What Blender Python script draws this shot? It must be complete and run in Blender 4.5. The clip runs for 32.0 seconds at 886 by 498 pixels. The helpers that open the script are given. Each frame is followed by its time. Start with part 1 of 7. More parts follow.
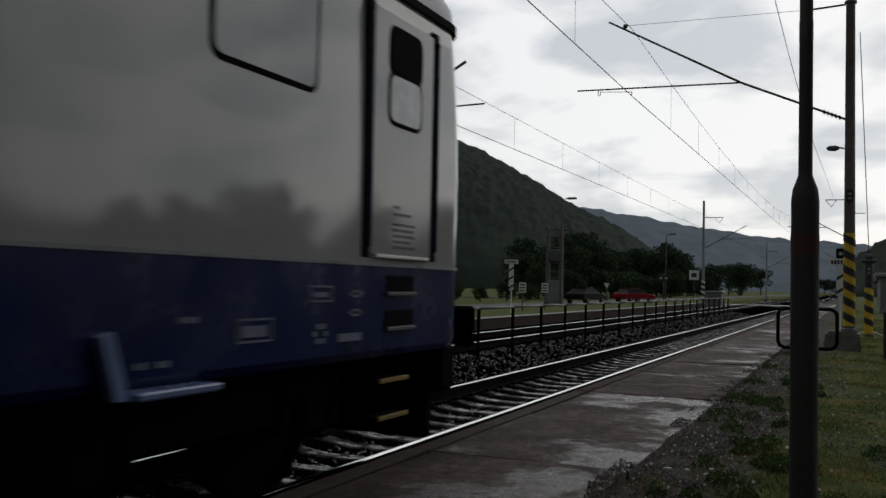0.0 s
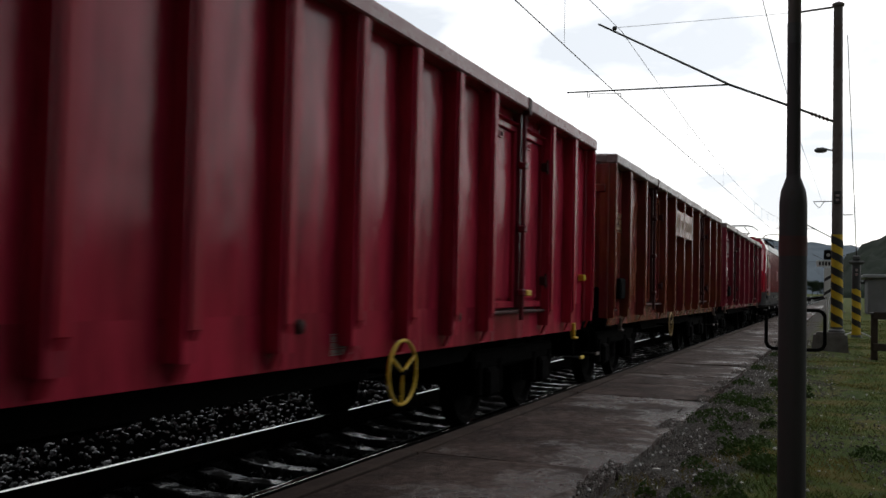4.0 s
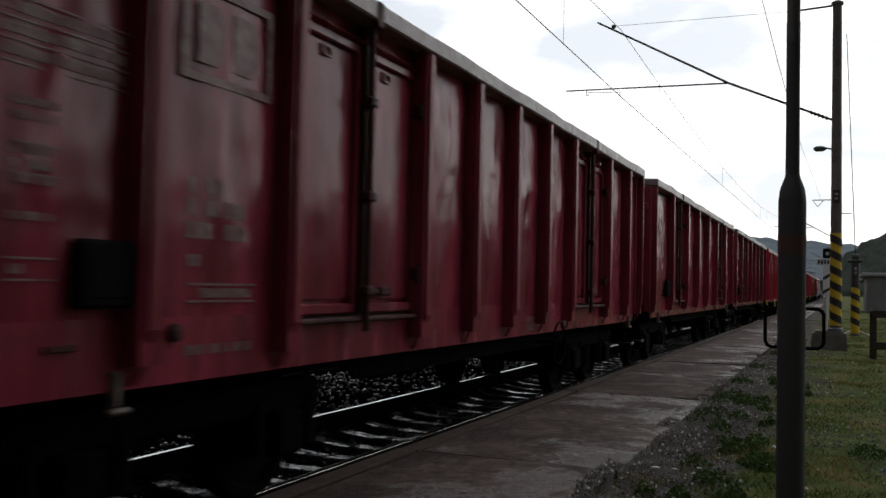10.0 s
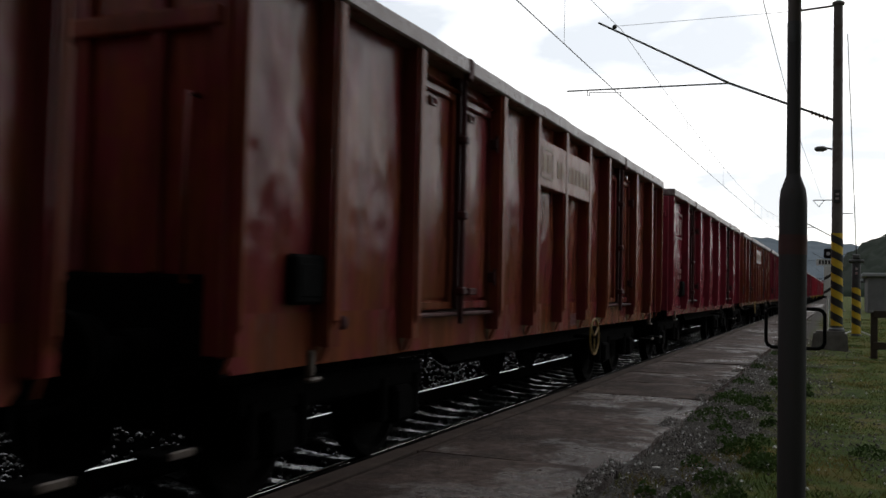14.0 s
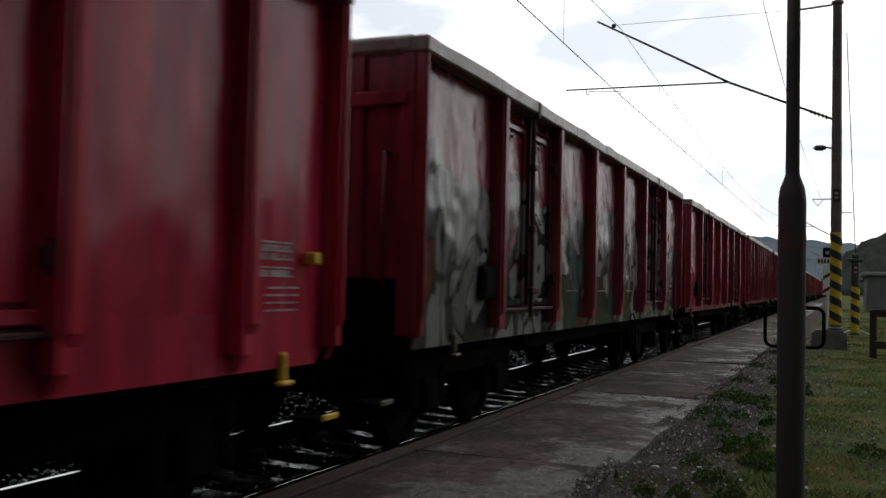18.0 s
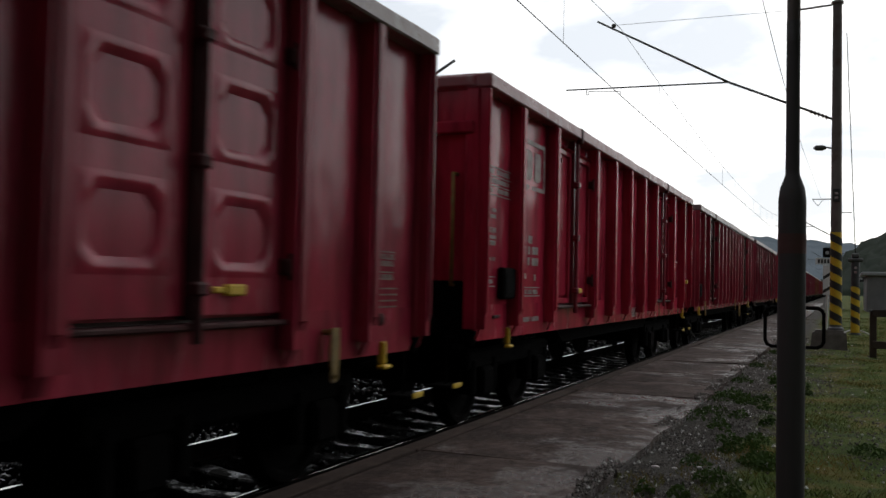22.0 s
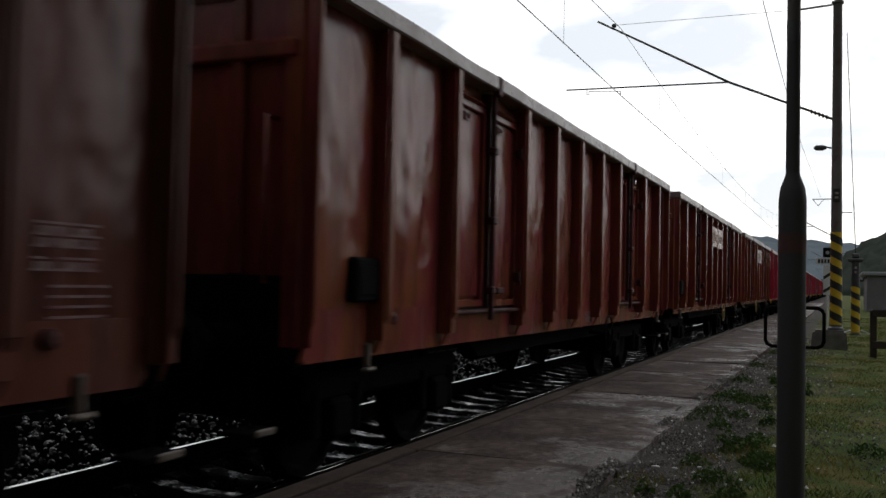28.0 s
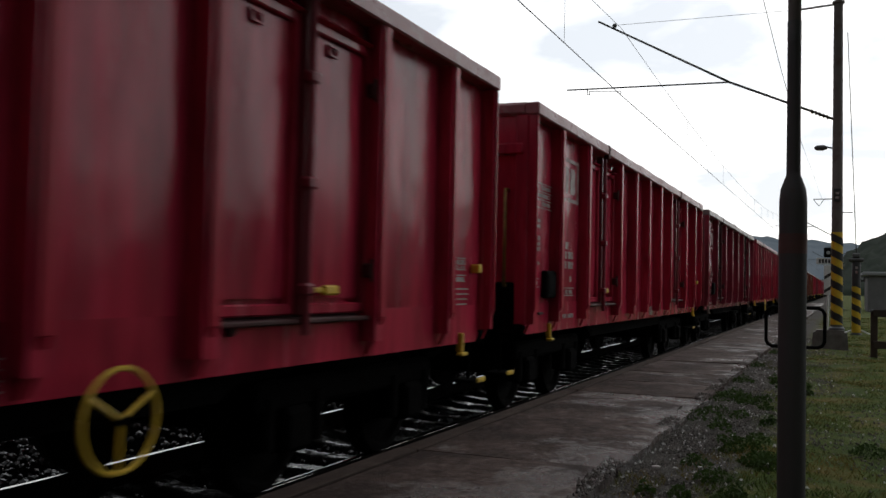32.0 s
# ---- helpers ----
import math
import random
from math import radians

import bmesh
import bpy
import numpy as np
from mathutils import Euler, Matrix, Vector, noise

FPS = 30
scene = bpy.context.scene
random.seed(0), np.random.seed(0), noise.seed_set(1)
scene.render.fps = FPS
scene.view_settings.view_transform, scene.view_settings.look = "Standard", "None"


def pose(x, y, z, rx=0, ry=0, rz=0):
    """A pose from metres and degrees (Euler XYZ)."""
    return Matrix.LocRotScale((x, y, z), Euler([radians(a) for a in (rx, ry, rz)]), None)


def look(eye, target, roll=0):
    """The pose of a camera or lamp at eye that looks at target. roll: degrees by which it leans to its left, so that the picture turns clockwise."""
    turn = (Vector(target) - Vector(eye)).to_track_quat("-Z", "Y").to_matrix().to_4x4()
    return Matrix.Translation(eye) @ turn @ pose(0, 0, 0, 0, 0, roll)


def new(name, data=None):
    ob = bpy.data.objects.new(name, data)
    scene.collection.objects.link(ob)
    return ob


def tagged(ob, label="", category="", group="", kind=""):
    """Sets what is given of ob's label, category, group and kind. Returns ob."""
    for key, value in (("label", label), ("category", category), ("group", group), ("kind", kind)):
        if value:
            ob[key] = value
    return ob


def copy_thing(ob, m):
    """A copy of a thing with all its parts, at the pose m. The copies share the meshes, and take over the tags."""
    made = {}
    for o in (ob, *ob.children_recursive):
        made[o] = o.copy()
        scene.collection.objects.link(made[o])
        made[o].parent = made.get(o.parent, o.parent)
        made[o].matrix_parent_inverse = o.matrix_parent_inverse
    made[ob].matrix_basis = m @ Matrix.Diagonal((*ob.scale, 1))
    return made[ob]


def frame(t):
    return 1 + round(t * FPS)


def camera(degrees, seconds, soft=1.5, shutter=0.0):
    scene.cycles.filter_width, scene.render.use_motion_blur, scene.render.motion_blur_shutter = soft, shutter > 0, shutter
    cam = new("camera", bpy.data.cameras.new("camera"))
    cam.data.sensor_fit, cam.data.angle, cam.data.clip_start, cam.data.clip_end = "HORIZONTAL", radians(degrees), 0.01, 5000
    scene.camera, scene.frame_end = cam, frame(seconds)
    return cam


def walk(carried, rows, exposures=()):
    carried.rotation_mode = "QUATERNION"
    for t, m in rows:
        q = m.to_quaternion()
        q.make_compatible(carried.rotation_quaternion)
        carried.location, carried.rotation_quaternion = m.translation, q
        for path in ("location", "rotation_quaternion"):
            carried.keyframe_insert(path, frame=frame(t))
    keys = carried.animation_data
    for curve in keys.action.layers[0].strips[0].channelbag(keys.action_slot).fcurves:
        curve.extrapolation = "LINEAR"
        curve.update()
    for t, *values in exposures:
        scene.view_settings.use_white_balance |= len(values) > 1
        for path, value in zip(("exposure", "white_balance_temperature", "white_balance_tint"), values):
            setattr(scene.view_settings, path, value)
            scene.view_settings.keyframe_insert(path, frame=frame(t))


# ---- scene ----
# ---- camera and its way ----
cam = camera(50.98, 32.0, soft=1.5, shutter=0.12)
EYE = (4.388, 0.0, 1.435)


def aim(yaw, pitch):
    """The camera's pose: yaw degrees to the left of the line, pitch degrees up."""
    a, b = radians(yaw), radians(pitch)
    way = Vector((-math.sin(a) * math.cos(b), math.cos(a) * math.cos(b), math.sin(b)))
    return look(EYE, Vector(EYE) + way, 1.234)


PAN = [
    (0, 23.79, 2.149), (0.5, 23.79, 2.149), (0.8, 23.65, 2.245), (1, 23.557, 2.309), (1.3, 23.418, 2.278),
    (1.5, 23.326, 2.257), (2, 23.187, 2.205), (2.5, 23.141, 2.254), (3, 23.141, 2.254), (3.5, 23.141, 2.254),
    (5.5, 23.187, 2.149), (7, 23.141, 2.149), (9, 23.141, 2.149), (10, 23.093, 2.149), (11, 23.141, 2.254),
    (12, 23.187, 2.257), (13, 23.141, 2.205), (14.5, 23.141, 2.149), (16.5, 23.047, 2.149), (18, 23.093, 2.097),
    (20, 23.047, 2.097), (21, 23.093, 2.097), (22, 23.093, 2.097), (22.6, 23.112, 2.139), (23, 23.187, 2.097),
    (23.5, 23.232, 2.149), (24, 23.093, 2.149), (25.5, 23.141, 2.097), (27.5, 23.093, 2.093), (29, 23.141, 2.093),
    (30.5, 23.141, 2.093), (32, 23.141, 2.093),
]
walk(cam, [(t, aim(a, b)) for t, a, b in PAN],
     exposures=[(0.0, -0.60), (0.5, -0.46), (1.0, -0.08), (1.6, -0.08), (3.0, -0.06), (32.0, -0.06)])


def run(t):
    """How far the train has gone at t seconds."""
    lag = [(0, 0), (2, -0.1), (3, -0.1), (6, 0.02), (9, 0.28), (13, 0.52), (16, 0.68), (19, 0.92), (23, 1.28), (25.5, 1.4), (28, 1.54), (32, 1.64)]
    return 17.44 * t + 0.02 * t * t + float(np.interp(t, [a for a, _ in lag], [b for _, b in lag]))


# ---- world and light ----
SUN_AZ, SUN_EL = 13.0, 28.0  # degrees to the right of the line, and up
world = bpy.data.worlds.new("overcast_sky")
scene.world = world
world.use_nodes = True
wn, wl = world.node_tree.nodes, world.node_tree.links
wn.clear()


def wnode(kind, **kw):
    n = wn.new(kind)
    for k, v in kw.items():
        if k == "op":
            n.operation = v
        else:
            n.inputs[int(k[1:])].default_value = v
    return n


sun_way = Vector((math.sin(radians(SUN_AZ)) * math.cos(radians(SUN_EL)),
                  math.cos(radians(SUN_AZ)) * math.cos(radians(SUN_EL)), math.sin(radians(SUN_EL))))
tc = wnode("ShaderNodeTexCoord")
sky = wnode("ShaderNodeTexSky")
sky.sky_type, sky.sun_disc = "NISHITA", False
sky.sun_elevation, sky.sun_rotation = radians(SUN_EL), radians(SUN_AZ)
# veil of cloud, brightest round the hidden sun
dot = wnode("ShaderNodeVectorMath", op="DOT_PRODUCT", i1=sun_way)
wl.new(tc.outputs["Generated"], dot.inputs[0])
veil = wnode("ShaderNodeMapRange", i1=0.12, i2=0.90, i3=0.26, i4=1.30)
veil.interpolation_type = "SMOOTHSTEP"
wl.new(dot.outputs["Value"], veil.inputs[0])
veil_m = wnode("ShaderNodeMath", op="MULTIPLY", i1=1.0)
wl.new(veil.outputs[0], veil_m.inputs[0])
# cloud banks on a flat deck overhead
sep = wnode("ShaderNodeSeparateXYZ")
wl.new(tc.outputs["Generated"], sep.inputs[0])
up = wnode("ShaderNodeMath", op="MAXIMUM", i1=0.0)
wl.new(sep.outputs[2], up.inputs[0])
up2 = wnode("ShaderNodeMath", op="ADD", i1=0.22)
wl.new(up.outputs[0], up2.inputs[0])
deck = wnode("ShaderNodeVectorMath", op="DIVIDE")
comb = wnode("ShaderNodeCombineXYZ", i2=1.0)
wl.new(up2.outputs[0], comb.inputs[0])
wl.new(up2.outputs[0], comb.inputs[1])
wl.new(tc.outputs["Generated"], deck.inputs[0])
wl.new(comb.outputs[0], deck.inputs[1])
cloud = wnode("ShaderNodeTexNoise")
cloud.inputs["Scale"].default_value = 2.6
cloud.inputs["Detail"].default_value = 5.0
cloud.inputs["Roughness"].default_value = 0.52
cloud.inputs["Distortion"].default_value = 0.25
wl.new(deck.outputs[0], cloud.inputs["Vector"])
cramp = wn.new("ShaderNodeValToRGB")
cramp.color_ramp.elements[0].position, cramp.color_ramp.elements[0].color = 0.40, (0.64, 0.675, 0.72, 1)
cramp.color_ramp.elements[1].position, cramp.color_ramp.elements[1].color = 0.56, (1.0, 1.0, 1.0, 1)
wl.new(cloud.outputs["Fac"], cramp.inputs[0])
glow = wnode("ShaderNodeVectorMath", op="SCALE")
wl.new(cramp.outputs[0], glow.inputs[0])
wl.new(veil_m.outputs[0], glow.inputs[3])
blue = wnode("ShaderNodeVectorMath", op="SCALE", i3=0.01)
wl.new(sky.outputs[0], blue.inputs[0])
total = wnode("ShaderNodeVectorMath", op="ADD")
wl.new(glow.outputs[0], total.inputs[0])
wl.new(blue.outputs[0], total.inputs[1])
bg = wn.new("ShaderNodeBackground")
wl.new(total.outputs[0], bg.inputs[0])
bg.inputs[1].default_value = 1.0
wout = wn.new("ShaderNodeOutputWorld")
wl.new(bg.outputs[0], wout.inputs[0])

sun = new("sun", bpy.data.lights.new("sun", "SUN"))
sun.data.energy, sun.data.angle, sun.data.color = 0.05, radians(25), (1.0, 0.95, 0.88)
sun.matrix_world = look(sun_way * 100, (0, 0, 0))


# ---- materials ----
def mat(name, c1, c2=None, scale=3.0, rough=0.5, rough2=None, metal=0.0, bump=0.0, bscale=40.0, streak=False,
        dirt=None, dirt_at=0.62, dscale=1.2, spec=0.5, shift=False, stretch=(1, 1, 1), coat=0.0, wet=0.0, wet_rough=0.1, wscale=1.6, trans=0.0, pool=0.0):
    m = bpy.data.materials.new(name)
    m.use_nodes = True
    n, l = m.node_tree.nodes, m.node_tree.links
    b = n["Principled BSDF"]
    b.inputs["Metallic"].default_value = metal
    b.inputs["Specular IOR Level"].default_value = spec
    b.inputs["Coat Weight"].default_value = coat
    b.inputs["Coat Roughness"].default_value = 0.12
    co = n.new("ShaderNodeTexCoord")
    vec = co.outputs["Object"]
    if shift:
        oi = n.new("ShaderNodeObjectInfo")
        sc = n.new("ShaderNodeMath")
        sc.operation = "MULTIPLY"
        sc.inputs[1].default_value = 60.0
        l.new(oi.outputs["Random"], sc.inputs[0])
        ad = n.new("ShaderNodeVectorMath")
        ad.operation = "ADD"
        l.new(vec, ad.inputs[0])
        l.new(sc.outputs[0], ad.inputs[1])
        vec = ad.outputs[0]
    mp = n.new("ShaderNodeMapping")
    mp.inputs["Scale"].default_value = (1, 1, 0.12) if streak else stretch
    l.new(vec, mp.inputs[0])
    vec2 = mp.outputs[0]

    def tex(s, v, detail=6.0, r=0.6):
        t = n.new("ShaderNodeTexNoise")
        t.inputs["Scale"].default_value = s
        t.inputs["Detail"].default_value = detail
        t.inputs["Roughness"].default_value = r
        l.new(v, t.inputs["Vector"])
        return t

    def ramp(t, a, ca, bb, cb):
        r = n.new("ShaderNodeValToRGB")
        r.color_ramp.elements[0].position, r.color_ramp.elements[0].color = a, (*ca, 1)
        r.color_ramp.elements[1].position, r.color_ramp.elements[1].color = bb, (*cb, 1)
        l.new(t.outputs["Fac"], r.inputs[0])
        return r

    t1 = tex(scale, vec2)
    out = ramp(t1, 0.32, c1, 0.68, c2 or tuple(x * 0.8 for x in c1)).outputs[0]
    if dirt:
        t2 = tex(dscale, vec, 8.0, 0.7)
        k = ramp(t2, dirt_at - 0.06, (0, 0, 0), dirt_at + 0.08, (1, 1, 1))
        mx = n.new("ShaderNodeMix")
        mx.data_type = "RGBA"
        l.new(k.outputs[0], mx.inputs[0])
        l.new(out, mx.inputs[6])
        mx.inputs[7].default_value = (*dirt, 1)
        out = mx.outputs[2]
    l.new(out, b.inputs["Base Color"])
    t3 = tex(scale * 2.3, vec2, 5.0)
    rr = rough2 if rough2 is not None else min(1.0, rough * 1.4)
    rm = n.new("ShaderNodeMapRange")
    rm.inputs[1].default_value, rm.inputs[2].default_value = 0.35, 0.65
    rm.inputs[3].default_value, rm.inputs[4].default_value = rough, rr
    l.new(t3.outputs["Fac"], rm.inputs[0])
    if wet:  # standing water leaves smooth patches
        t5 = tex(wscale, vec if wscale < 0.2 else vec2, 12.0, 0.74)
        wm = n.new("ShaderNodeMapRange")
        wm.inputs[1].default_value, wm.inputs[2].default_value = wet - 0.03, wet + 0.05
        sx = n.new("ShaderNodeSeparateXYZ")
        l.new(co.outputs["Object"], sx.inputs[0])
        tilt = n.new("ShaderNodeMath")  # water gathers along the lower edge
        tilt.operation = "MULTIPLY_ADD"
        l.new(sx.outputs[0], tilt.inputs[0])
        tilt.inputs[1].default_value = pool
        l.new(t5.outputs["Fac"], tilt.inputs[2])
        l.new(tilt.outputs[0], wm.inputs[0])
        mr = n.new("ShaderNodeMix")
        l.new(wm.outputs[0], mr.inputs[0])
        l.new(rm.outputs[0], mr.inputs[2])
        mr.inputs[3].default_value = wet_rough
        l.new(mr.outputs[0], b.inputs["Roughness"])
        ms2 = n.new("ShaderNodeMix")
        l.new(wm.outputs[0], ms2.inputs[0])
        ms2.inputs[2].default_value, ms2.inputs[3].default_value = spec, 0.55
        l.new(ms2.outputs[0], b.inputs["Specular IOR Level"])
    else:
        l.new(rm.outputs[0], b.inputs["Roughness"])
    if trans:
        tr = n.new("ShaderNodeBsdfTranslucent")
        l.new(out, tr.inputs[0])
        ms = n.new("ShaderNodeMixShader")
        ms.inputs[0].default_value = trans
        l.new(b.outputs[0], ms.inputs[1])
        l.new(tr.outputs[0], ms.inputs[2])
        l.new(ms.outputs[0], n["Material Output"].inputs[0])
    if bump:
        t4 = tex(bscale, vec, 4.0, 0.65)
        bp = n.new("ShaderNodeBump")
        bp.inputs["Strength"].default_value = bump
        bp.inputs["Distance"].default_value = 0.02
        l.new(t4.outputs["Fac"], bp.inputs["Height"])
        l.new(bp.outputs[0], b.inputs["Normal"])
    return m


def wagon_paint(name, c, worn, dirt_at=0.6, rough=0.13, bump=0.5, bscale=4.5, spec=0.25):
    m = mat(name, c, tuple(x * 0.62 for x in c), 1.6, rough, rough + 0.16, bump=bump, bscale=bscale, streak=True,
            dirt=worn, dirt_at=dirt_at, dscale=1.7, shift=True, spec=spec)
    # soot washed down the sheets in narrow runs
    n, l = m.node_tree.nodes, m.node_tree.links
    b = n["Principled BSDF"]
    old = b.inputs["Base Color"].links[0].from_socket
    co, oi = n.new("ShaderNodeTexCoord"), n.new("ShaderNodeObjectInfo")
    far = n.new("ShaderNodeVectorMath")
    far.operation = "MULTIPLY_ADD"
    l.new(oi.outputs["Random"], far.inputs[0])
    far.inputs[1].default_value = (70, 70, 70)
    l.new(co.outputs["Object"], far.inputs[2])
    mp = n.new("ShaderNodeMapping")
    mp.inputs["Scale"].default_value = (1, 1, 0.16)
    l.new(far.outputs[0], mp.inputs[0])
    t = n.new("ShaderNodeTexNoise")
    t.inputs["Scale"].default_value, t.inputs["Detail"].default_value, t.inputs["Roughness"].default_value = 4.5, 8.0, 0.65
    l.new(mp.outputs[0], t.inputs["Vector"])
    r = n.new("ShaderNodeMapRange")
    r.inputs[1].default_value, r.inputs[2].default_value = 0.40, 0.60
    r.inputs[3].default_value, r.inputs[4].default_value = 0.66, 1.10
    l.new(t.outputs["Fac"], r.inputs[0])
    sc = n.new("ShaderNodeVectorMath")
    sc.operation = "SCALE"
    l.new(old, sc.inputs[0])
    l.new(r.outputs[0], sc.inputs[3])
    l.new(sc.outputs[0], b.inputs["Base Color"])
    # fine upright creases in the thin sheet
    bp = n["Bump"]
    bp.inputs["Distance"].default_value = 0.008
    crease = n.new("ShaderNodeMapping")
    crease.inputs["Scale"].default_value = (1, 1, 0.30)
    l.new(far.outputs[0], crease.inputs[0])
    grain = bp.inputs["Height"].links[0].from_node
    grain.inputs["Detail"].default_value = 3.0
    l.new(crease.outputs[0], grain.inputs["Vector"])
    return m


def sprayed():
    """Old crimson paint, its lower part covered with spray paint in white, black and teal."""
    m = wagon_paint("sprayed_paint", (0.225, 0.020, 0.034), (0.13, 0.03, 0.03), 0.56, 0.13, 0.8, 12.0, 0.46)
    n, l = m.node_tree.nodes, m.node_tree.links
    b = n["Principled BSDF"]
    old = b.inputs["Base Color"].links[0].from_socket
    co = n.new("ShaderNodeTexCoord")
    mp = n.new("ShaderNodeMapping")
    mp.inputs["Rotation"].default_value = (0.35, 0, 0)
    mp.inputs["Scale"].default_value = (1.0, 1.25, 0.8)
    l.new(co.outputs["Object"], mp.inputs[0])

    def noise_of(s, d, dist):
        t = n.new("ShaderNodeTexNoise")
        t.inputs["Scale"].default_value, t.inputs["Detail"].default_value, t.inputs["Distortion"].default_value = s, d, dist
        l.new(mp.outputs[0], t.inputs["Vector"])
        return t
    warp = n.new("ShaderNodeVectorMath")
    warp.operation = "MULTIPLY_ADD"
    l.new(noise_of(1.3, 1.0, 0.3).outputs["Color"], warp.inputs[0])
    warp.inputs[1].default_value = (1.7, 1.7, 1.7)
    l.new(mp.outputs[0], warp.inputs[2])

    def cells(feature):
        v = n.new("ShaderNodeTexVoronoi")
        v.feature = feature
        v.inputs["Scale"].default_value = 1.8
        l.new(warp.outputs[0], v.inputs["Vector"])
        return v
    pick = n.new("ShaderNodeSeparateColor")
    l.new(cells("F1").outputs["Color"], pick.inputs[0])
    shapes = n.new("ShaderNodeValToRGB")
    shapes.color_ramp.interpolation = "CONSTANT"
    els = shapes.color_ramp.elements
    els[0].position, els[0].color = 0.0, (0.30, 0.295, 0.28, 1)
    els[1].position, els[1].color = 0.28, (0.035, 0.036, 0.036, 1)
    for q, c in ((0.50, (0.20, 0.20, 0.19, 1)), (0.68, (0.035, 0.10, 0.085, 1)), (0.76, (0.34, 0.335, 0.31, 1)), (0.88, (0.16, 0.02, 0.03, 1)), (0.95, (0.20, 0.17, 0.04, 1))):
        e = els.new(q)
        e.color = c
    l.new(pick.outputs[0], shapes.inputs[0])
    line = n.new("ShaderNodeMapRange")
    line.inputs[1].default_value, line.inputs[2].default_value = 0.05, 0.075
    l.new(cells("DISTANCE_TO_EDGE").outputs["Distance"], line.inputs[0])
    fill = n.new("ShaderNodeMix")
    fill.data_type = "RGBA"
    l.new(line.outputs[0], fill.inputs[0])
    fill.inputs[6].default_value = (0.02, 0.021, 0.021, 1)
    l.new(shapes.outputs[0], fill.inputs[7])
    grime = n.new("ShaderNodeMix")
    grime.data_type, grime.blend_type = "RGBA", "MULTIPLY"
    grime.inputs[0].default_value = 0.7
    l.new(fill.outputs[2], grime.inputs[6])
    l.new(noise_of(3.5, 6.0, 0.2).outputs["Fac"], grime.inputs[7])
    sp = n.new("ShaderNodeSeparateXYZ")
    l.new(co.outputs["Object"], sp.inputs[0])
    hgt = n.new("ShaderNodeMath")
    hgt.operation = "MULTIPLY_ADD"
    hgt.inputs[1].default_value = 1.6
    l.new(noise_of(0.8, 3.0, 0.4).outputs["Fac"], hgt.inputs[0])
    l.new(sp.outputs[2], hgt.inputs[2])
    cut = n.new("ShaderNodeMapRange")
    cut.inputs[1].default_value, cut.inputs[2].default_value = 3.18, 3.24
    cut.inputs[3].default_value, cut.inputs[4].default_value = 1.0, 0.0
    l.new(hgt.outputs[0], cut.inputs[0])
    mx = n.new("ShaderNodeMix")
    mx.data_type = "RGBA"
    l.new(cut.outputs[0], mx.inputs[0])
    l.new(old, mx.inputs[6])
    l.new(grime.outputs[2], mx.inputs[7])
    l.new(mx.outputs[2], b.inputs["Base Color"])
    return m


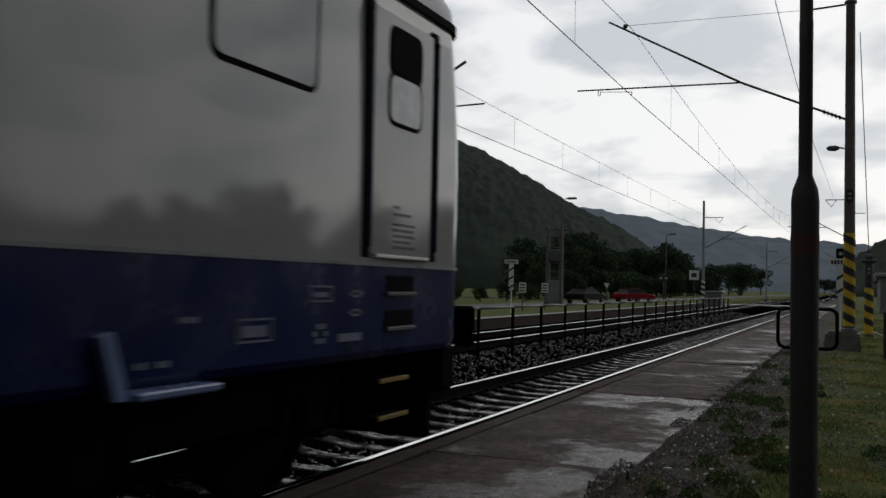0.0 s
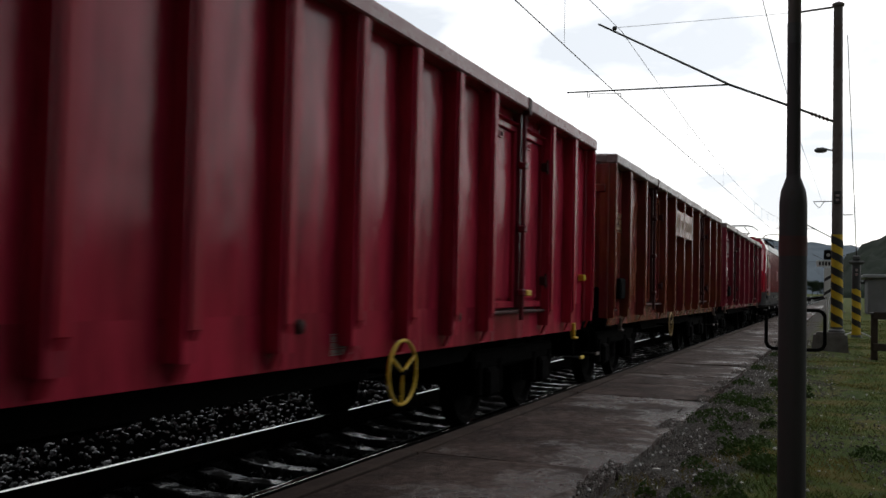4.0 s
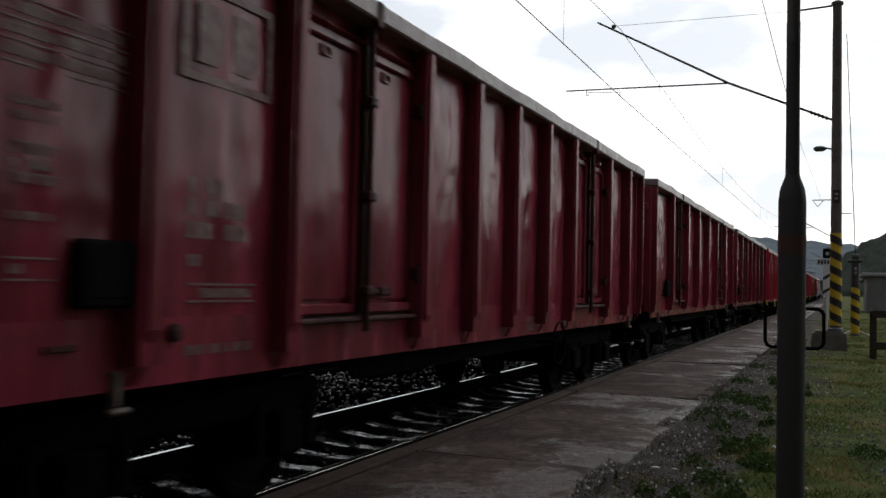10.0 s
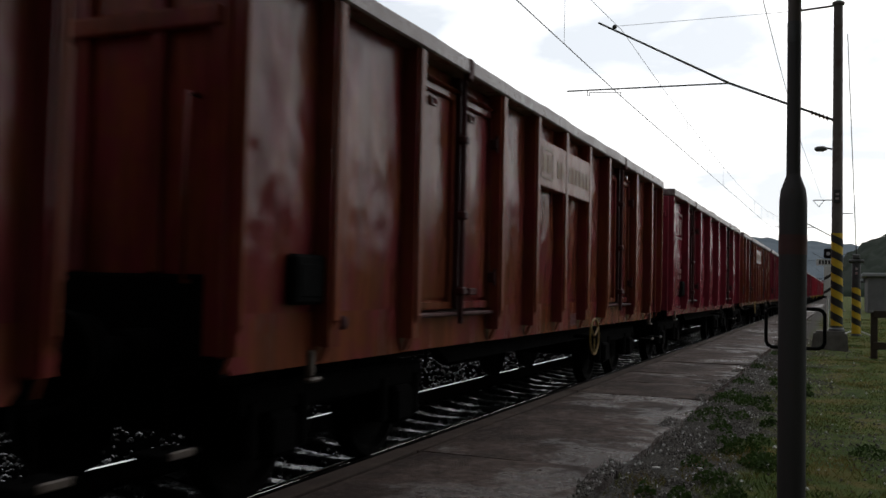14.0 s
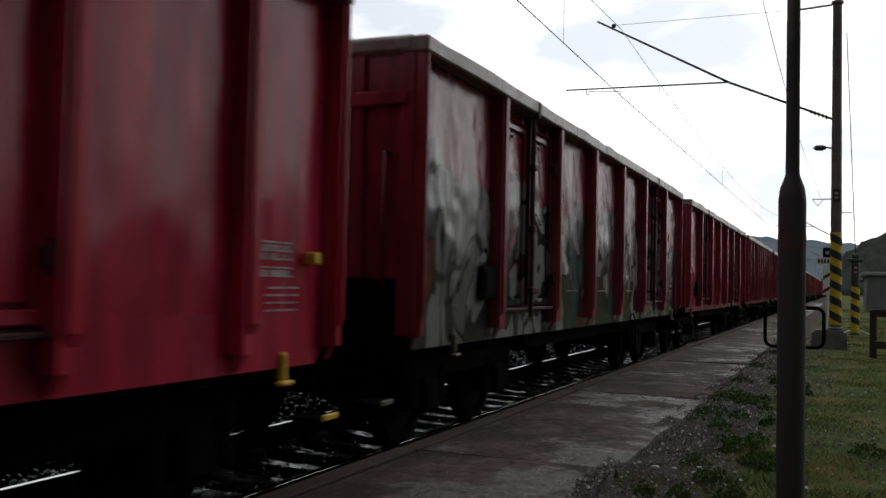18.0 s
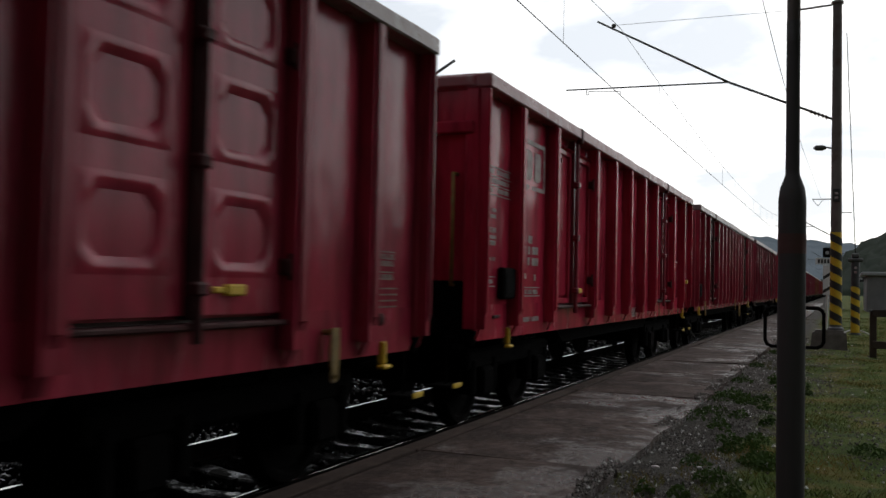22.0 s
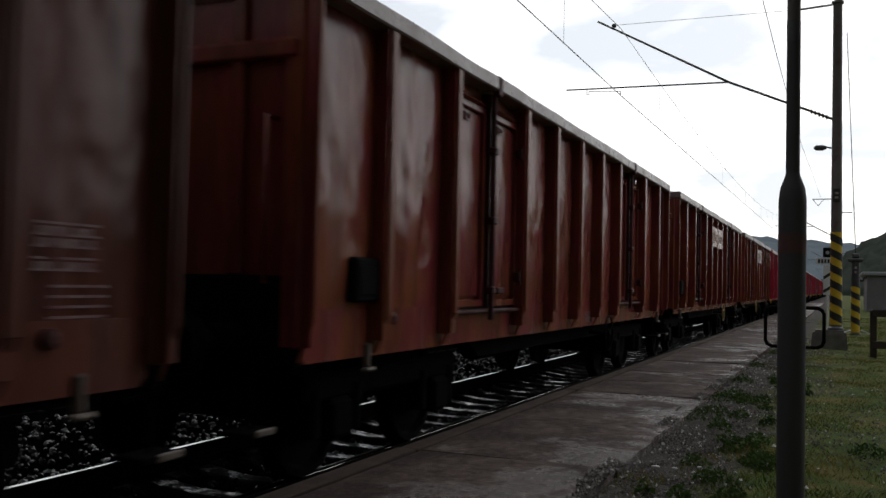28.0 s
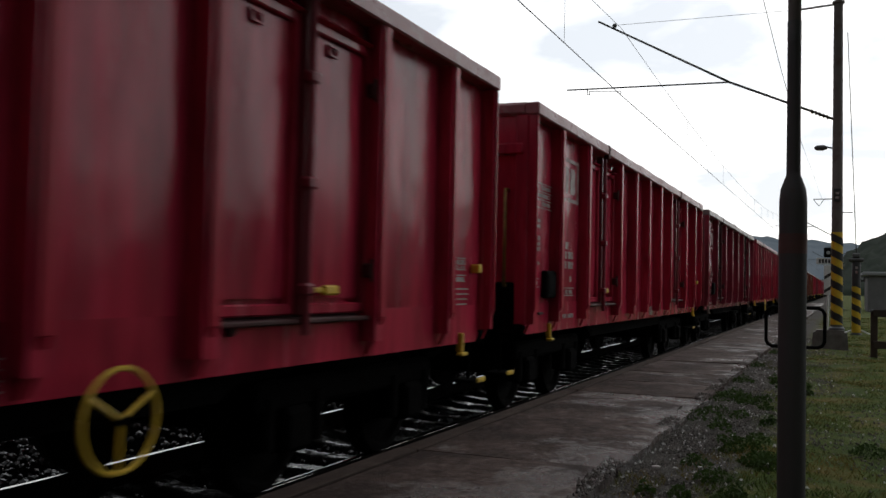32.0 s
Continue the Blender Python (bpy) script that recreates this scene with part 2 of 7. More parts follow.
M = dict(
    red=wagon_paint("bright_red_paint", (0.57, 0.034, 0.080), (0.44, 0.032, 0.064), 0.60, 0.14, 0.30, 11.0, 0.26),
    crimson=wagon_paint("crimson_paint", (0.34, 0.042, 0.072), (0.23, 0.038, 0.056), 0.55, 0.13, 0.6, 14.0, 0.28),
    maroon=wagon_paint("maroon_paint", (0.38, 0.052, 0.088), (0.25, 0.046, 0.065), 0.54, 0.14, 0.6, 14.0, 0.30),
    brown=wagon_paint("rust_brown_paint", (0.265, 0.070, 0.033), (0.215, 0.036, 0.042), 0.50, 0.14, 0.7, 14.0, 0.26),
    umber=wagon_paint("dark_brown_paint", (0.170, 0.054, 0.040), (0.120, 0.040, 0.034), 0.54, 0.16, 0.6, 14.0, 0.22),
    graffiti=sprayed(),
    loco_white=mat("grey_white_paint", (0.36, 0.358, 0.349), (0.305, 0.303, 0.296), 0.8, 0.05, 0.10, bump=0.015, bscale=3, streak=True, spec=0.6),
    loco_blue=mat("dark_blue_paint", (0.010, 0.018, 0.098), (0.007, 0.012, 0.062), 0.9, 0.16, 0.3, bump=0.05, bscale=3, dirt=(0.010, 0.014, 0.04), dirt_at=0.62, spec=0.25),
    loco_red=mat("traffic_red_paint", (0.36, 0.007, 0.026), (0.31, 0.007, 0.022), 0.7, 0.06, 0.10, bump=0.04, bscale=3, spec=0.19),
    loco_grey=mat("slate_grey_paint", (0.010, 0.010, 0.0105), (0.007, 0.007, 0.0075), 1.2, 0.6, 0.8, bump=0.1, bscale=10, spec=0.15),
    roof_grey=mat("roof_grey_paint", (0.22, 0.24, 0.255), (0.16, 0.175, 0.185), 1.2, 0.25, 0.4, bump=0.05),
    orange=mat("orange_enamel", (0.62, 0.16, 0.012), (0.5, 0.11, 0.01), 4, 0.25, 0.4, bump=0.05),
    # near black: the shade under the vehicles is put into this colour
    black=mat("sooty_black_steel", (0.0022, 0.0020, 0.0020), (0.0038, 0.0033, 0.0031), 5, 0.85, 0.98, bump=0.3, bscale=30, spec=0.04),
    rubber=mat("black_rubber", (0.005, 0.005, 0.005), (0.008, 0.008, 0.008), 8, 0.85, 0.95, spec=0.05),
    # wheels darkened likewise for the shade below the train
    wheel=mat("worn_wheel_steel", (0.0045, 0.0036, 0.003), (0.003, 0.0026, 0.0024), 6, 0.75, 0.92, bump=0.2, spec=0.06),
    # pale base stands in for sky reflected in the panes
    glass=mat("dusty_window_glass", (0.20, 0.21, 0.208), (0.16, 0.168, 0.166), 2, 0.03, 0.06, spec=0.9),
    # cream pane painted for the sky that shows through both cab windows
    blind=mat("cream_blind", (0.85, 0.80, 0.58), (0.78, 0.72, 0.5), 3, 0.4, 0.5, spec=0.2),
    lens=mat("lamp_lens", (0.42, 0.44, 0.46), (0.3, 0.3, 0.32), 8, 0.08, 0.15, spec=0.8),
    # barely metallic and pale: the steel's shine is put into the base colour
    bright=mat("polished_steel_rail", (0.80, 0.79, 0.77), (0.62, 0.61, 0.59), 6, 0.35, 0.5, metal=0.1),
    yellow=mat("yellow_paint", (0.78, 0.52, 0.03), (0.60, 0.38, 0.02), 5, 0.4, 0.6, bump=0.15, dirt=(0.20, 0.12, 0.03), dirt_at=0.66, dscale=5),
    white=mat("faded_white_lettering", (0.46, 0.40, 0.39), (0.30, 0.24, 0.24), 6, 0.4, 0.6, dirt=(0.20, 0.07, 0.08), dirt_at=0.54, dscale=9),
    toprail=mat("scuffed_top_rail", (0.24, 0.185, 0.18), (0.16, 0.095, 0.095), 2.5, 0.25, 0.4, bump=0.2, bscale=14, dirt=(0.36, 0.34, 0.33), dirt_at=0.60, dscale=3, shift=True),
    rail=mat("polished_rail_head", (0.82, 0.81, 0.79), (0.66, 0.65, 0.63), 3, 0.08, 0.14, metal=1.0, stretch=(1, 0.05, 1)),
    # rail webs, sleepers and stones: under-train shade is put into their dark colours
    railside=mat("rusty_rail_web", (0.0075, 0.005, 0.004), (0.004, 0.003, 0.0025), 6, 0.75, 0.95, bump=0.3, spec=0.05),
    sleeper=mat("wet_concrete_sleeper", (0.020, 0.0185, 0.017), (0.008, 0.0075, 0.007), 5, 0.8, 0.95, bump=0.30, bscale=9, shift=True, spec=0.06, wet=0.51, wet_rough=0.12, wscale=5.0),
    # blacker than wet stone: shade below the train is put into the ballast
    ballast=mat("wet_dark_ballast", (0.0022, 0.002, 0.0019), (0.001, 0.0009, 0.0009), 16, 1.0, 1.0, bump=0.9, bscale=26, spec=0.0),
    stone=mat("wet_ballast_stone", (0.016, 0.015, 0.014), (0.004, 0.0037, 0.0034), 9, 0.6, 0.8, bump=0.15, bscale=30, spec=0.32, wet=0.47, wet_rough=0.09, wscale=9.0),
    slab=mat("wet_worn_concrete_slab", (0.145, 0.104, 0.088), (0.046, 0.032, 0.028), 11.0, 0.6, 0.85, bump=1.0, bscale=70, dirt=(0.044, 0.030, 0.026), dirt_at=0.51, dscale=1.6, shift=True, stretch=(1, 1.4, 1), spec=0.10, wet=0.60, wet_rough=0.20, wscale=0.55, pool=0.075),
    kerb=mat("dark_edge_concrete", (0.065, 0.046, 0.038), (0.036, 0.026, 0.022), 4, 0.8, 0.95, bump=0.4, bscale=40, shift=True, spec=0.12),
    block=mat("weathered_concrete", (0.20, 0.19, 0.175), (0.12, 0.112, 0.10), 6, 0.8, 0.95, bump=0.5, bscale=40, spec=0.15),
    gravel=mat("grey_gravel", (0.25, 0.23, 0.205), (0.030, 0.027, 0.024), 55, 0.6, 0.9, spec=0.3),
    pebble=mat("pale_pebble", (0.62, 0.61, 0.58), (0.42, 0.41, 0.39), 10, 0.4, 0.6),
    grass=mat("rain_wet_grass", (0.092, 0.128, 0.022), (0.028, 0.048, 0.010), 1.6, 0.7, 0.9, dirt=(0.20, 0.135, 0.040), dirt_at=0.54, dscale=1.8, spec=0.12, trans=0.45),
    leaf=mat("tree_leaf", (0.040, 0.064, 0.030), (0.022, 0.038, 0.020), 0.6, 0.7, 0.9, spec=0.1, trans=0.2),
    bark=mat("grey_bark", (0.060, 0.048, 0.038), (0.035, 0.028, 0.022), 4, 0.8, 0.95, bump=0.6, bscale=12),
    # greyed slightly: the thin haze on this slope is in the colour
    hill=mat("forested_hillside", (0.031, 0.043, 0.033), (0.013, 0.020, 0.016), 0.05, 0.95, 1.0, bump=1.0, bscale=0.14, spec=0.04),
    # pale blue-grey: distance haze is put into the base colour
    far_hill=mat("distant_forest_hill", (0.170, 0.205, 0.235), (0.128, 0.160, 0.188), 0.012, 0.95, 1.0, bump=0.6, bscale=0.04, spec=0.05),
    asphalt=mat("wet_asphalt", (0.05, 0.05, 0.05), (0.035, 0.035, 0.036), 2, 0.6, 0.8, bump=0.2, bscale=60, spec=0.2, wet=0.58, wet_rough=0.1),
    pole=mat("dark_grey_pole_paint", (0.088, 0.083, 0.085), (0.060, 0.056, 0.058), 3, 0.55, 0.8, bump=0.15, bscale=20, streak=True, dirt=(0.085, 0.060, 0.050), dirt_at=0.66, dscale=7, spec=0.25),
    pole_red=mat("faded_red_band", (0.125, 0.055, 0.052), (0.090, 0.048, 0.046), 5, 0.55, 0.8),
    pole_up=mat("brown_grey_pole_paint", (0.11, 0.086, 0.074), (0.070, 0.055, 0.047), 4, 0.45, 0.7, bump=0.2, streak=True),
    mast=mat("rusty_grey_mast_paint", (0.15, 0.125, 0.115), (0.085, 0.07, 0.065), 3, 0.5, 0.75, bump=0.2, bscale=15, streak=True, dirt=(0.075, 0.038, 0.030), dirt_at=0.56, dscale=2),
    mastblack=mat("black_stripe_paint", (0.018, 0.018, 0.018), (0.03, 0.028, 0.026), 6, 0.45, 0.7),
    galv=mat("dull_galvanised_steel", (0.13, 0.13, 0.13), (0.08, 0.08, 0.08), 6, 0.45, 0.65, metal=0.6),
    wire=mat("dark_copper_wire", (0.06, 0.05, 0.045), (0.04, 0.035, 0.03), 8, 0.5, metal=0.5),
    ceramic=mat("brown_insulator_glaze", (0.06, 0.025, 0.015), (0.04, 0.018, 0.012), 8, 0.15),
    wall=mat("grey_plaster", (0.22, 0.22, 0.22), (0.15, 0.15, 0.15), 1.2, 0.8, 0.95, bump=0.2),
    sheet=mat("pale_roof_sheet", (0.30, 0.31, 0.31), (0.22, 0.23, 0.23), 2, 0.35, 0.5),
    wood=mat("weathered_dark_timber", (0.060, 0.040, 0.028), (0.035, 0.024, 0.018), 3, 0.55, 0.8, bump=0.4, bscale=18),
    carblack=mat("black_car_paint", (0.010, 0.010, 0.012), (0.008, 0.008, 0.010), 2, 0.5, 0.6, spec=0.08),
    carred=mat("red_car_paint", (0.22, 0.008, 0.016), (0.18, 0.007, 0.014), 2, 0.5, 0.6, spec=0.08),
    crossing=mat("soaked_road_surface", (0.06, 0.06, 0.06), (0.04, 0.04, 0.04), 2, 0.1, 0.16, bump=0.05, bscale=60),
    red_post=mat("worn_red_post_paint", (0.5, 0.03, 0.06), (0.350, 0.021, 0.042), 2.0, 0.2, 0.34, bump=0.15, bscale=12, streak=True, shift=True, spec=0.15),
    crimson_post=mat("worn_crimson_post_paint", (0.28, 0.04, 0.06), (0.196, 0.028, 0.042), 2.0, 0.2, 0.34, bump=0.15, bscale=12, streak=True, shift=True, spec=0.15),
    maroon_post=mat("worn_maroon_post_paint", (0.24, 0.038, 0.056), (0.168, 0.027, 0.039), 2.0, 0.2, 0.34, bump=0.15, bscale=12, streak=True, shift=True, spec=0.15),
    brown_post=mat("worn_brown_post_paint", (0.25, 0.07, 0.038), (0.175, 0.049, 0.027), 2.0, 0.2, 0.34, bump=0.15, bscale=12, streak=True, shift=True, spec=0.15),
    umber_post=mat("worn_umber_post_paint", (0.12, 0.045, 0.035), (0.084, 0.032, 0.025), 2.0, 0.2, 0.34, bump=0.15, bscale=12, streak=True, shift=True, spec=0.15),
    redrail=mat("scuffed_red_top_rail", (0.26, 0.07, 0.08), (0.24, 0.035, 0.048), 2.5, 0.25, 0.4, bump=0.2, bscale=14, dirt=(0.30, 0.22, 0.21), dirt_at=0.62, dscale=3, shift=True),
    silltext=mat("dull_grey_lettering", (0.13, 0.128, 0.125), (0.06, 0.06, 0.06), 14, 0.4, 0.6),
    faint=mat("nearly_worn_off_lettering", (0.26, 0.17, 0.17), (0.18, 0.07, 0.08), 9, 0.4, 0.6, dirt=(0.16, 0.04, 0.05), dirt_at=0.5, dscale=12),
    dullfit=mat("dull_worn_fitting", (0.15, 0.115, 0.09), (0.07, 0.05, 0.042), 8, 0.4, 0.6, bump=0.2),
    # darker than the wagon reds: shade at door gaps and sills is in it
    barpaint=mat("sooty_dark_red_steel", (0.075, 0.017, 0.019), (0.040, 0.012, 0.012), 3, 0.5, 0.75, bump=0.3, bscale=20, shift=True, spec=0.2),
    ochrefit=mat("worn_ochre_fitting", (0.30, 0.19, 0.03), (0.16, 0.10, 0.025), 8, 0.45, 0.65, bump=0.2),
    carglass=mat("dark_car_glass", (0.012, 0.013, 0.014), (0.010, 0.010, 0.011), 2, 0.5, 0.6, spec=0.08),
    mastpale=mat("pale_grey_mast_paint", (0.34, 0.34, 0.33), (0.22, 0.22, 0.21), 3, 0.5, 0.75, bump=0.2, streak=True),
    hill_dark=mat("dark_wooded_slope", (0.024, 0.034, 0.022), (0.012, 0.019, 0.013), 0.06, 0.95, 1.0, bump=0.9, bscale=0.12, spec=0.05),
    bluemark=mat("faint_pale_marking", (0.17, 0.185, 0.26), (0.10, 0.115, 0.19), 8, 0.5, 0.6),
    # light blue painted for the sky mirrored in the blue flaps
    flap=mat("light_blue_flap", (0.20, 0.25, 0.44), (0.15, 0.19, 0.36), 4, 0.15, 0.25),
    # pale base in place of the daylight seen through the cab
    paleglass=mat("hazy_windscreen_glass", (0.32, 0.345, 0.335), (0.26, 0.28, 0.275), 1.5, 0.06, 0.12, spec=0.5),
    weed=mat("dark_leafy_weed", (0.055, 0.096, 0.022), (0.032, 0.060, 0.014), 3, 0.7, 0.9, spec=0.15, trans=0.3),
    aged=mat("aged_cream_lettering", (0.26, 0.17, 0.15), (0.17, 0.08, 0.075), 7, 0.4, 0.6, dirt=(0.15, 0.03, 0.04), dirt_at=0.5, dscale=11),
    boardtext=mat("faded_ochre_lettering", (0.26, 0.155, 0.055), (0.17, 0.09, 0.04), 7, 0.4, 0.6, dirt=(0.14, 0.05, 0.03), dirt_at=0.55, dscale=9),
    darkglass=mat("dark_windscreen_glass", (0.035, 0.042, 0.043), (0.026, 0.031, 0.032), 2, 0.08, 0.14, spec=0.4),
    claret=wagon_paint("claret_paint", (0.47, 0.044, 0.084), (0.33, 0.044, 0.068), 0.55, 0.15, 0.35, 12.0, 0.28),
    claret_post=mat("worn_claret_post_paint", (0.31, 0.042, 0.064), (0.217, 0.029, 0.045), 2.0, 0.2, 0.34, bump=0.15, bscale=12, streak=True, shift=True, spec=0.2),
    signwhite=mat("white_sign_enamel", (0.80, 0.81, 0.80), (0.66, 0.67, 0.66), 5, 0.35, 0.5),
)


# ---- building helpers ----
def box(bm, x0, x1, y0, y1, z0, z1):
    v = [bm.verts.new(c) for c in ((x0, y0, z0), (x1, y0, z0), (x1, y1, z0), (x0, y1, z0),
                                   (x0, y0, z1), (x1, y0, z1), (x1, y1, z1), (x0, y1, z1))]
    for f in ((3, 2, 1, 0), (4, 5, 6, 7), (0, 1, 5, 4), (1, 2, 6, 5), (2, 3, 7, 6), (3, 0, 4, 7)):
        bm.faces.new([v[i] for i in f])
    return v


def bbox(bm, x0, x1, y0, y1, z0, z1, r=0.01):
    """A box with chamfered edges."""
    b2 = bmesh.new()
    box(b2, x0, x1, y0, y1, z0, z1)
    bmesh.ops.bevel(b2, geom=b2.edges[:], offset=min(r, 0.45 * min(x1 - x0, y1 - y0, z1 - z0)), segments=1, affect="EDGES")
    merge(bm, b2)


def merge(bm, other):
    other.verts.index_update()
    vs = [bm.verts.new(v.co) for v in other.verts]
    for f in other.faces:
        try:
            bm.faces.new([vs[v.index] for v in f.verts]).smooth = f.smooth
        except ValueError:
            pass
    other.free()


def rod(bm, a, b, r0, r1=None, n=8, caps=True):
    """A round bar from a to b."""
    a, b = Vector(a), Vector(b)
    r1 = r0 if r1 is None else r1
    q = (b - a).to_track_quat("Z", "Y")
    rings = []
    for p, r in ((a, r0), (b, r1)):
        rings.append([bm.verts.new(p + q @ Vector((r * math.cos(2 * math.pi * i / n), r * math.sin(2 * math.pi * i / n), 0))) for i in range(n)])
    for i in range(n):
        bm.faces.new((rings[0][i], rings[0][(i + 1) % n], rings[1][(i + 1) % n], rings[1][i])).smooth = True
    if caps:
        bm.faces.new(rings[0][::-1])
        bm.faces.new(rings[1])


def tube(bm, pts, r, n=6):
    """A bent round bar through all the points, in one piece."""
    pts = [Vector(p) for p in pts]
    rings, q, last = [], None, None
    for i, p in enumerate(pts):
        d = ((pts[min(i + 1, len(pts) - 1)] - p).normalized() + (p - pts[max(i - 1, 0)]).normalized()).normalized()
        q = d.to_track_quat("Z", "Y") if q is None else last.rotation_difference(d) @ q
        last = d
        rings.append([bm.verts.new(p + q @ Vector((r * math.cos(2 * math.pi * k / n), r * math.sin(2 * math.pi * k / n), 0))) for k in range(n)])
    for a, b in zip(rings, rings[1:]):
        for k in range(n):
            bm.faces.new((a[k], a[(k + 1) % n], b[(k + 1) % n], b[k])).smooth = True
    bm.faces.new(rings[0][::-1])
    bm.faces.new(rings[-1])


def lathe(bm, profile, n=20, axis="Z", at=(0, 0, 0)):
    """Turn a profile of (radius, height) round an axis through at."""
    rings = []
    for r, h in profile:
        ring = []
        for i in range(n):
            c, s = r * math.cos(2 * math.pi * i / n), r * math.sin(2 * math.pi * i / n)
            p = {"Z": (c, s, h), "X": (h, c, s), "Y": (s, h, c)}[axis]
            ring.append(bm.verts.new(Vector(at) + Vector(p)))
        rings.append(ring)
    for a, b in zip(rings, rings[1:]):
        for i in range(n):
            bm.faces.new((a[i], a[(i + 1) % n], b[(i + 1) % n], b[i])).smooth = True
    bm.faces.new(rings[0][::-1])
    bm.faces.new(rings[-1])


def ring(bm, at, radius, r, axis="X", n=20, m=6):
    """A hoop round an axis."""
    rows = []
    for i in range(n):
        a = 2 * math.pi * i / n
        row = []
        for j in range(m):
            b = 2 * math.pi * j / m
            d, h = radius + r * math.cos(b), r * math.sin(b)
            c, s = d * math.cos(a), d * math.sin(a)
            row.append(bm.verts.new(Vector(at) + Vector({"X": (h, c, s), "Y": (c, h, s), "Z": (c, s, h)}[axis])))
        rows.append(row)
    for i in range(n):
        for j in range(m):
            bm.faces.new((rows[i][j], rows[(i + 1) % n][j], rows[(i + 1) % n][(j + 1) % m], rows[i][(j + 1) % m])).smooth = True


def mesh_of(name, bm, material):
    for v in [v for v in bm.verts if not v.link_faces]:
        bm.verts.remove(v)
    bmesh.ops.recalc_face_normals(bm, faces=bm.faces)
    for e in bm.edges:
        if len(e.link_faces) == 2 and e.calc_face_angle() > 0.66:
            e.smooth = False
    me = bpy.data.meshes.new(name)
    bm.to_mesh(me)
    bm.free()
    me.materials.append(material)
    return me


def part(name, bm, material, parent, label=""):
    """One mesh object under a thing or under a part."""
    ob = new(name, mesh_of(name, bm, material))
    ob.parent = parent
    if label:
        tagged(ob, label)
    return ob


def again(ob, parent, x=0, y=0, z=0, rz=0):
    """The same piece once more, on the same mesh."""
    o = new(ob.name.split(".")[0], ob.data)
    o.parent = parent
    o.matrix_basis = pose(x, y, z, 0, 0, rz)
    return o


def raw(name, verts, faces, material, smooth=False):
    me = bpy.data.meshes.new(name)
    me.from_pydata([tuple(v) for v in verts], [], [tuple(f) for f in faces])
    if smooth:
        me.polygons.foreach_set("use_smooth", [True] * len(me.polygons))
    me.materials.append(material)
    me.update()
    return me


def thing(name, label, category, group="", kind=""):
    return tagged(new(name), label, category, group, kind)


def single(name, bm, material, label, category, group="", kind=""):
    return tagged(new(name, mesh_of(name, bm, material)), label, category, group, kind)


# ---- ground, tracks and platform ----
def ground_z(x, y=0.0):
    if x < -16:
        return 0.0
    if x < -9.05:
        return 0.05
    if x < 1.56:
        return -0.55
    return 0.24


def build_ground():
    xs = [-4000, -1500, -500, -160, -60, -30, -16, -14.5, -13, -11.5, -10, -9.06, -9.04, -6.8, 1.55, 1.57, 2.2, 2.9, 3.3]
    xs += [3.3 + 0.3 * k for k in range(1, 12)] + [8, 10, 14, 20, 40, 90, 250, 700, 1800, 4000]
    ys = [-4000, -1200, -300, -80, -20, -4, 0] + [2 + 0.4 * k for k in range(60)] + [28, 32, 38, 46, 56, 70, 90, 130, 200, 350, 700, 1500, 2500, 4000]
    verts, faces = [], []
    for y in ys:
        for x in xs:
            z = ground_z(x, y)
            if 2.2 < x < 9 and 0 < y < 40:
                z += 0.05 * (noise.noise((x * 0.9, y * 0.9, 3.0))) + 0.018 * noise.noise((x * 4, y * 4, 1.0))
            verts.append((x, y, z))
    w = len(xs)
    for j in range(len(ys) - 1):
        for i in range(w - 1):
            a = j * w + i
            faces.append((a, a + 1, a + w + 1, a + w))
    m = bpy.data.materials.new("grass_and_gravel_ground")
    m.use_nodes = True
    n, l = m.node_tree.nodes, m.node_tree.links
    b = n["Principled BSDF"]
    co = n.new("ShaderNodeTexCoord")

    def tex(s, d=8.0):
        t = n.new("ShaderNodeTexNoise")
        t.inputs["Scale"].default_value, t.inputs["Detail"].default_value = s, d
        t.inputs["Roughness"].default_value = 0.65
        l.new(co.outputs["Object"], t.inputs["Vector"])
        return t

    def ramp(src, stops):
        r = n.new("ShaderNodeValToRGB")
        for k, (p, c) in enumerate(stops):
            e = r.color_ramp.elements[k] if k < 2 else r.color_ramp.elements.new(p)
            e.position, e.color = p, (*c, 1)
        l.new(src, r.inputs[0])
        return r

    grass = ramp(tex(2.6).outputs["Fac"], [(0.36, (0.034, 0.060, 0.011)), (0.50, (0.074, 0.100, 0.019)), (0.66, (0.14, 0.105, 0.035))])
    gravel = ramp(tex(60.0).outputs["Fac"], [(0.40, (0.022, 0.020, 0.018)), (0.66, (0.150, 0.138, 0.120))])
    sp = n.new("ShaderNodeSeparateXYZ")
    l.new(co.outputs["Object"], sp.inputs[0])
    edge = n.new("ShaderNodeMapRange")  # gravel path beside the slabs, turf beyond it
    edge.inputs[1].default_value, edge.inputs[2].default_value = 3.3, 4.6
    l.new(sp.outputs[0], edge.inputs[0])
    mixn = n.new("ShaderNodeMath")
    mixn.operation = "ADD"
    l.new(edge.outputs[0], mixn.inputs[0])
    l.new(tex(1.4).outputs["Fac"], mixn.inputs[1])
    sel = ramp(mixn.outputs[0], [(0.72, (0, 0, 0)), (0.95, (1, 1, 1))])
    left = n.new("ShaderNodeMath")
    left.operation = "LESS_THAN"
    left.inputs[1].default_value = -7.0
    l.new(sp.outputs[0], left.inputs[0])
    mx0 = n.new("ShaderNodeMath")
    mx0.operation = "MAXIMUM"
    l.new(sel.outputs[0], mx0.inputs[0])
    l.new(left.outputs[0], mx0.inputs[1])
    mx = n.new("ShaderNodeMix")
    mx.data_type = "RGBA"
    l.new(mx0.outputs[0], mx.inputs[0])
    l.new(gravel.outputs[0], mx.inputs[6])
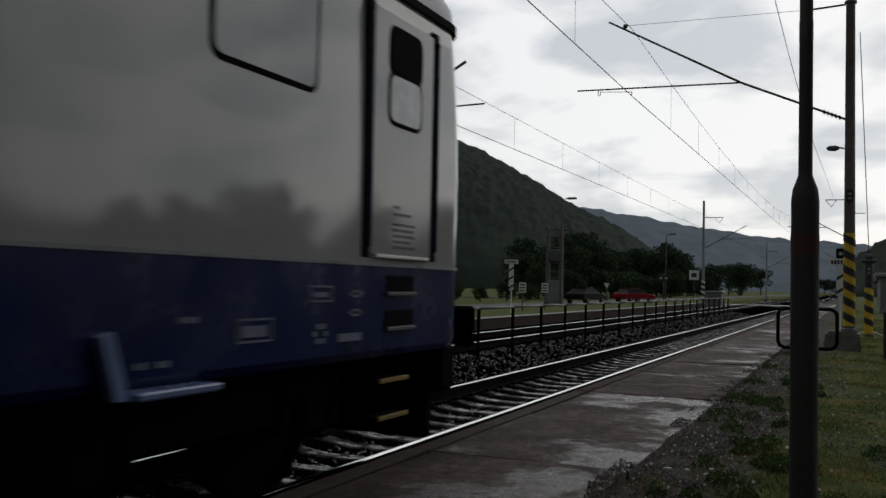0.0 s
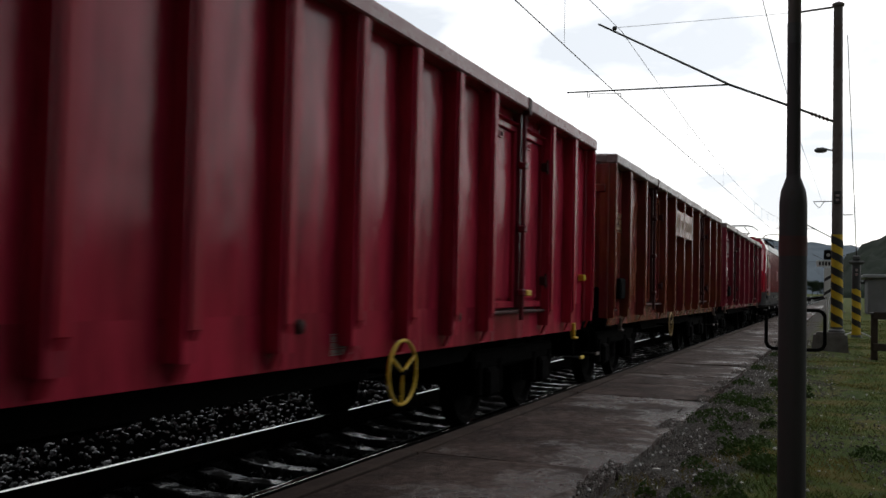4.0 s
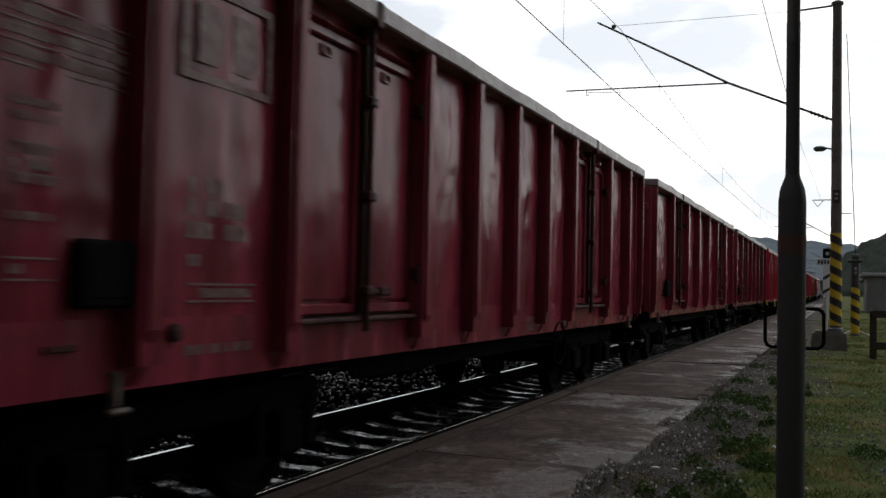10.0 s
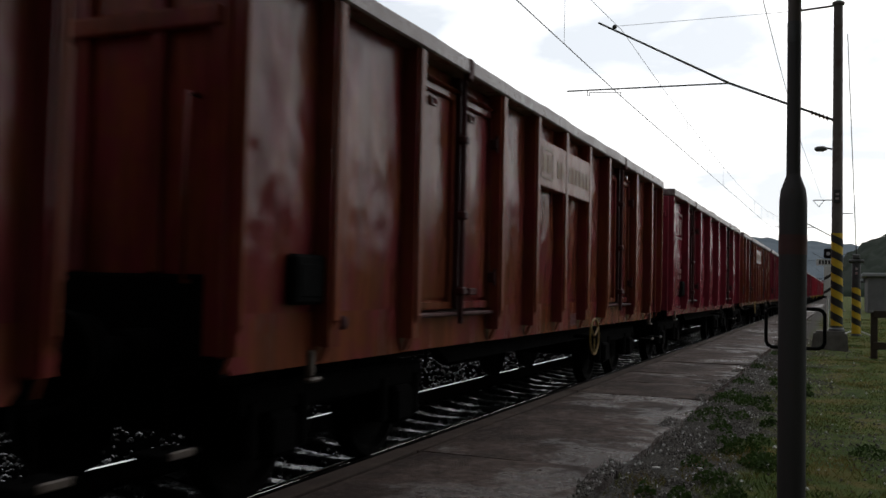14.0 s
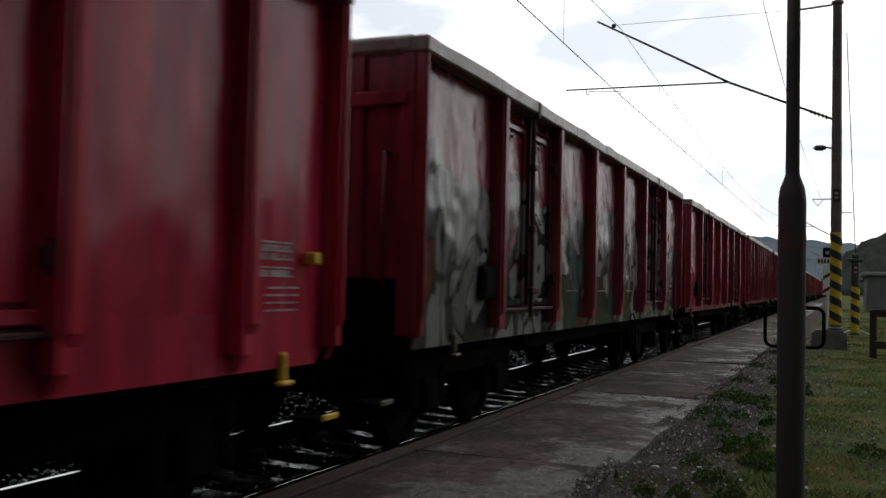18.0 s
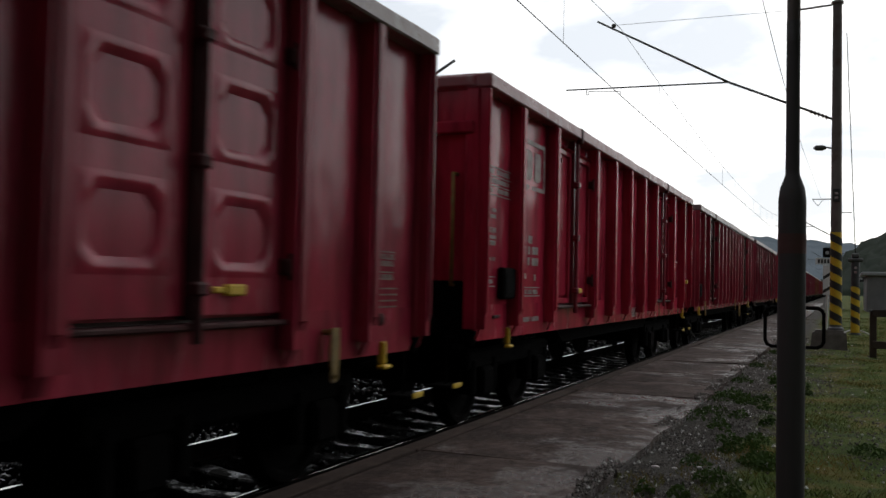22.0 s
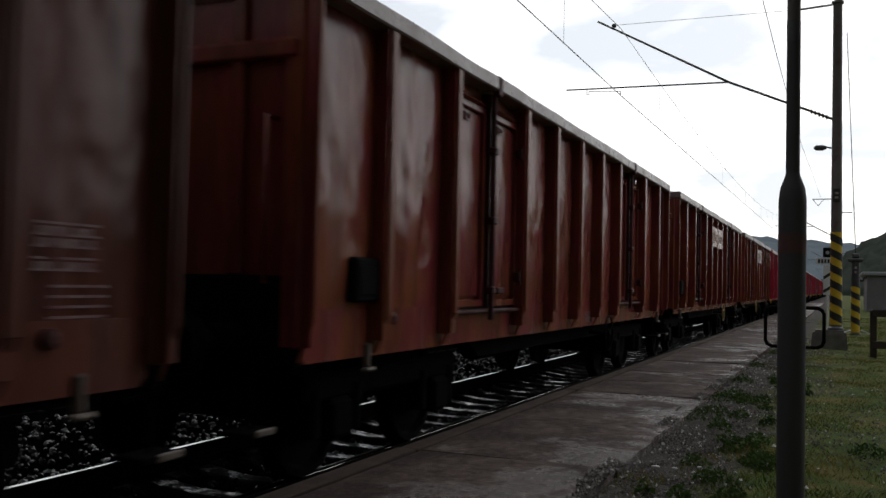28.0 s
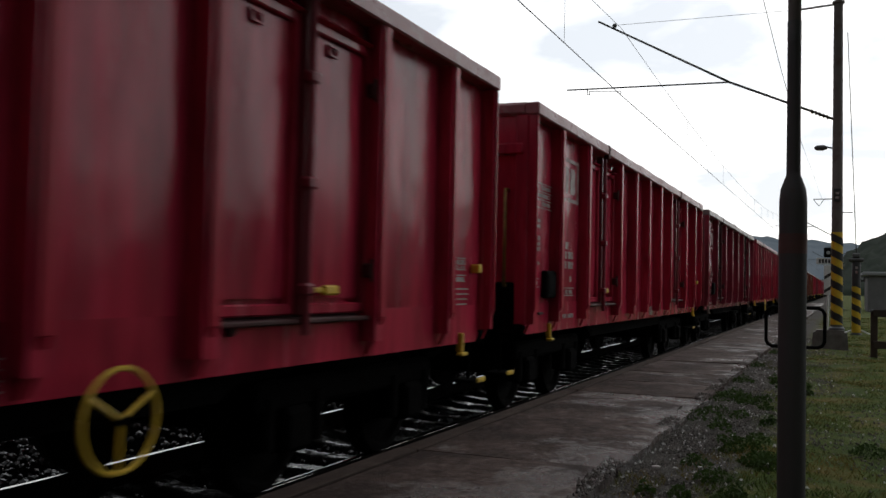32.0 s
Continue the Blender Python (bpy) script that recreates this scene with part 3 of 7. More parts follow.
    l.new(grass.outputs[0], mx.inputs[7])
    l.new(mx.outputs[2], b.inputs["Base Color"])
    b.inputs["Roughness"].default_value = 0.9
    b.inputs["Specular IOR Level"].default_value = 0.08
    bp = n.new("ShaderNodeBump")
    bp.inputs["Strength"].default_value, bp.inputs["Distance"].default_value = 0.8, 0.03
    l.new(tex(45.0).outputs["Fac"], bp.inputs["Height"])
    l.new(bp.outputs[0], b.inputs["Normal"])
    tagged(new("ground", raw("ground", verts, faces, m, True)), "patchy wet turf and gravel beside the line", "ground", kind="structure")


def ballast_z(x):
    pts = [(-8.6, -0.5), (-7.2, -0.12), (-6.1, -0.06), (-2.7, -0.06), (-2.2, -0.12), (-1.75, -0.24), (-0.9, -0.25), (-0.6, -0.29), (0.6, -0.29), (1.35, -0.25), (1.56, -0.26)]
    for (a, za), (b, zb) in zip(pts, pts[1:]):
        if x <= b:
            return za + (zb - za) * (x - a) / (b - a)
    return -0.24


def build_ballast():
    xs = [-8.6 + 0.2 * k for k in range(51)] + [1.56]
    ys = [-30, -12] + [-4 + 0.25 * k for k in range(200)] + [46 + 2.0 * k for k in range(40)] + [140, 200, 400, 900, 1500]
    verts, faces = [], []
    for y in ys:
        for x in xs:
            z = ballast_z(x) + (0.05 * noise.noise((x * 5, y * 5, 0)) if -4 < y < 130 else 0)
            verts.append((x, y, z))
    w = len(xs)
    for j in range(len(ys) - 1):
        for i in range(w - 1):
            a = j * w + i
            faces.append((a, a + 1, a + w + 1, a + w))
    bed = tagged(new("ballast_bed", raw("ballast_bed", verts, faces, M["ballast"], True)), "wet stone ballast of the two tracks, blackened for under-train shade", "ballast", kind="structure")
    # loose stones
    rng = np.random.default_rng(5)
    ico = bmesh.new()
    bmesh.ops.create_icosphere(ico, subdivisions=1, radius=1.0)
    iv = np.array([v.co[:] for v in ico.verts])
    fi = np.array([[v.index for v in f.verts] for f in ico.faces])
    ico.free()
    allv, allf, k = [], [], 0
    for _ in range(17000):
        u = rng.random()
        y = 3.0 + 62 * u ** 1.9
        x = rng.uniform(-3.1, 1.5)
        if x > -0.7 and rng.random() < 0.45:
            continue
        if abs(abs(x) - 0.75) < 0.10:
            continue
        r = rng.uniform(0.018, 0.042)
        s = r * rng.uniform(0.55, 1.25, 3)
        v = iv * s * rng.uniform(0.75, 1.2, (12, 1))
        a, c = rng.uniform(0, 6.28), rng.uniform(-0.6, 0.6)
        v = v @ np.array([[math.cos(a), -math.sin(a), 0], [math.sin(a), math.cos(a), 0], [0, 0, 1]])
        v = v @ np.array([[1, 0, 0], [0, math.cos(c), -math.sin(c)], [0, math.sin(c), math.cos(c)]])
        allv.append(v + (x, y, ballast_z(x) + 0.05 * noise.noise((x * 5, y * 5, 0)) + 0.4 * r))
        allf.append(fi + 12 * k)
        k += 1
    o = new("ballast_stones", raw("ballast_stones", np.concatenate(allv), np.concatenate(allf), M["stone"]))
    o.parent = bed
    tagged(o, "loose angular wet stones", kind="stuff")


def build_track(name, x0, z0, y0, y1, near_y):
    tr = thing(name, "steel rails on concrete sleepers in ballast", "railway track", "tracks", "structure")
    tr.location = (x0, 0, z0)
    for sx in (-0.7525, 0.7525):
        bm = bmesh.new()
        box(bm, sx - 0.075, sx + 0.075, y0, y1, -0.172, -0.15)
        box(bm, sx - 0.011, sx + 0.011, y0, y1, -0.15, -0.04)
        box(bm, sx - 0.036, sx + 0.036, y0, y1, -0.04, -0.008)
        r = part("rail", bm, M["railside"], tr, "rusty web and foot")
        bm = bmesh.new()
        # worn crown, rounded towards both shoulders
        crown = [(-0.033, -0.0085), (-0.031, -0.0055), (-0.026, -0.0030), (-0.015, -0.0008), (0.0, 0.0), (0.015, -0.0008), (0.026, -0.0030), (0.031, -0.0055), (0.033, -0.0085)]
        ends = [[bm.verts.new((sx + x, y, z)) for x, z in crown] for y in (y0, y1)]
        for i in range(len(crown) - 1):
            bm.faces.new((ends[0][i], ends[0][i + 1], ends[1][i + 1], ends[1][i])).smooth = True
        part("rail_head", bm, M["rail"], r, "polished running surface")
    bm = bmesh.new()
    # sleeper with sloped seats and a waisted middle
    sec = [(-1.3, -0.20), (-1.25, -0.185), (-0.9, -0.178), (-0.6, -0.178), (-0.48, -0.20), (-0.25, -0.225), (0.25, -0.225), (0.48, -0.20), (0.6, -0.178), (0.9, -0.178), (1.25, -0.185), (1.3, -0.20)]
    hw = [0.10, 0.12, 0.13, 0.13, 0.12, 0.105, 0.105, 0.12, 0.13, 0.13, 0.12, 0.10]
    rows = []
    for (x, z), h in zip(sec, hw):
        rows.append([bm.verts.new(c) for c in ((x, -h - 0.02, -0.36), (x, -h, z - 0.015), (x, -h + 0.02, z), (x, h - 0.02, z), (x, h, z - 0.015), (x, h + 0.02, -0.36))])
    for a, b in zip(rows, rows[1:]):
        for i in range(5):
            bm.faces.new((a[i], a[i + 1], b[i + 1], b[i]))
    bm.faces.new(rows[0])
    bm.faces.new(rows[-1][::-1])
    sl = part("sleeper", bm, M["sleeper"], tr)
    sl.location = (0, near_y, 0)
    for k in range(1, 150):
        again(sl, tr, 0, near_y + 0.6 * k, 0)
    vs = [v.co.copy() for v in sl.data.vertices]
    fs = [list(p.vertices) for p in sl.data.polygons]
    V, F = [], []
    for k in range(150, 330):
        n = len(V)
        V += [(v.x, v.y + near_y + 0.6 * k, v.z) for v in vs]
        F += [[i + n for i in f] for f in fs]
    o = new("sleepers", raw("sleepers", V, F, M["sleeper"]))
    o.parent = tr
    tagged(o, kind="stuff")
    # rail clips
    bm = bmesh.new()
    for sx in (-0.7525, 0.7525):
        for d in (-0.10, 0.10):
            bbox(bm, sx + d - 0.035, sx + d + 0.035, -0.05, 0.05, -0.175, -0.135, 0.012)
    cl = part("rail_clip", bm, M["railside"], tr)
    cl.location = (0, near_y, 0)
    for k in range(1, 60):
        again(cl, tr, 0, near_y + 0.6 * k, 0)


def build_platform():
    pf = thing("platform", "low platform of worn wet concrete slabs", "platform", kind="structure")
    rng = random.Random(3)
    y, k = -4.3, 0
    meshes = []
    for v in range(6):
        bm = bmesh.new()
        nx, ny = 9, 6
        g = []
        for j in range(ny + 1):
            for i in range(nx + 1):
                x, yy = 0.02 + 1.36 * i / nx, 1.36 * j / ny
                zz = 0.006 * noise.noise((x * 2 + v * 9, yy * 2, 0)) - (0.006 if i in (0, nx) or j in (0, ny) else 0)
                if i == nx:
                    x += 0.05 * noise.noise((yy * 2.5, v * 5.0, 2)) - 0.02
                g.append(bm.verts.new((x, yy, zz)))
        for j in range(ny):
            for i in range(nx):
                a = j * (nx + 1) + i
                bm.faces.new((g[a], g[a + 1], g[a + nx + 2], g[a + nx + 1])).smooth = True
        bd = [g[i] for i in range(nx + 1)] + [g[j * (nx + 1) + nx] for j in range(1, ny + 1)] + [g[ny * (nx + 1) + i] for i in range(nx - 1, -1, -1)] + [g[j * (nx + 1)] for j in range(ny - 1, 0, -1)]
        lo = [bm.verts.new((p.co.x, p.co.y, -0.12)) for p in bd]
        for i in range(len(bd)):
            bm.faces.new((bd[i], lo[i], lo[(i + 1) % len(bd)], bd[(i + 1) % len(bd)]))
        meshes.append(mesh_of("slab", bm, M["slab"]))
    bm = bmesh.new()
    bbox(bm, -0.07, 0.07, 0.004, 1.382, -0.55, 0.0, 0.006)
    edge = mesh_of("edge_stone", bm, M["kerb"])
    while y < 93:
        ln = rng.choice((1.386, 1.386, 1.76, 2.1)) if y > 10.8 or y < 8.0 else 1.386
        o = new("slab", meshes[rng.randrange(6)])
        o.parent = pf
        o.matrix_basis = pose(1.76, y + 0.004, 0.30 + rng.uniform(-0.006, 0.006), rng.uniform(-0.2, 0.2), rng.uniform(-0.3, 0.3), 0) @ Matrix.Diagonal((1, (ln - 0.008) / 1.36, 1, 1))
        e = new("edge_stone", edge)
        e.parent = pf
        e.matrix_basis = pose(1.68 + rng.uniform(-0.006, 0.006), y, 0.300 + rng.uniform(-0.006, 0.004)) @ Matrix.Diagonal((1, ln / 1.386, 1, 1))
        y += ln
    bm = bmesh.new()
    box(bm, 1.64, 3.05, -4.4, 93, -0.55, 0.185)
    part("bedding", bm, M["kerb"], pf)


def scatter_stuff():
    """Gravel, pebbles and tufts beside the slabs."""
    rng = np.random.default_rng(11)
    iv = np.array([(1, 0, 0.1), (-0.9, 0.2, 0), (0.1, 1, -0.1), (0, -0.8, 0.1), (0.2, 0.1, 0.9), (-0.1, 0, -0.9)])
    fi = np.array([(0, 2, 4), (2, 1, 4), (1, 3, 4), (3, 0, 4), (2, 0, 5), (1, 2, 5), (3, 1, 5), (0, 3, 5)])
    for name, count, sizes, m, label in (("gravel", 40000, (0.004, 0.016), "gravel", "fine grey gravel strewn beside the slabs"), ("pebbles", 3400, (0.004, 0.017), "pebble", "pale pebbles lying in the gravel")):
        V, F, k = [], [], 0
        while k < count:
            y = 3.2 + 22 * rng.random() ** 1.6 if k % 12 else rng.uniform(-4, 3.2)
            x = 3.0 + abs(rng.normal(0, 0.88))
            if x > 6.5 or (noise.noise((x * 0.9, y * 0.7, 7.0)) + (x - 4.3) * 0.45 > 0.06 and rng.random() < (0.86 if name == "gravel" else 0.55)):
                continue
            s = sizes[0] + (sizes[1] - sizes[0]) * rng.random() ** 2.2
            s = s * rng.uniform(0.6, 1.3, 3)
            z = 0.24 + 0.05 * noise.noise((x * 0.9, y * 0.9, 3.0)) + 0.018 * noise.noise((x * 4, y * 4, 1.0))
            if x < 3.13:
                if noise.noise((y * 1.3, x * 3.0, 9.0)) < 0.0:
                    continue
                z = 0.303
            a = rng.uniform(0, 6.28)
            r3 = np.array([[math.cos(a), -math.sin(a), 0], [math.sin(a), math.cos(a), 0], [0, 0, 1]])
            V.append((iv * s * rng.uniform(0.7, 1.3, (6, 1))) @ r3 + (x, y, z + 0.3 * s[2]))
            F.append(fi + 6 * k)
            k += 1
        tagged(new(name, raw(name, np.concatenate(V), np.concatenate(F), M[m])), label, "gravel", kind="stuff")
    V, F = [], []
    n = 0
    for _ in range(210000):
        y = 3.0 + 44 * rng.random() ** 1.7 if _ % 14 else rng.uniform(-4, 3)
        x = 3.05 + 5.5 * rng.random()
        d = noise.noise((x * 0.9, y * 0.7, 7.0)) + (x - 4.3) * 0.45
        edge = 3.12 < x < 3.42 and noise.noise((y * 0.8, 4.0, 2.0)) > 0.30
        if d < 0.02 and not edge:
            continue
        z = 0.235 + 0.05 * noise.noise((x * 0.9, y * 0.9, 3.0))
        h, a, w = rng.uniform(0.012, 0.046) * (1.0 + 0.7 * noise.noise((x * 2.3, y * 2.3, 1.0))), rng.uniform(0, 6.28), rng.uniform(0.0018, 0.0045)
        lx, ly = rng.uniform(-0.9, 0.9) * h, rng.uniform(-0.9, 0.9) * h
        c, s = math.cos(a) * w, math.sin(a) * w
        V += [(x - c, y - s, z), (x + c, y + s, z), (x + lx * 0.5 + c * 0.6, y + ly * 0.5 + s * 0.6, z + h * 0.6), (x + lx, y + ly, z + h)]
        F += [(n, n + 1, n + 2), (n, n + 2, n + 3)]
        n += 4
    tagged(new("grass", raw("grass", V, F, M["grass"])), "short rain-wet grass in uneven patches", "grass", kind="stuff")


def weeds():
    rng = np.random.default_rng(21)
    V, F, n = [], [], 0
    spots = [(3.24, 8.9, 0.20), (3.30, 9.3, 0.16), (3.22, 10.5, 0.20), (3.32, 10.9, 0.18), (3.5, 10.2, 0.12), (3.25, 12.6, 0.14), (3.6, 7.6, 0.10), (3.9, 6.9, 0.12), (3.45, 8.3, 0.10), (3.2, 15.2, 0.14), (4.6, 7.5, 0.14), (4.9, 6.2, 0.14), (4.0, 9.4, 0.12), (3.3, 18.5, 0.14), (3.8, 12.0, 0.14)]
    spots += [(rng.uniform(3.35, 4.1), 5.4 + 9.0 * rng.random() ** 1.2, rng.uniform(0.05, 0.12)) for _ in range(26)]
    for x, y, r in spots:
        for _ in range(int(170 * min(1.0, r / 0.12))):
            a, q = rng.uniform(0, 6.28), r * math.sqrt(rng.random())
            p = np.array((x + q * math.cos(a), y + 1.5 * q * math.sin(a), 0.25 + rng.uniform(0.0, 0.09) * (1.2 - q / r)))
            u, w = rng.normal(0, 1, 3), rng.normal(0, 1, 3)
            u /= np.linalg.norm(u)
            w = np.cross(u, w)
            w /= np.linalg.norm(w)
            s = rng.uniform(0.010, 0.024)
            V += [p - u * s, p - w * s * 0.5, p + u * s, p + w * s * 0.5]
            F.append((n, n + 1, n + 2, n + 3))
            n += 4
    tagged(new("weeds", raw("weeds", V, F, M["weed"])), "low leafy weeds along the slab edge", "weeds", kind="stuff")
    for x, y, s in ((3.30, 6.14, 0.030), (3.42, 6.15, 0.020), (3.56, 6.27, 0.018)):
        bm = bmesh.new()
        bmesh.ops.create_icosphere(bm, subdivisions=2, radius=1.0)
        for v in bm.verts:
            k = 1 + 0.25 * noise.noise(v.co * 1.7 + Vector((x * 9, y, 0)))
            v.co = Vector((v.co.x * s * k, v.co.y * s * 0.7 * k, v.co.z * s * 0.3 * k))
        st = single("pale_stone", bm, M["pebble"], "flat pale stone lying on the gravel", "stone", "pale stones")
        st.location = (x, y, 0.275)


build_ground()
weeds()
build_ballast()
build_track("track_1", 0.0, 0.0, -60, 1500, 0.0)
build_track("track_2", -4.4, 0.10, -60, 1500, 4.0)
build_platform()
scatter_stuff()


# ---- lineside things ----
def near_pole():
    p = thing("lamp_post", "dark grey steel post with a thick sleeve and a hoop", "post")
    p.location = (4.17, 5.0, 0.2)
    bm = bmesh.new()
    lathe(bm, [(0.0675, 0.0), (0.067, 1.68), (0.066, 1.70), (0.06, 1.75), (0.036, 1.815), (0.034, 1.83)], 24)
    part("sleeve", bm, M["pole"], p, "thick dark lower tube with tapered neck")
    bm = bmesh.new()
    lathe(bm, [(0.0685, 1.42), (0.0687, 1.43), (0.0687, 1.51), (0.0685, 1.52)], 24)
    part("band", bm, M["pole_red"], p, "faded red painted band")
    bm = bmesh.new()
    lathe(bm, [(0.034, 1.80), (0.033, 2.55)], 20)
    part("shaft", bm, M["pole"], p)
    bm = bmesh.new()
    lathe(bm, [(0.033, 2.55), (0.0325, 2.585), (0.0325, 4.2), (0.02, 4.22)], 20)
    part("upper_shaft", bm, M["pole_up"], p, "brownish upper tube")
    bm = bmesh.new()
    lathe(bm, [(0.0336, 2.50), (0.0342, 2.505), (0.0342, 2.60), (0.0336, 2.605)], 20)
    part("clamp", bm, M["galv"], p, "pale metal sleeve joint")
    bm = bmesh.new()
    w, z0, z1, c = 0.140, 0.948, 1.148, 0.03
    pts = [(-w + c, 0, z1), (w - c, 0, z1), (w - 0.01, 0, z1 - 0.01), (w, 0, z1 - c), (w, 0, z0 + c), (w - 0.01, 0, z0 + 0.01), (w - c, 0, z0), (-w + c, 0, z0), (-w + 0.01, 0, z0 + 0.01), (-w, 0, z0 + c), (-w, 0, z1 - c), (-w + 0.01, 0, z1 - 0.01), (-w + c, 0, z1)]
    tube(bm, [(x + 0.01, y + 0.082, z) for x, y, z in pts], 0.009, 8)
    part("hoop", bm, M["rubber"], p, "black rounded bin hoop")
    for z in (z0, z1):
        bm = bmesh.new()
        rod(bm, (0.0, 0.06, z), (0.0, 0.09, z), 0.012)
        part("hoop_clip", bm, M["galv"], p)


def striped(p, radius, z0, z1, band, tilt, black_first=True, n=24, square=False):
    """Diagonal black stripes round a painted post, each proud of it."""
    k = 0
    z = z0
    while z < z1 - 0.02:
        bm = bmesh.new()
        lo, hi = [], []
        for i in range(n + 1):
            a = math.pi * 2 * i / n
            zz = z + tilt * (a / math.pi if a <= math.pi else 2 - a / math.pi)
            x, y = (radius + 0.003) * math.cos(a), (radius + 0.003) * math.sin(a)
            lo.append(bm.verts.new((x, y, min(max(zz, z0), z1))))
            hi.append(bm.verts.new((x, y, min(max(zz + band, z0), z1))))
        for i in range(n):
            if hi[i].co.z - lo[i].co.z > 0.001 or hi[i + 1].co.z - lo[i + 1].co.z > 0.001:
                bm.faces.new((lo[i], lo[i + 1], hi[i + 1], hi[i])).smooth = True
        part("stripe", bm, M["mastblack"], p, "slanted black stripe")
        z += 2 * band
        k += 1


def cantilever(p, x_mast, side, z_hi, z_lo, reach, wire_x, z_c, pull=0.0):
    """A tubular arm with steady arm and tie, drawn in the mast's space; side is -1 or 1."""
    top, foot, mid = (side * reach, 0, z_hi), (side * 0.085, 0, z_lo - 0.02), (side * 2.175, 0, 5.70)
    bm = bmesh.new()
    rod(bm, foot, mid, 0.026, 0.026)
    part("lower_tube", bm, M["galv"], p)
    bm = bmesh.new()
    rod(bm, mid, top, 0.026, 0.022)
    part("bracket_tube", bm, M["galv"], p, "slanted cantilever tube")
    for k in range(5):
        f = (0.20 + 0.075 * k)
        bm = bmesh.new()
        lathe(bm, [(0.03, -0.02), (0.065, 0), (0.03, 0.02)], 12, "X", (side * f, 0, z_lo + (5.70 - z_lo) * (f - 0.14) / 2.035))
        part("insulator_disc", bm, M["ceramic"], p, "brown glazed insulator disc")
    end = (side * 5.82, 0, 5.75)
    bm = bmesh.new()
    rod(bm, mid, end, 0.019, 0.017)
    part("registration_tube", bm, M["galv"], p)
    bm = bmesh.new()
    d = (side * 5.33, 0, 5.73)
    tube(bm, [d, (d[0], 0, d[2] - 0.12), (d[0] - side * 0.05, 0, d[2] - 0.12), (d[0] - side * 0.05, 0, d[2] - 0.04), (wire_x, 0, z_c + 0.09), (wire_x, 0, z_c + 0.01)], 0.011)
    part("steady_arm", bm, M["galv"], p)
    bm = bmesh.new()
    rod(bm, (side * (reach - 0.38), 0, z_hi - 0.12), (side * 0.75, 0, 7.16), 0.005, n=5)
    rod(bm, (side * 0.75, 0, 7.16), (side * 0.10, 0, 7.20), 0.022, n=6)
    part("top_tie", bm, M["wire"], p)
    bm = bmesh.new()
    lathe(bm, [(0.02, -0.05), (0.05, -0.03), (0.05, 0.03), (0.02, 0.05)], 10, "X", (side * (reach - 0.38), 0, z_hi - 0.13))
    part("wire_clamp", bm, M["galv"], p)


def catenary_mast():
    p = thing("catenary_mast", "round steel catenary mast with black and yellow stripes", "catenary mast", "catenary masts")
    p.location = (4.335, 20.9, 0.24)
    bm = bmesh.new()
    lo = [bm.verts.new(c) for c in ((-0.50, -0.34, -0.2), (0.24, -0.34, -0.2), (0.24, 0.34, -0.2), (-0.50, 0.34, -0.2))]
    hi = [bm.verts.new(c) for c in ((-0.44, -0.3, 0.40), (0.2, -0.3, 0.40), (0.2, 0.32, 0.40), (-0.44, 0.32, 0.40))]
    bm.faces.new(lo[::-1])
    bm.faces.new(hi)
    for i in range(4):
        bm.faces.new((lo[i], lo[(i + 1) % 4], hi[(i + 1) % 4], hi[i]))
    bmesh.ops.bevel(bm, geom=bm.edges[:], offset=0.05, segments=2, affect="EDGES")
    b = part("footing", bm, M["block"], p, "grey concrete footing block")
    bm = bmesh.new()
    lathe(bm, [(0.117, 0.39), (0.114, 0.52), (0.108, 2.6), (0.098, 4.9), (0.09, 7.2), (0.12, 7.21), (0.12, 7.26), (0.05, 7.3)], 28)
    part("shaft", bm, M["mast"], p)
    bm = bmesh.new()
    lathe(bm, [(0.1165, 0.50), (0.1115, 2.42)], 28)
    part("yellow_sleeve", bm, M["yellow"], p, "yellow painted lower section")
    striped(p, 0.1165, 0.50, 2.42, 0.16, 0.18)
    bm = bmesh.new()
    lathe(bm, [(0.16, 0.40), (0.155, 0.44), (0.119, 0.47), (0.119, 0.51)], 20)
    part("collar", bm, M["galv"], p, "bare steel base collar")
    cantilever(p, 0, -1, 7.30, 4.81, 5.10, -4.555, 5.56)
    bm = bmesh.new()
    tube(bm, [(-0.1, 0, 4.18), (-0.2, -0.02, 4.2)], 0.018)
    part("lamp_arm", bm, M["galv"], p)
    bm = bmesh.new()
    lathe(bm, [(0.02, -0.15), (0.055, -0.10), (0.06, 0.02), (0.03, 0.10)], 12, "X", (-0.30, -0.02, 4.19))
    part("lamp_head", bm, M["galv"], p, "small shaded platform lamp")
    bm = bmesh.new()
    bbox(bm, -0.07, 0.07, -0.125, -0.10, 3.05, 3.32, 0.01)
    part("number_plate", bm, M["mastblack"], p, "small dark plate with worn digits")
    for z in (3.11, 3.2):
        bm = bmesh.new()
        bbox(bm, -0.035, 0.035, -0.131, -0.1255, z, z + 0.045, 0.003)
        part("plate_mark", bm, M["white"], p)


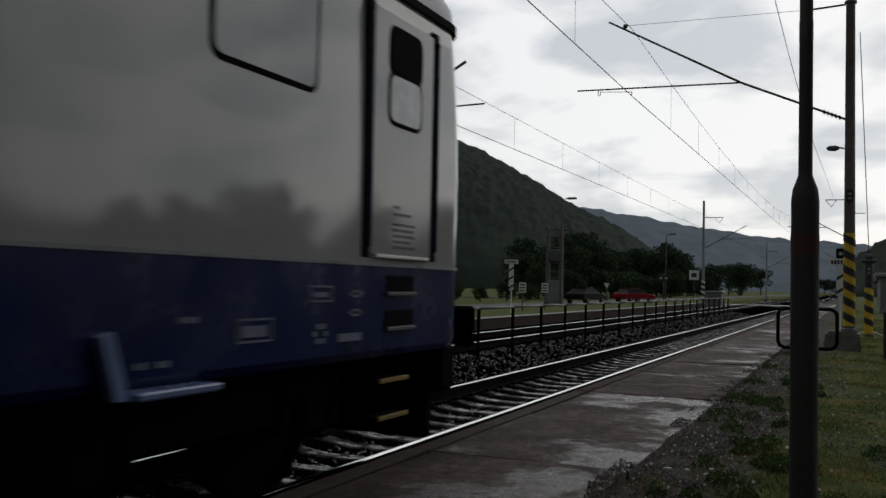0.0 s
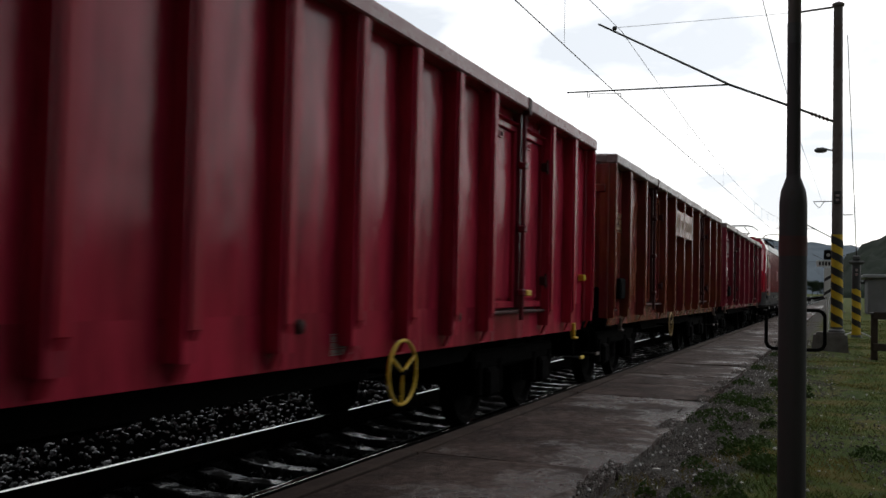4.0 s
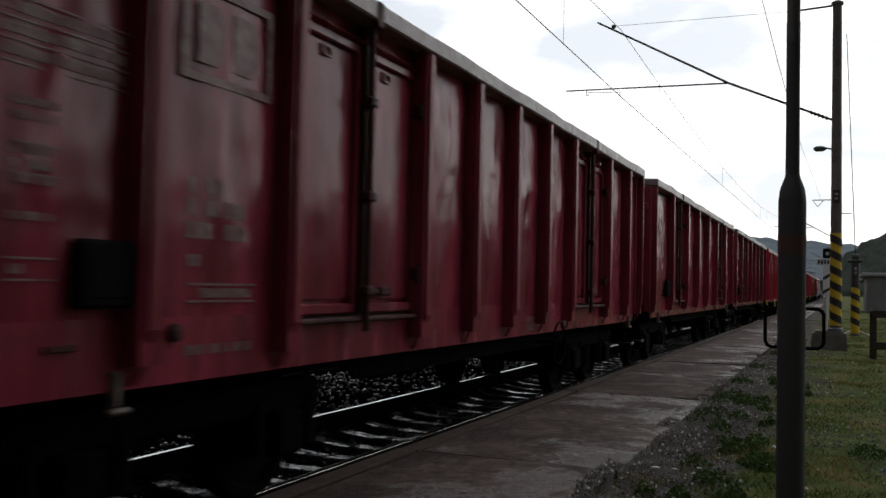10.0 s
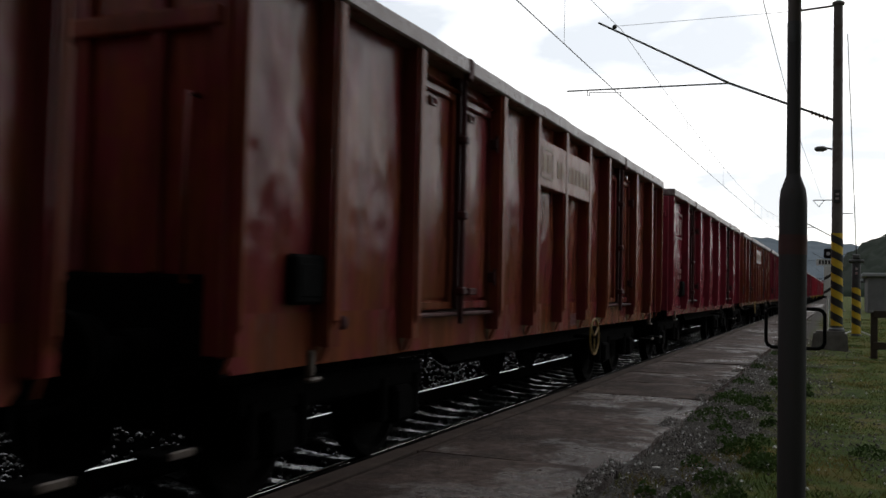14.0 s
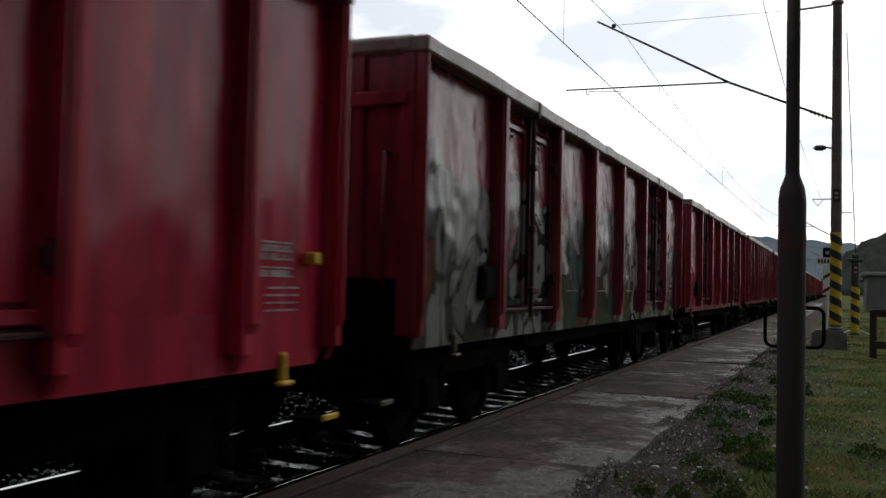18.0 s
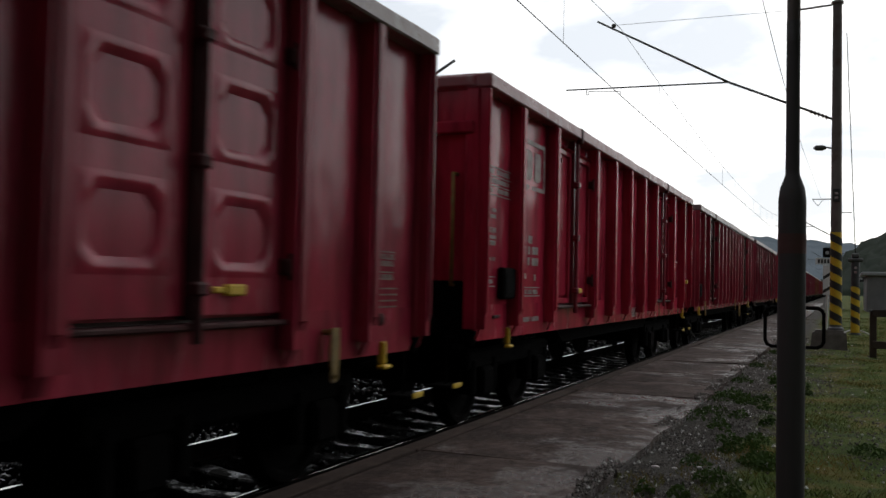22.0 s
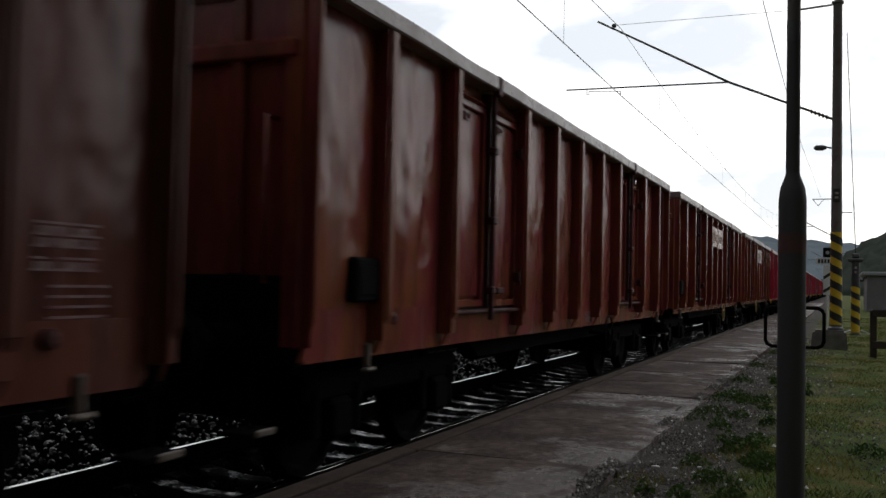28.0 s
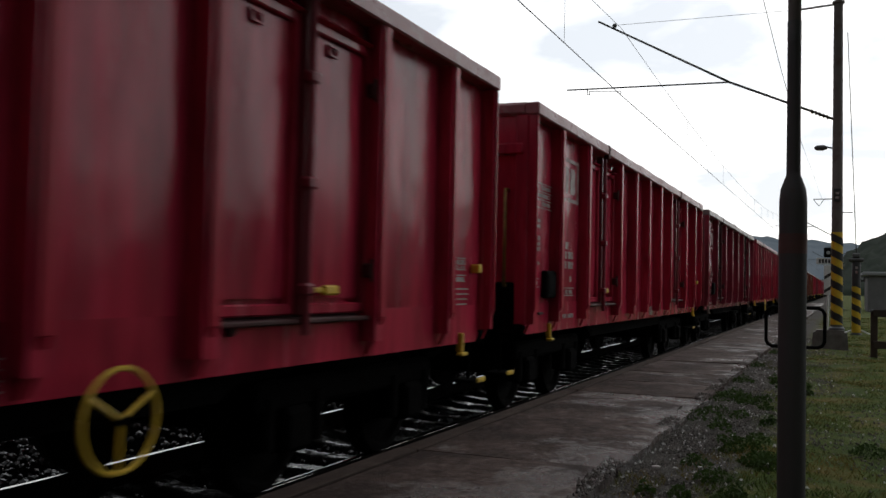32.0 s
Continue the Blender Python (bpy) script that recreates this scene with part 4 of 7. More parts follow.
def yellow_post():
    p = thing("warning_post", "short round post with black and yellow stripes", "post")
    p.location = (4.81, 28.0, 0.26)
    bm = bmesh.new()
    lathe(bm, [(0.15, 0.0), (0.14, 0.03), (0.112, 0.05), (0.11, 2.0), (0.09, 2.05)], 24)
    part("shaft", bm, M["mastblack"], p)
    bm = bmesh.new()
    lathe(bm, [(0.114, 0.06), (0.114, 1.32)], 24)
    part("yellow_sleeve", bm, M["yellow"], p, "yellow painted lower section")
    striped(p, 0.114, 0.22, 1.32, 0.17, 0.16)
    bm = bmesh.new()
    bbox(bm, -0.2, 0.2, -0.12, 0.12, 2.0, 2.1, 0.03)
    bbox(bm, -0.1, 0.1, -0.1, 0.1, 2.1, 2.24, 0.03)
    part("cap_box", bm, M["galv"], p, "flat grey terminal box")
    bm = bmesh.new()
    rod(bm, (0, 0, 2.2), (-0.25, 0, 8.4), 0.012, n=5)
    part("down_lead", bm, M["wire"], p, "thin cable running up")
    for dx in (-0.42, 0.42):
        bm = bmesh.new()
        rod(bm, (dx * 0.3, -0.1, 0.12), (dx, -0.2, 0.01), 0.018, n=6)
        part("foot_strut", bm, M["signwhite"], p, "white slanted foot strut")
    for z in (1.68, 1.80):
        bm = bmesh.new()
        bbox(bm, -0.03, 0.03, -0.118, -0.111, z, z + 0.07, 0.003)
        part("plate_mark", bm, M["white"], p)


def km_post(x, y, z, h_pole, plate_z, plate_h, lamp, tilt=0):
    p = thing("kilometre_post", "white post board with slanted black stripes", "kilometre post", "kilometre posts")
    p.location = (x, y, z)
    bm = bmesh.new()
    rod(bm, (0, 0.03, 0), (0, 0.03, plate_z + plate_h), 0.03, n=10)
    part("pole", bm, M["signwhite"], p)
    bm = bmesh.new()
    bbox(bm, -0.12, 0.12, -0.015, 0.0, plate_z, plate_z + plate_h, 0.004)
    part("board", bm, M["signwhite"], p)
    k = plate_z + 0.05
    while k < plate_z + plate_h - 0.15:
        bm = bmesh.new()
        v = [bm.verts.new(c) for c in ((-0.115, -0.019, k), (0.115, -0.019, k + 0.15), (0.115, -0.019, k + 0.25), (-0.115, -0.019, k + 0.10))]
        w = [bm.verts.new((c.co.x, -0.0155, c.co.z)) for c in v]
        bm.faces.new(v)
        for i in range(4):
            bm.faces.new((v[i], v[(i + 1) % 4], w[(i + 1) % 4], w[i]))
        part("stripe", bm, M["mastblack"], p, "slanted black stripe")
        k += 0.42
    bm = bmesh.new()
    bbox(bm, -0.34, 0.34, -0.02, 0.0, plate_z + plate_h + 0.02, plate_z + plate_h + 0.22, 0.006)
    part("number_board", bm, M["signwhite"], p, "white board with black figures")
    for i in range(6):
        bm = bmesh.new()
        bbox(bm, -0.27 + 0.09 * i, -0.21 + 0.09 * i, -0.025, -0.0205, plate_z + plate_h + 0.06, plate_z + plate_h + 0.18, 0.002)
        part("figure", bm, M["mastblack"], p)
    if lamp:
        bm = bmesh.new()
        bbox(bm, -0.13, 0.13, -0.1, 0.06, plate_z + plate_h + 0.24, plate_z + plate_h + 0.54, 0.03)
        part("signal_box", bm, M["rubber"], p, "small black signal housing")
        bm = bmesh.new()
        lathe(bm, [(0.05, -0.13), (0.06, -0.09)], 14, "Y", (0, 0, plate_z + plate_h + 0.38))
        part("lens", bm, M["lens"], p)


def fence():
    p = thing("trackside_railing", "low dark steel railing between the two tracks", "railing")
    ys = [5.2 + 2.09 * k for k in range(27)]
    for k, y in enumerate(ys):
        bm = bmesh.new()
        bbox(bm, -2.63, -2.57, y - 0.03, y + 0.03, -0.3, 0.93, 0.008)
        part("post", bm, M["black"], p)
    for a, b in zip(ys, ys[1:]):
        bm = bmesh.new()
        rod(bm, (-2.6, a, 0.95), (-2.6, b, 0.95), 0.026, n=8)
        part("top_rail", bm, M["galv"], p)


def overhead_line(x, z, base_y, label, rise=1.52, sag=0.85):
    p = thing("overhead_line", label, "overhead wires", "overhead lines")
    for y0 in range(-2, 12):
        ya, yb = base_y + 58 * y0, base_y + 58 * (y0 + 1)
        sa, sb = (0.1, -0.22) if y0 % 2 else (-0.22, 0.1)
        bm = bmesh.new()
        rod(bm, (x + sa, ya, z), (x + sb, yb, z), 0.0095, n=5, caps=False)
        part("contact_wire", bm, M["wire"], p)
        bm = bmesh.new()
        pts = []
        for i in range(13):
            f = i / 12
            pts.append((x + sa + (sb - sa) * f, ya + 58 * f, z + rise - sag * 4 * f * (1 - f)))
        tube(bm, pts, 0.0065, 5)
        part("messenger_wire", bm, M["wire"], p)
        for i in range(1, 12):
            f = i / 12
            bm = bmesh.new()
            rod(bm, (x + sa + (sb - sa) * f, ya + 58 * f, z), pts[i], 0.0035, n=4, caps=False)
            part("dropper", bm, M["wire"], p)


def far_mast(x, y, side, stripes=True):
    p = thing("catenary_mast", "slim grey catenary mast beside the second track", "catenary mast", "catenary masts")
    p.location = (x, y, 0.0)
    bm = bmesh.new()
    bbox(bm, -0.4, 0.4, -0.4, 0.4, -0.4, 0.3, 0.05)
    part("footing", bm, M["block"], p)
    bm = bmesh.new()
    lathe(bm, [(0.13, 0.3), (0.09, 8.9), (0.04, 8.95)], 14)
    part("shaft", bm, M["mastpale"], p)
    bm = bmesh.new()
    lathe(bm, [(0.152, 0.35), (0.14, 2.2)], 14)
    part("pale_sleeve", bm, M["signwhite"], p)
    striped(p, 0.152, 0.35, 2.2, 0.22, 0.2, n=14)
    s = side
    bm = bmesh.new()
    rod(bm, (s * 0.1, 0, 4.9), (s * 3.45, 0, 6.8), 0.035, n=6)
    part("bracket_tube", bm, M["galv"], p)
    bm = bmesh.new()
    rod(bm, (s * 0.1, 0, 7.5), (s * 1.6, 0, 7.5), 0.035, n=6)
    rod(bm, (s * 0.9, 0, 7.5), (s * 1.25, 0, 7.05), 0.02, n=5)
    rod(bm, (s * 1.6, 0, 7.5), (s * 1.25, 0, 7.05), 0.02, n=5)
    part("feeder_arm", bm, M["galv"], p)
    bm = bmesh.new()
    rod(bm, (s * 1.5, 0, 5.68), (s * 3.95, 0, 5.75), 0.022, n=6)
    part("registration_tube", bm, M["galv"], p)
    bm = bmesh.new()
    rod(bm, (-s * 0.1, 0, 6.6), (-s * 0.8, 0, 6.6), 0.03, n=5)
    part("spur", bm, M["galv"], p)


near_pole()
catenary_mast()
yellow_post()
km_post(4.06, 31.0, 0.26, 2.8, 1.06, 0.92, True)
km_post(-10.6, 42.2, 0.10, 2.6, 1.10, 1.25, False)
fence()
overhead_line(0.0, 5.80, 20.9, "thin contact and messenger wires over the near track")
overhead_line(-4.4, 5.38, 20.5, "thin contact and messenger wires over the second track", 0.95, 0.12)
fw = thing("feeder_wire", "thin slack feeder wire along the station side", "overhead wire")
bmf = bmesh.new()
tube(bmf, [(3.2, -40, 8.0), (3.2, -14, 6.9), (3.2, 10, 6.3), (3.2, 20, 6.2), (3.2, 28, 6.24), (3.2, 34.6, 6.4), (3.2, 46, 6.95), (3.3, 66.0, 7.45)], 0.007, 5)
part("wire", bmf, M["wire"], fw)
far_mast(-7.1, 80.5, 1)
far_mast(-7.6, 150.0, 1)
far_mast(-7.6, 20.5, 1)
far_mast(4.35, 66.0, -1)
far_mast(4.4, 137.0, -1)
far_mast(4.4, 195.0, -1)


def lamp_standard(x, y, h):
    p = thing("street_lamp", "tall grey street lamp with a flat head", "street lamp", "street lamps")
    p.location = (x, y, ground_z(x))
    bm = bmesh.new()
    rod(bm, (0, 0, 0), (0, 0, h - 0.2), 0.09, 0.05, 10)
    tube(bm, [(0, 0, h - 0.2), (0.15, 0, h), (0.5, 0, h + 0.05)], 0.04, 8)
    part("pole", bm, M["galv"], p)
    bm = bmesh.new()
    bbox(bm, 0.4, 1.1, -0.14, 0.14, h - 0.02, h + 0.14, 0.05)
    part("lamp_head", bm, M["galv"], p)


def car(x, y, rz, paint, label):
    c = thing("car", label, "car", "cars on the road")
    c.matrix_basis = pose(x, y, 0.05, 0, 0, rz)
    c.scale = (1, 1, 0.95)
    # side outline along x (nose to +x), lofted across y
    low = [(-2.15, 0.35), (-2.2, 0.62), (-2.1, 0.88), (-1.6, 0.95), (0.95, 0.92), (1.85, 0.78), (2.15, 0.62), (2.15, 0.35)]
    bm = bmesh.new()
    rows = []
    for yy, k in ((-0.87, 0.96), (-0.80, 1.0), (0.80, 1.0), (0.87, 0.96)):
        rows.append([bm.verts.new((px * k, yy, pz if i in (0, 7) else pz * (0.97 if abs(yy) > 0.82 else 1.0))) for i, (px, pz) in enumerate(low)])
    for a, b in zip(rows, rows[1:]):
        for i in range(8):
            bm.faces.new((a[i], b[i], b[(i + 1) % 8], a[(i + 1) % 8]))
    bm.faces.new(rows[0])
    bm.faces.new(rows[-1][::-1])
    part("body", bm, M[paint], c)
    bm = bmesh.new()
    cab = [(-1.75, 0.93), (-1.15, 1.36), (-0.2, 1.44), (0.35, 1.38), (1.15, 0.92)]
    rows = []
    for yy, k in ((-0.74, 1.0), (-0.6, 1.0), (0.6, 1.0), (0.74, 1.0)):
        rows.append([bm.verts.new((px, yy * (1.0 if pz < 1 else 0.84), pz - (0.03 if abs(yy) > 0.7 and pz > 1 else 0))) for px, pz in cab])
    for a, b in zip(rows, rows[1:]):
        for i in range(4):
            bm.faces.new((a[i], b[i], b[i + 1], a[i + 1]))
    bm.faces.new(rows[0])
    bm.faces.new(rows[-1][::-1])
    part("cabin_glass", bm, M["carglass"], c)
    bm = bmesh.new()
    bbox(bm, -1.2, 0.38, -0.56, 0.56, 1.40, 1.455, 0.02)
    part("roof", bm, M[paint], c)
    for sy in (-0.78, 0.78):
        for sx in (-1.35, 1.35):
            bm = bmesh.new()
            lathe(bm, [(0.24, -0.10), (0.31, -0.08), (0.31, 0.08), (0.24, 0.10)], 18, "Y", (sx, sy, 0.31))
            w = part("wheel", bm, M["rubber"], c)
            bm = bmesh.new()
            lathe(bm, [(0.19, -0.105), (0.19, 0.105)], 14, "Y", (sx, sy, 0.31))
            part("rim", bm, M["galv"], w)
    for sy in (-0.6, 0.6):
        bm = bmesh.new()
        bbox(bm, 1.98, 2.17, sy - 0.18, sy + 0.18, 0.60, 0.74, 0.03)
        part("headlight", bm, M["lens"], c)


def sign_post(x, y, h, shape, label):
    p = thing("road_sign", label, "road sign", "road signs")
    p.location = (x, y, ground_z(x))
    bm = bmesh.new()
    rod(bm, (0, 0.04, 0), (0, 0.04, h), 0.035, n=8)
    part("pole", bm, M["galv"], p)
    bm = bmesh.new()
    if shape == "triangle":
        v = [bm.verts.new((cx, cy, cz)) for cy in (0.0, 0.015) for cx, cz in ((-0.26, h), (0.26, h), (0.0, h - 0.46))]
        bm.faces.new(v[:3])
        bm.faces.new(v[3:][::-1])
        for i in range(3):
            bm.faces.new((v[i], v[(i + 1) % 3], v[3 + (i + 1) % 3], v[3 + i]))
    else:
        bbox(bm, -0.45, 0.45, 0, 0.02, h - 0.9, h, 0.02) if shape == "board" else bbox(bm, -0.2, 0.2, 0, 0.02, h - 0.55, h, 0.02)
    part("face", bm, M["signwhite"], p)
    if shape == "board":
        bm = bmesh.new()
        bbox(bm, -0.25, 0.25, -0.012, -0.001, h - 0.65, h - 0.25, 0.02)
        part("symbol", bm, M["mastblack"], p)
    if shape == "poster":
        for k in range(3):
            bm = bmesh.new()
            bbox(bm, -0.15, 0.15, -0.008, -0.001, h - 0.48 + 0.16 * k, h - 0.40 + 0.16 * k, 0.004)
            part("text_bar", bm, M["galv"], p)


def far_side():
    bm = bmesh.new()
    bbox(bm, -9.3, -9.0, -30, 92, -0.5, 0.075, 0.03)
    edge = thing("old_platform_edge", "long concrete edge of a disused grassed platform", "kerb", kind="structure")
    part("wall", bm, M["kerb"], edge)
    bm = bmesh.new()
    bbox(bm, -9.32, -8.97, -30, 92, 0.079, 0.115, 0.01)
    part("coping", bm, M["mastpale"], edge, "pale coping strip")
    bm = bmesh.new()
    box(bm, -19.5, -14.6, -60, 400, -0.3, 0.06)
    single("road", bm, M["asphalt"], "wet two-lane asphalt road along the line", "road", kind="structure")
    bm = bmesh.new()
    box(bm, -60, 3.4, 93.5, 99.5, -0.4, 0.012)
    single("level_crossing", bm, M["crossing"], "wet road surface crossing the tracks", "level crossing", kind="structure")
    lamp_standard(-15.2, 66, 7.8)
    lamp_standard(-15.2, 108, 7.6)
    car(-16.1, 76.5, 78, "carblack", "black car with wet roof on the road")
    car(-14.85, 89.5, 60, "carred", "dark red saloon car on the road")
    sign_post(-15.2, 80, 1.75, "triangle", "pale triangular give-way sign on a pole")
    sign_post(-12.0, 48, 1.55, "poster", "white notice board with faded text")
    sign_post(-12.0, 52, 1.55, "poster", "white notice board with faded text")
    sign_post(-9.6, 92, 3.2, "board", "white square crossing signal board")
    # transformer station on two poles
    p = thing("pole_transformer", "grey transformer station on two concrete poles", "transformer station")
    p.matrix_basis = pose(-16.9, 70.0, 0.0, 0, 0, 20)
    for sx in (-0.5, 0.5):
        bm = bmesh.new()
        rod(bm, (sx, 0, -0.2), (sx, 0, 6.0), 0.22, 0.16, 10)
        part("pole", bm, M["block"], p)
    for z, w in ((5.8, 0.95), (5.2, 0.8), (4.4, 0.8), (3.2, 0.8), (2.5, 0.7), (2.0, 0.7)):
        bm = bmesh.new()
        bbox(bm, -w, w, -0.08, 0.08, z, z + 0.14, 0.02)
        part("crossarm", bm, M["galv"], p)
    bm = bmesh.new()
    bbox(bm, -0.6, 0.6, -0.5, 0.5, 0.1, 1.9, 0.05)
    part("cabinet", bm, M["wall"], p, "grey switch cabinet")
    bm = bmesh.new()
    bbox(bm, -0.5, 0.5, -0.4, 0.4, 3.35, 4.3, 0.08)
    part("transformer", bm, M["galv"], p)
    for k in range(3):
        bm = bmesh.new()
        lathe(bm, [(0.03, 0), (0.08, 0.06), (0.03, 0.12), (0.08, 0.18), (0.03, 0.26)], 8, "Z", (-0.7 + 0.7 * k, 0, 5.94))
        part("insulator", bm, M["ceramic"], p)
    # signal cabinet and crossing signals
    c = thing("relay_cabinet", "pale lineside cabinet with a sheet roof", "cabinet")
    c.location = (-6.6, 82.5, -0.05)
    bm = bmesh.new()
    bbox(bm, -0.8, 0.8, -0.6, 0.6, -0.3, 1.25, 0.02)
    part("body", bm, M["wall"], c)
    bm = bmesh.new()
    bbox(bm, -0.95, 0.95, -0.75, 0.75, 1.25, 1.36, 0.03)
    part("roof", bm, M["sheet"], c)
    for x in (-12.4, 6.5):
        s = thing("crossing_signal", "level crossing light signal on a pole", "crossing signal", "crossing signals")
        s.location = (x, 91.5, ground_z(x))
        bm = bmesh.new()
        rod(bm, (0, 0, 0), (0, 0, 2.9), 0.06, n=8)
        part("pole", bm, M["galv"], s)
        bm = bmesh.new()
        bbox(bm, -0.55, 0.55, -0.1, -0.07, 2.1, 2.7, 0.05)
        part("backplate", bm, M["mastblack"], s)
        for dx in (-0.25, 0.25):
            bm = bmesh.new()
            lathe(bm, [(0.12, -0.18), (0.13, -0.1)], 14, "Y", (dx, 0, 2.4))
            part("lens", bm, M["lens"], s)


far_side()


def right_side():
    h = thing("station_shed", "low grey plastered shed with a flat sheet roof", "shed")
    h.location = (7.55, 62.0, 0.24)
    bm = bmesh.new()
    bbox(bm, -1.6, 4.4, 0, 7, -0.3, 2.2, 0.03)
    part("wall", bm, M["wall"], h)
    bm = bmesh.new()
    bbox(bm, -1.9, 4.7, -0.3, 7.3, 2.2, 2.42, 0.04)
    part("roof", bm, M["sheet"], h)
    bm = bmesh.new()
    bbox(bm, 0.4, 1.4, -0.05, -0.003, 0.0, 1.9, 0.01)
    part("door", bm, M["wood"], h)
    bm = bmesh.new()
    bbox(bm, 2.0, 3.2, -0.05, -0.003, 0.9, 1.8, 0.01)
    part("window", bm, M["glass"], h)
    b = thing("timber_barrier", "weathered dark timber barrier with metal cap", "barrier")
    b.location = (4.98, 19.0, 0.22)
    for dx in (0.0, 0.42, 2.0, 3.6):
        bm = bmesh.new()
        bbox(bm, dx - 0.06, dx + 0.06, -0.06, 0.06, -0.3, 0.86, 0.012)
        part("post", bm, M["wood"], b)
    for z in (0.18, 0.76):
        bm = bmesh.new()
        bbox(bm, -0.02, 3.7, -0.10, -0.062, z, z + 0.14, 0.01)
        part("rail_board", bm, M["wood"], b)
    bm = bmesh.new()
    bbox(bm, -0.08, 3.72, -0.1, 0.08, 0.865, 0.885, 0.006)
    part("cap", bm, M["galv"], b, "pale metal capping strip")


right_side()


# ---- trees, hills ----
def tree_meshes(seed, h, r, leaves):
    rng = np.random.default_rng(seed)
    bm = bmesh.new()
    rod(bm, (0, 0, -0.3), (0.1, 0, h * 0.35), 0.22, 0.15, 8)
    rod(bm, (0.1, 0, h * 0.35), (0, 0.1, h * 0.85), 0.15, 0.04, 7)
    tips = []
    for k in range(9):
        a, z = rng.uniform(0, 6.28), h * rng.uniform(0.25, 0.7)
        e = (r * 0.75 * math.cos(a), r * 0.75 * math.sin(a), z + h * rng.uniform(0.08, 0.25))
        rod(bm, (0.05, 0.05, z), e, 0.08, 0.02, 5)
        tips.append(e)
    trunk = mesh_of("trunk", bm, M["bark"])
    cl = [(np.array(e), r * rng.uniform(0.32, 0.5)) for e in tips]
    for k in range(16):
        a, q = rng.uniform(0, 6.28), r * math.sqrt(rng.random()) * 0.8
        z = h * rng.uniform(0.22, 0.95)
        q *= 1.0 - max(0, z / h - 0.55) * 1.5
        cl.append((np.array((q * math.cos(a), q * math.sin(a), z)), r * rng.uniform(0.25, 0.48)))
    V, F = [], []
    n = 0
    for _ in range(leaves):
        c, cr = cl[rng.integers(len(cl))]
        d = rng.normal(0, 1, 3)
        d /= np.linalg.norm(d)
        p = c + d * cr * rng.uniform(0.55, 1.08) ** 0.7 * (1, 1, 0.8)
        s = rng.uniform(0.12, 0.26)
        u = rng.normal(0, 1, 3)
        u /= np.linalg.norm(u)
        w = np.cross(u, d + 0.3 * rng.normal(0, 1, 3))
        w /= max(1e-6, np.linalg.norm(w))
        V += [p - u * s, p - w * s * 0.6, p + u * s, p + w * s * 0.6]
        F.append((n, n + 1, n + 2, n + 3))
        n += 4
    return trunk, raw("crown", V, F, M["leaf"])


TREES = [tree_meshes(s, h, r, k) for s, h, r, k in ((1, 8.5, 3.2, 3400), (2, 7.0, 3.4, 3300), (3, 10.0, 3.6, 3700), (4, 4.2, 2.4, 2000))]


def tree(x, y, kind, s=1.0, rz=0.0, label="broad leafy dark green tree", group="trees beyond the road"):
    t, c = TREES[kind]
    p = thing("tree", label, "tree", group)
    p.matrix_basis = pose(x, y, ground_z(x, y), 0, 0, rz)
    p.scale = (s, s, s)
    for nm, me in (("trunk", t), ("crown", c)):
        o = new(nm, me)
        o.parent = p


trng = random.Random(9)
for k in range(34):  # low growth under the belt
    y = 62 + 5.2 * k + trng.uniform(-2, 2)
    tree(-22.5 - trng.uniform(0, 2.5) - 0.03 * (y - 70), y, 3, trng.uniform(0.8, 1.15) * (0.36 if y < 94 else 0.8), trng.uniform(0, 360), "low dense dark green bush", "bushes beyond the road")
for k in range(29):  # dark belt behind the road, lower towards the station
    y = 94 + 4.7 * k + trng.uniform(-2, 2)
    tree(-25 - trng.uniform(0, 7) - 0.03 * (y - 70), y, trng.choice((0, 1, 2)), trng.uniform(0.85, 1.1) * min(1.0, 0.55 + (y - 94) / 75), trng.uniform(0, 360))
for k in range(6):
    tree(-38 - trng.uniform(0, 12), 158 + 12 * k, trng.choice((0, 2)), trng.uniform(0.95, 1.2), trng.uniform(0, 360))
for k in range(12):  # thicket along the line beyond the crossing
    y = 150 + 15 * k
    tree(-20 - trng.uniform(0, 9), y, trng.choice((0, 1, 3)), trng.uniform(0.9, 1.2), trng.uniform(0, 360), group="trees beyond the crossing")
for k in range(9):
    tree(22 + trng.uniform(0, 8) + 0.9 * k, 110 + 26 * k, trng.choice((0, 1)), trng.uniform(0.35, 0.45), trng.uniform(0, 360), group="trees beyond the crossing")
for k in range(26):  # belt behind the station, seen in the train's gloss
    y = -16 + 5.0 * k + trng.uniform(-1.6, 1.6)
    x = 25 + trng.uniform(0, 5)
    kind = trng.choice((0, 1, 2))
    tall = (0.9 + 0.086 * math.hypot(x + 1.5, max(0.0, y))) * trng.uniform(0.82, 1.18)
    tree(x, y, kind, tall / (8.5, 7.0, 10.0)[kind], trng.uniform(0, 360), group="trees on the station side")
for k in range(14):  # unseen tall trees added behind the camera, keeping skylight off the train
    kind = (0, 2, 1)[k % 3]
    tree(10.5 + trng.uniform(0, 2.5) + 4 * (k % 2), -22 + 2.2 * k, kind, trng.uniform(1.4, 1.65) * (1.3 if k < 10 else 1.0), trng.uniform(0, 360), group="trees on the station side")
for k in range(10):
    tree(-16 + 3.6 * k + trng.uniform(-1, 1), 640 + trng.uniform(0, 60), trng.choice((0, 2)), trng.uniform(1.0, 1.3), trng.uniform(0, 360), group="trees at the far end of the line")


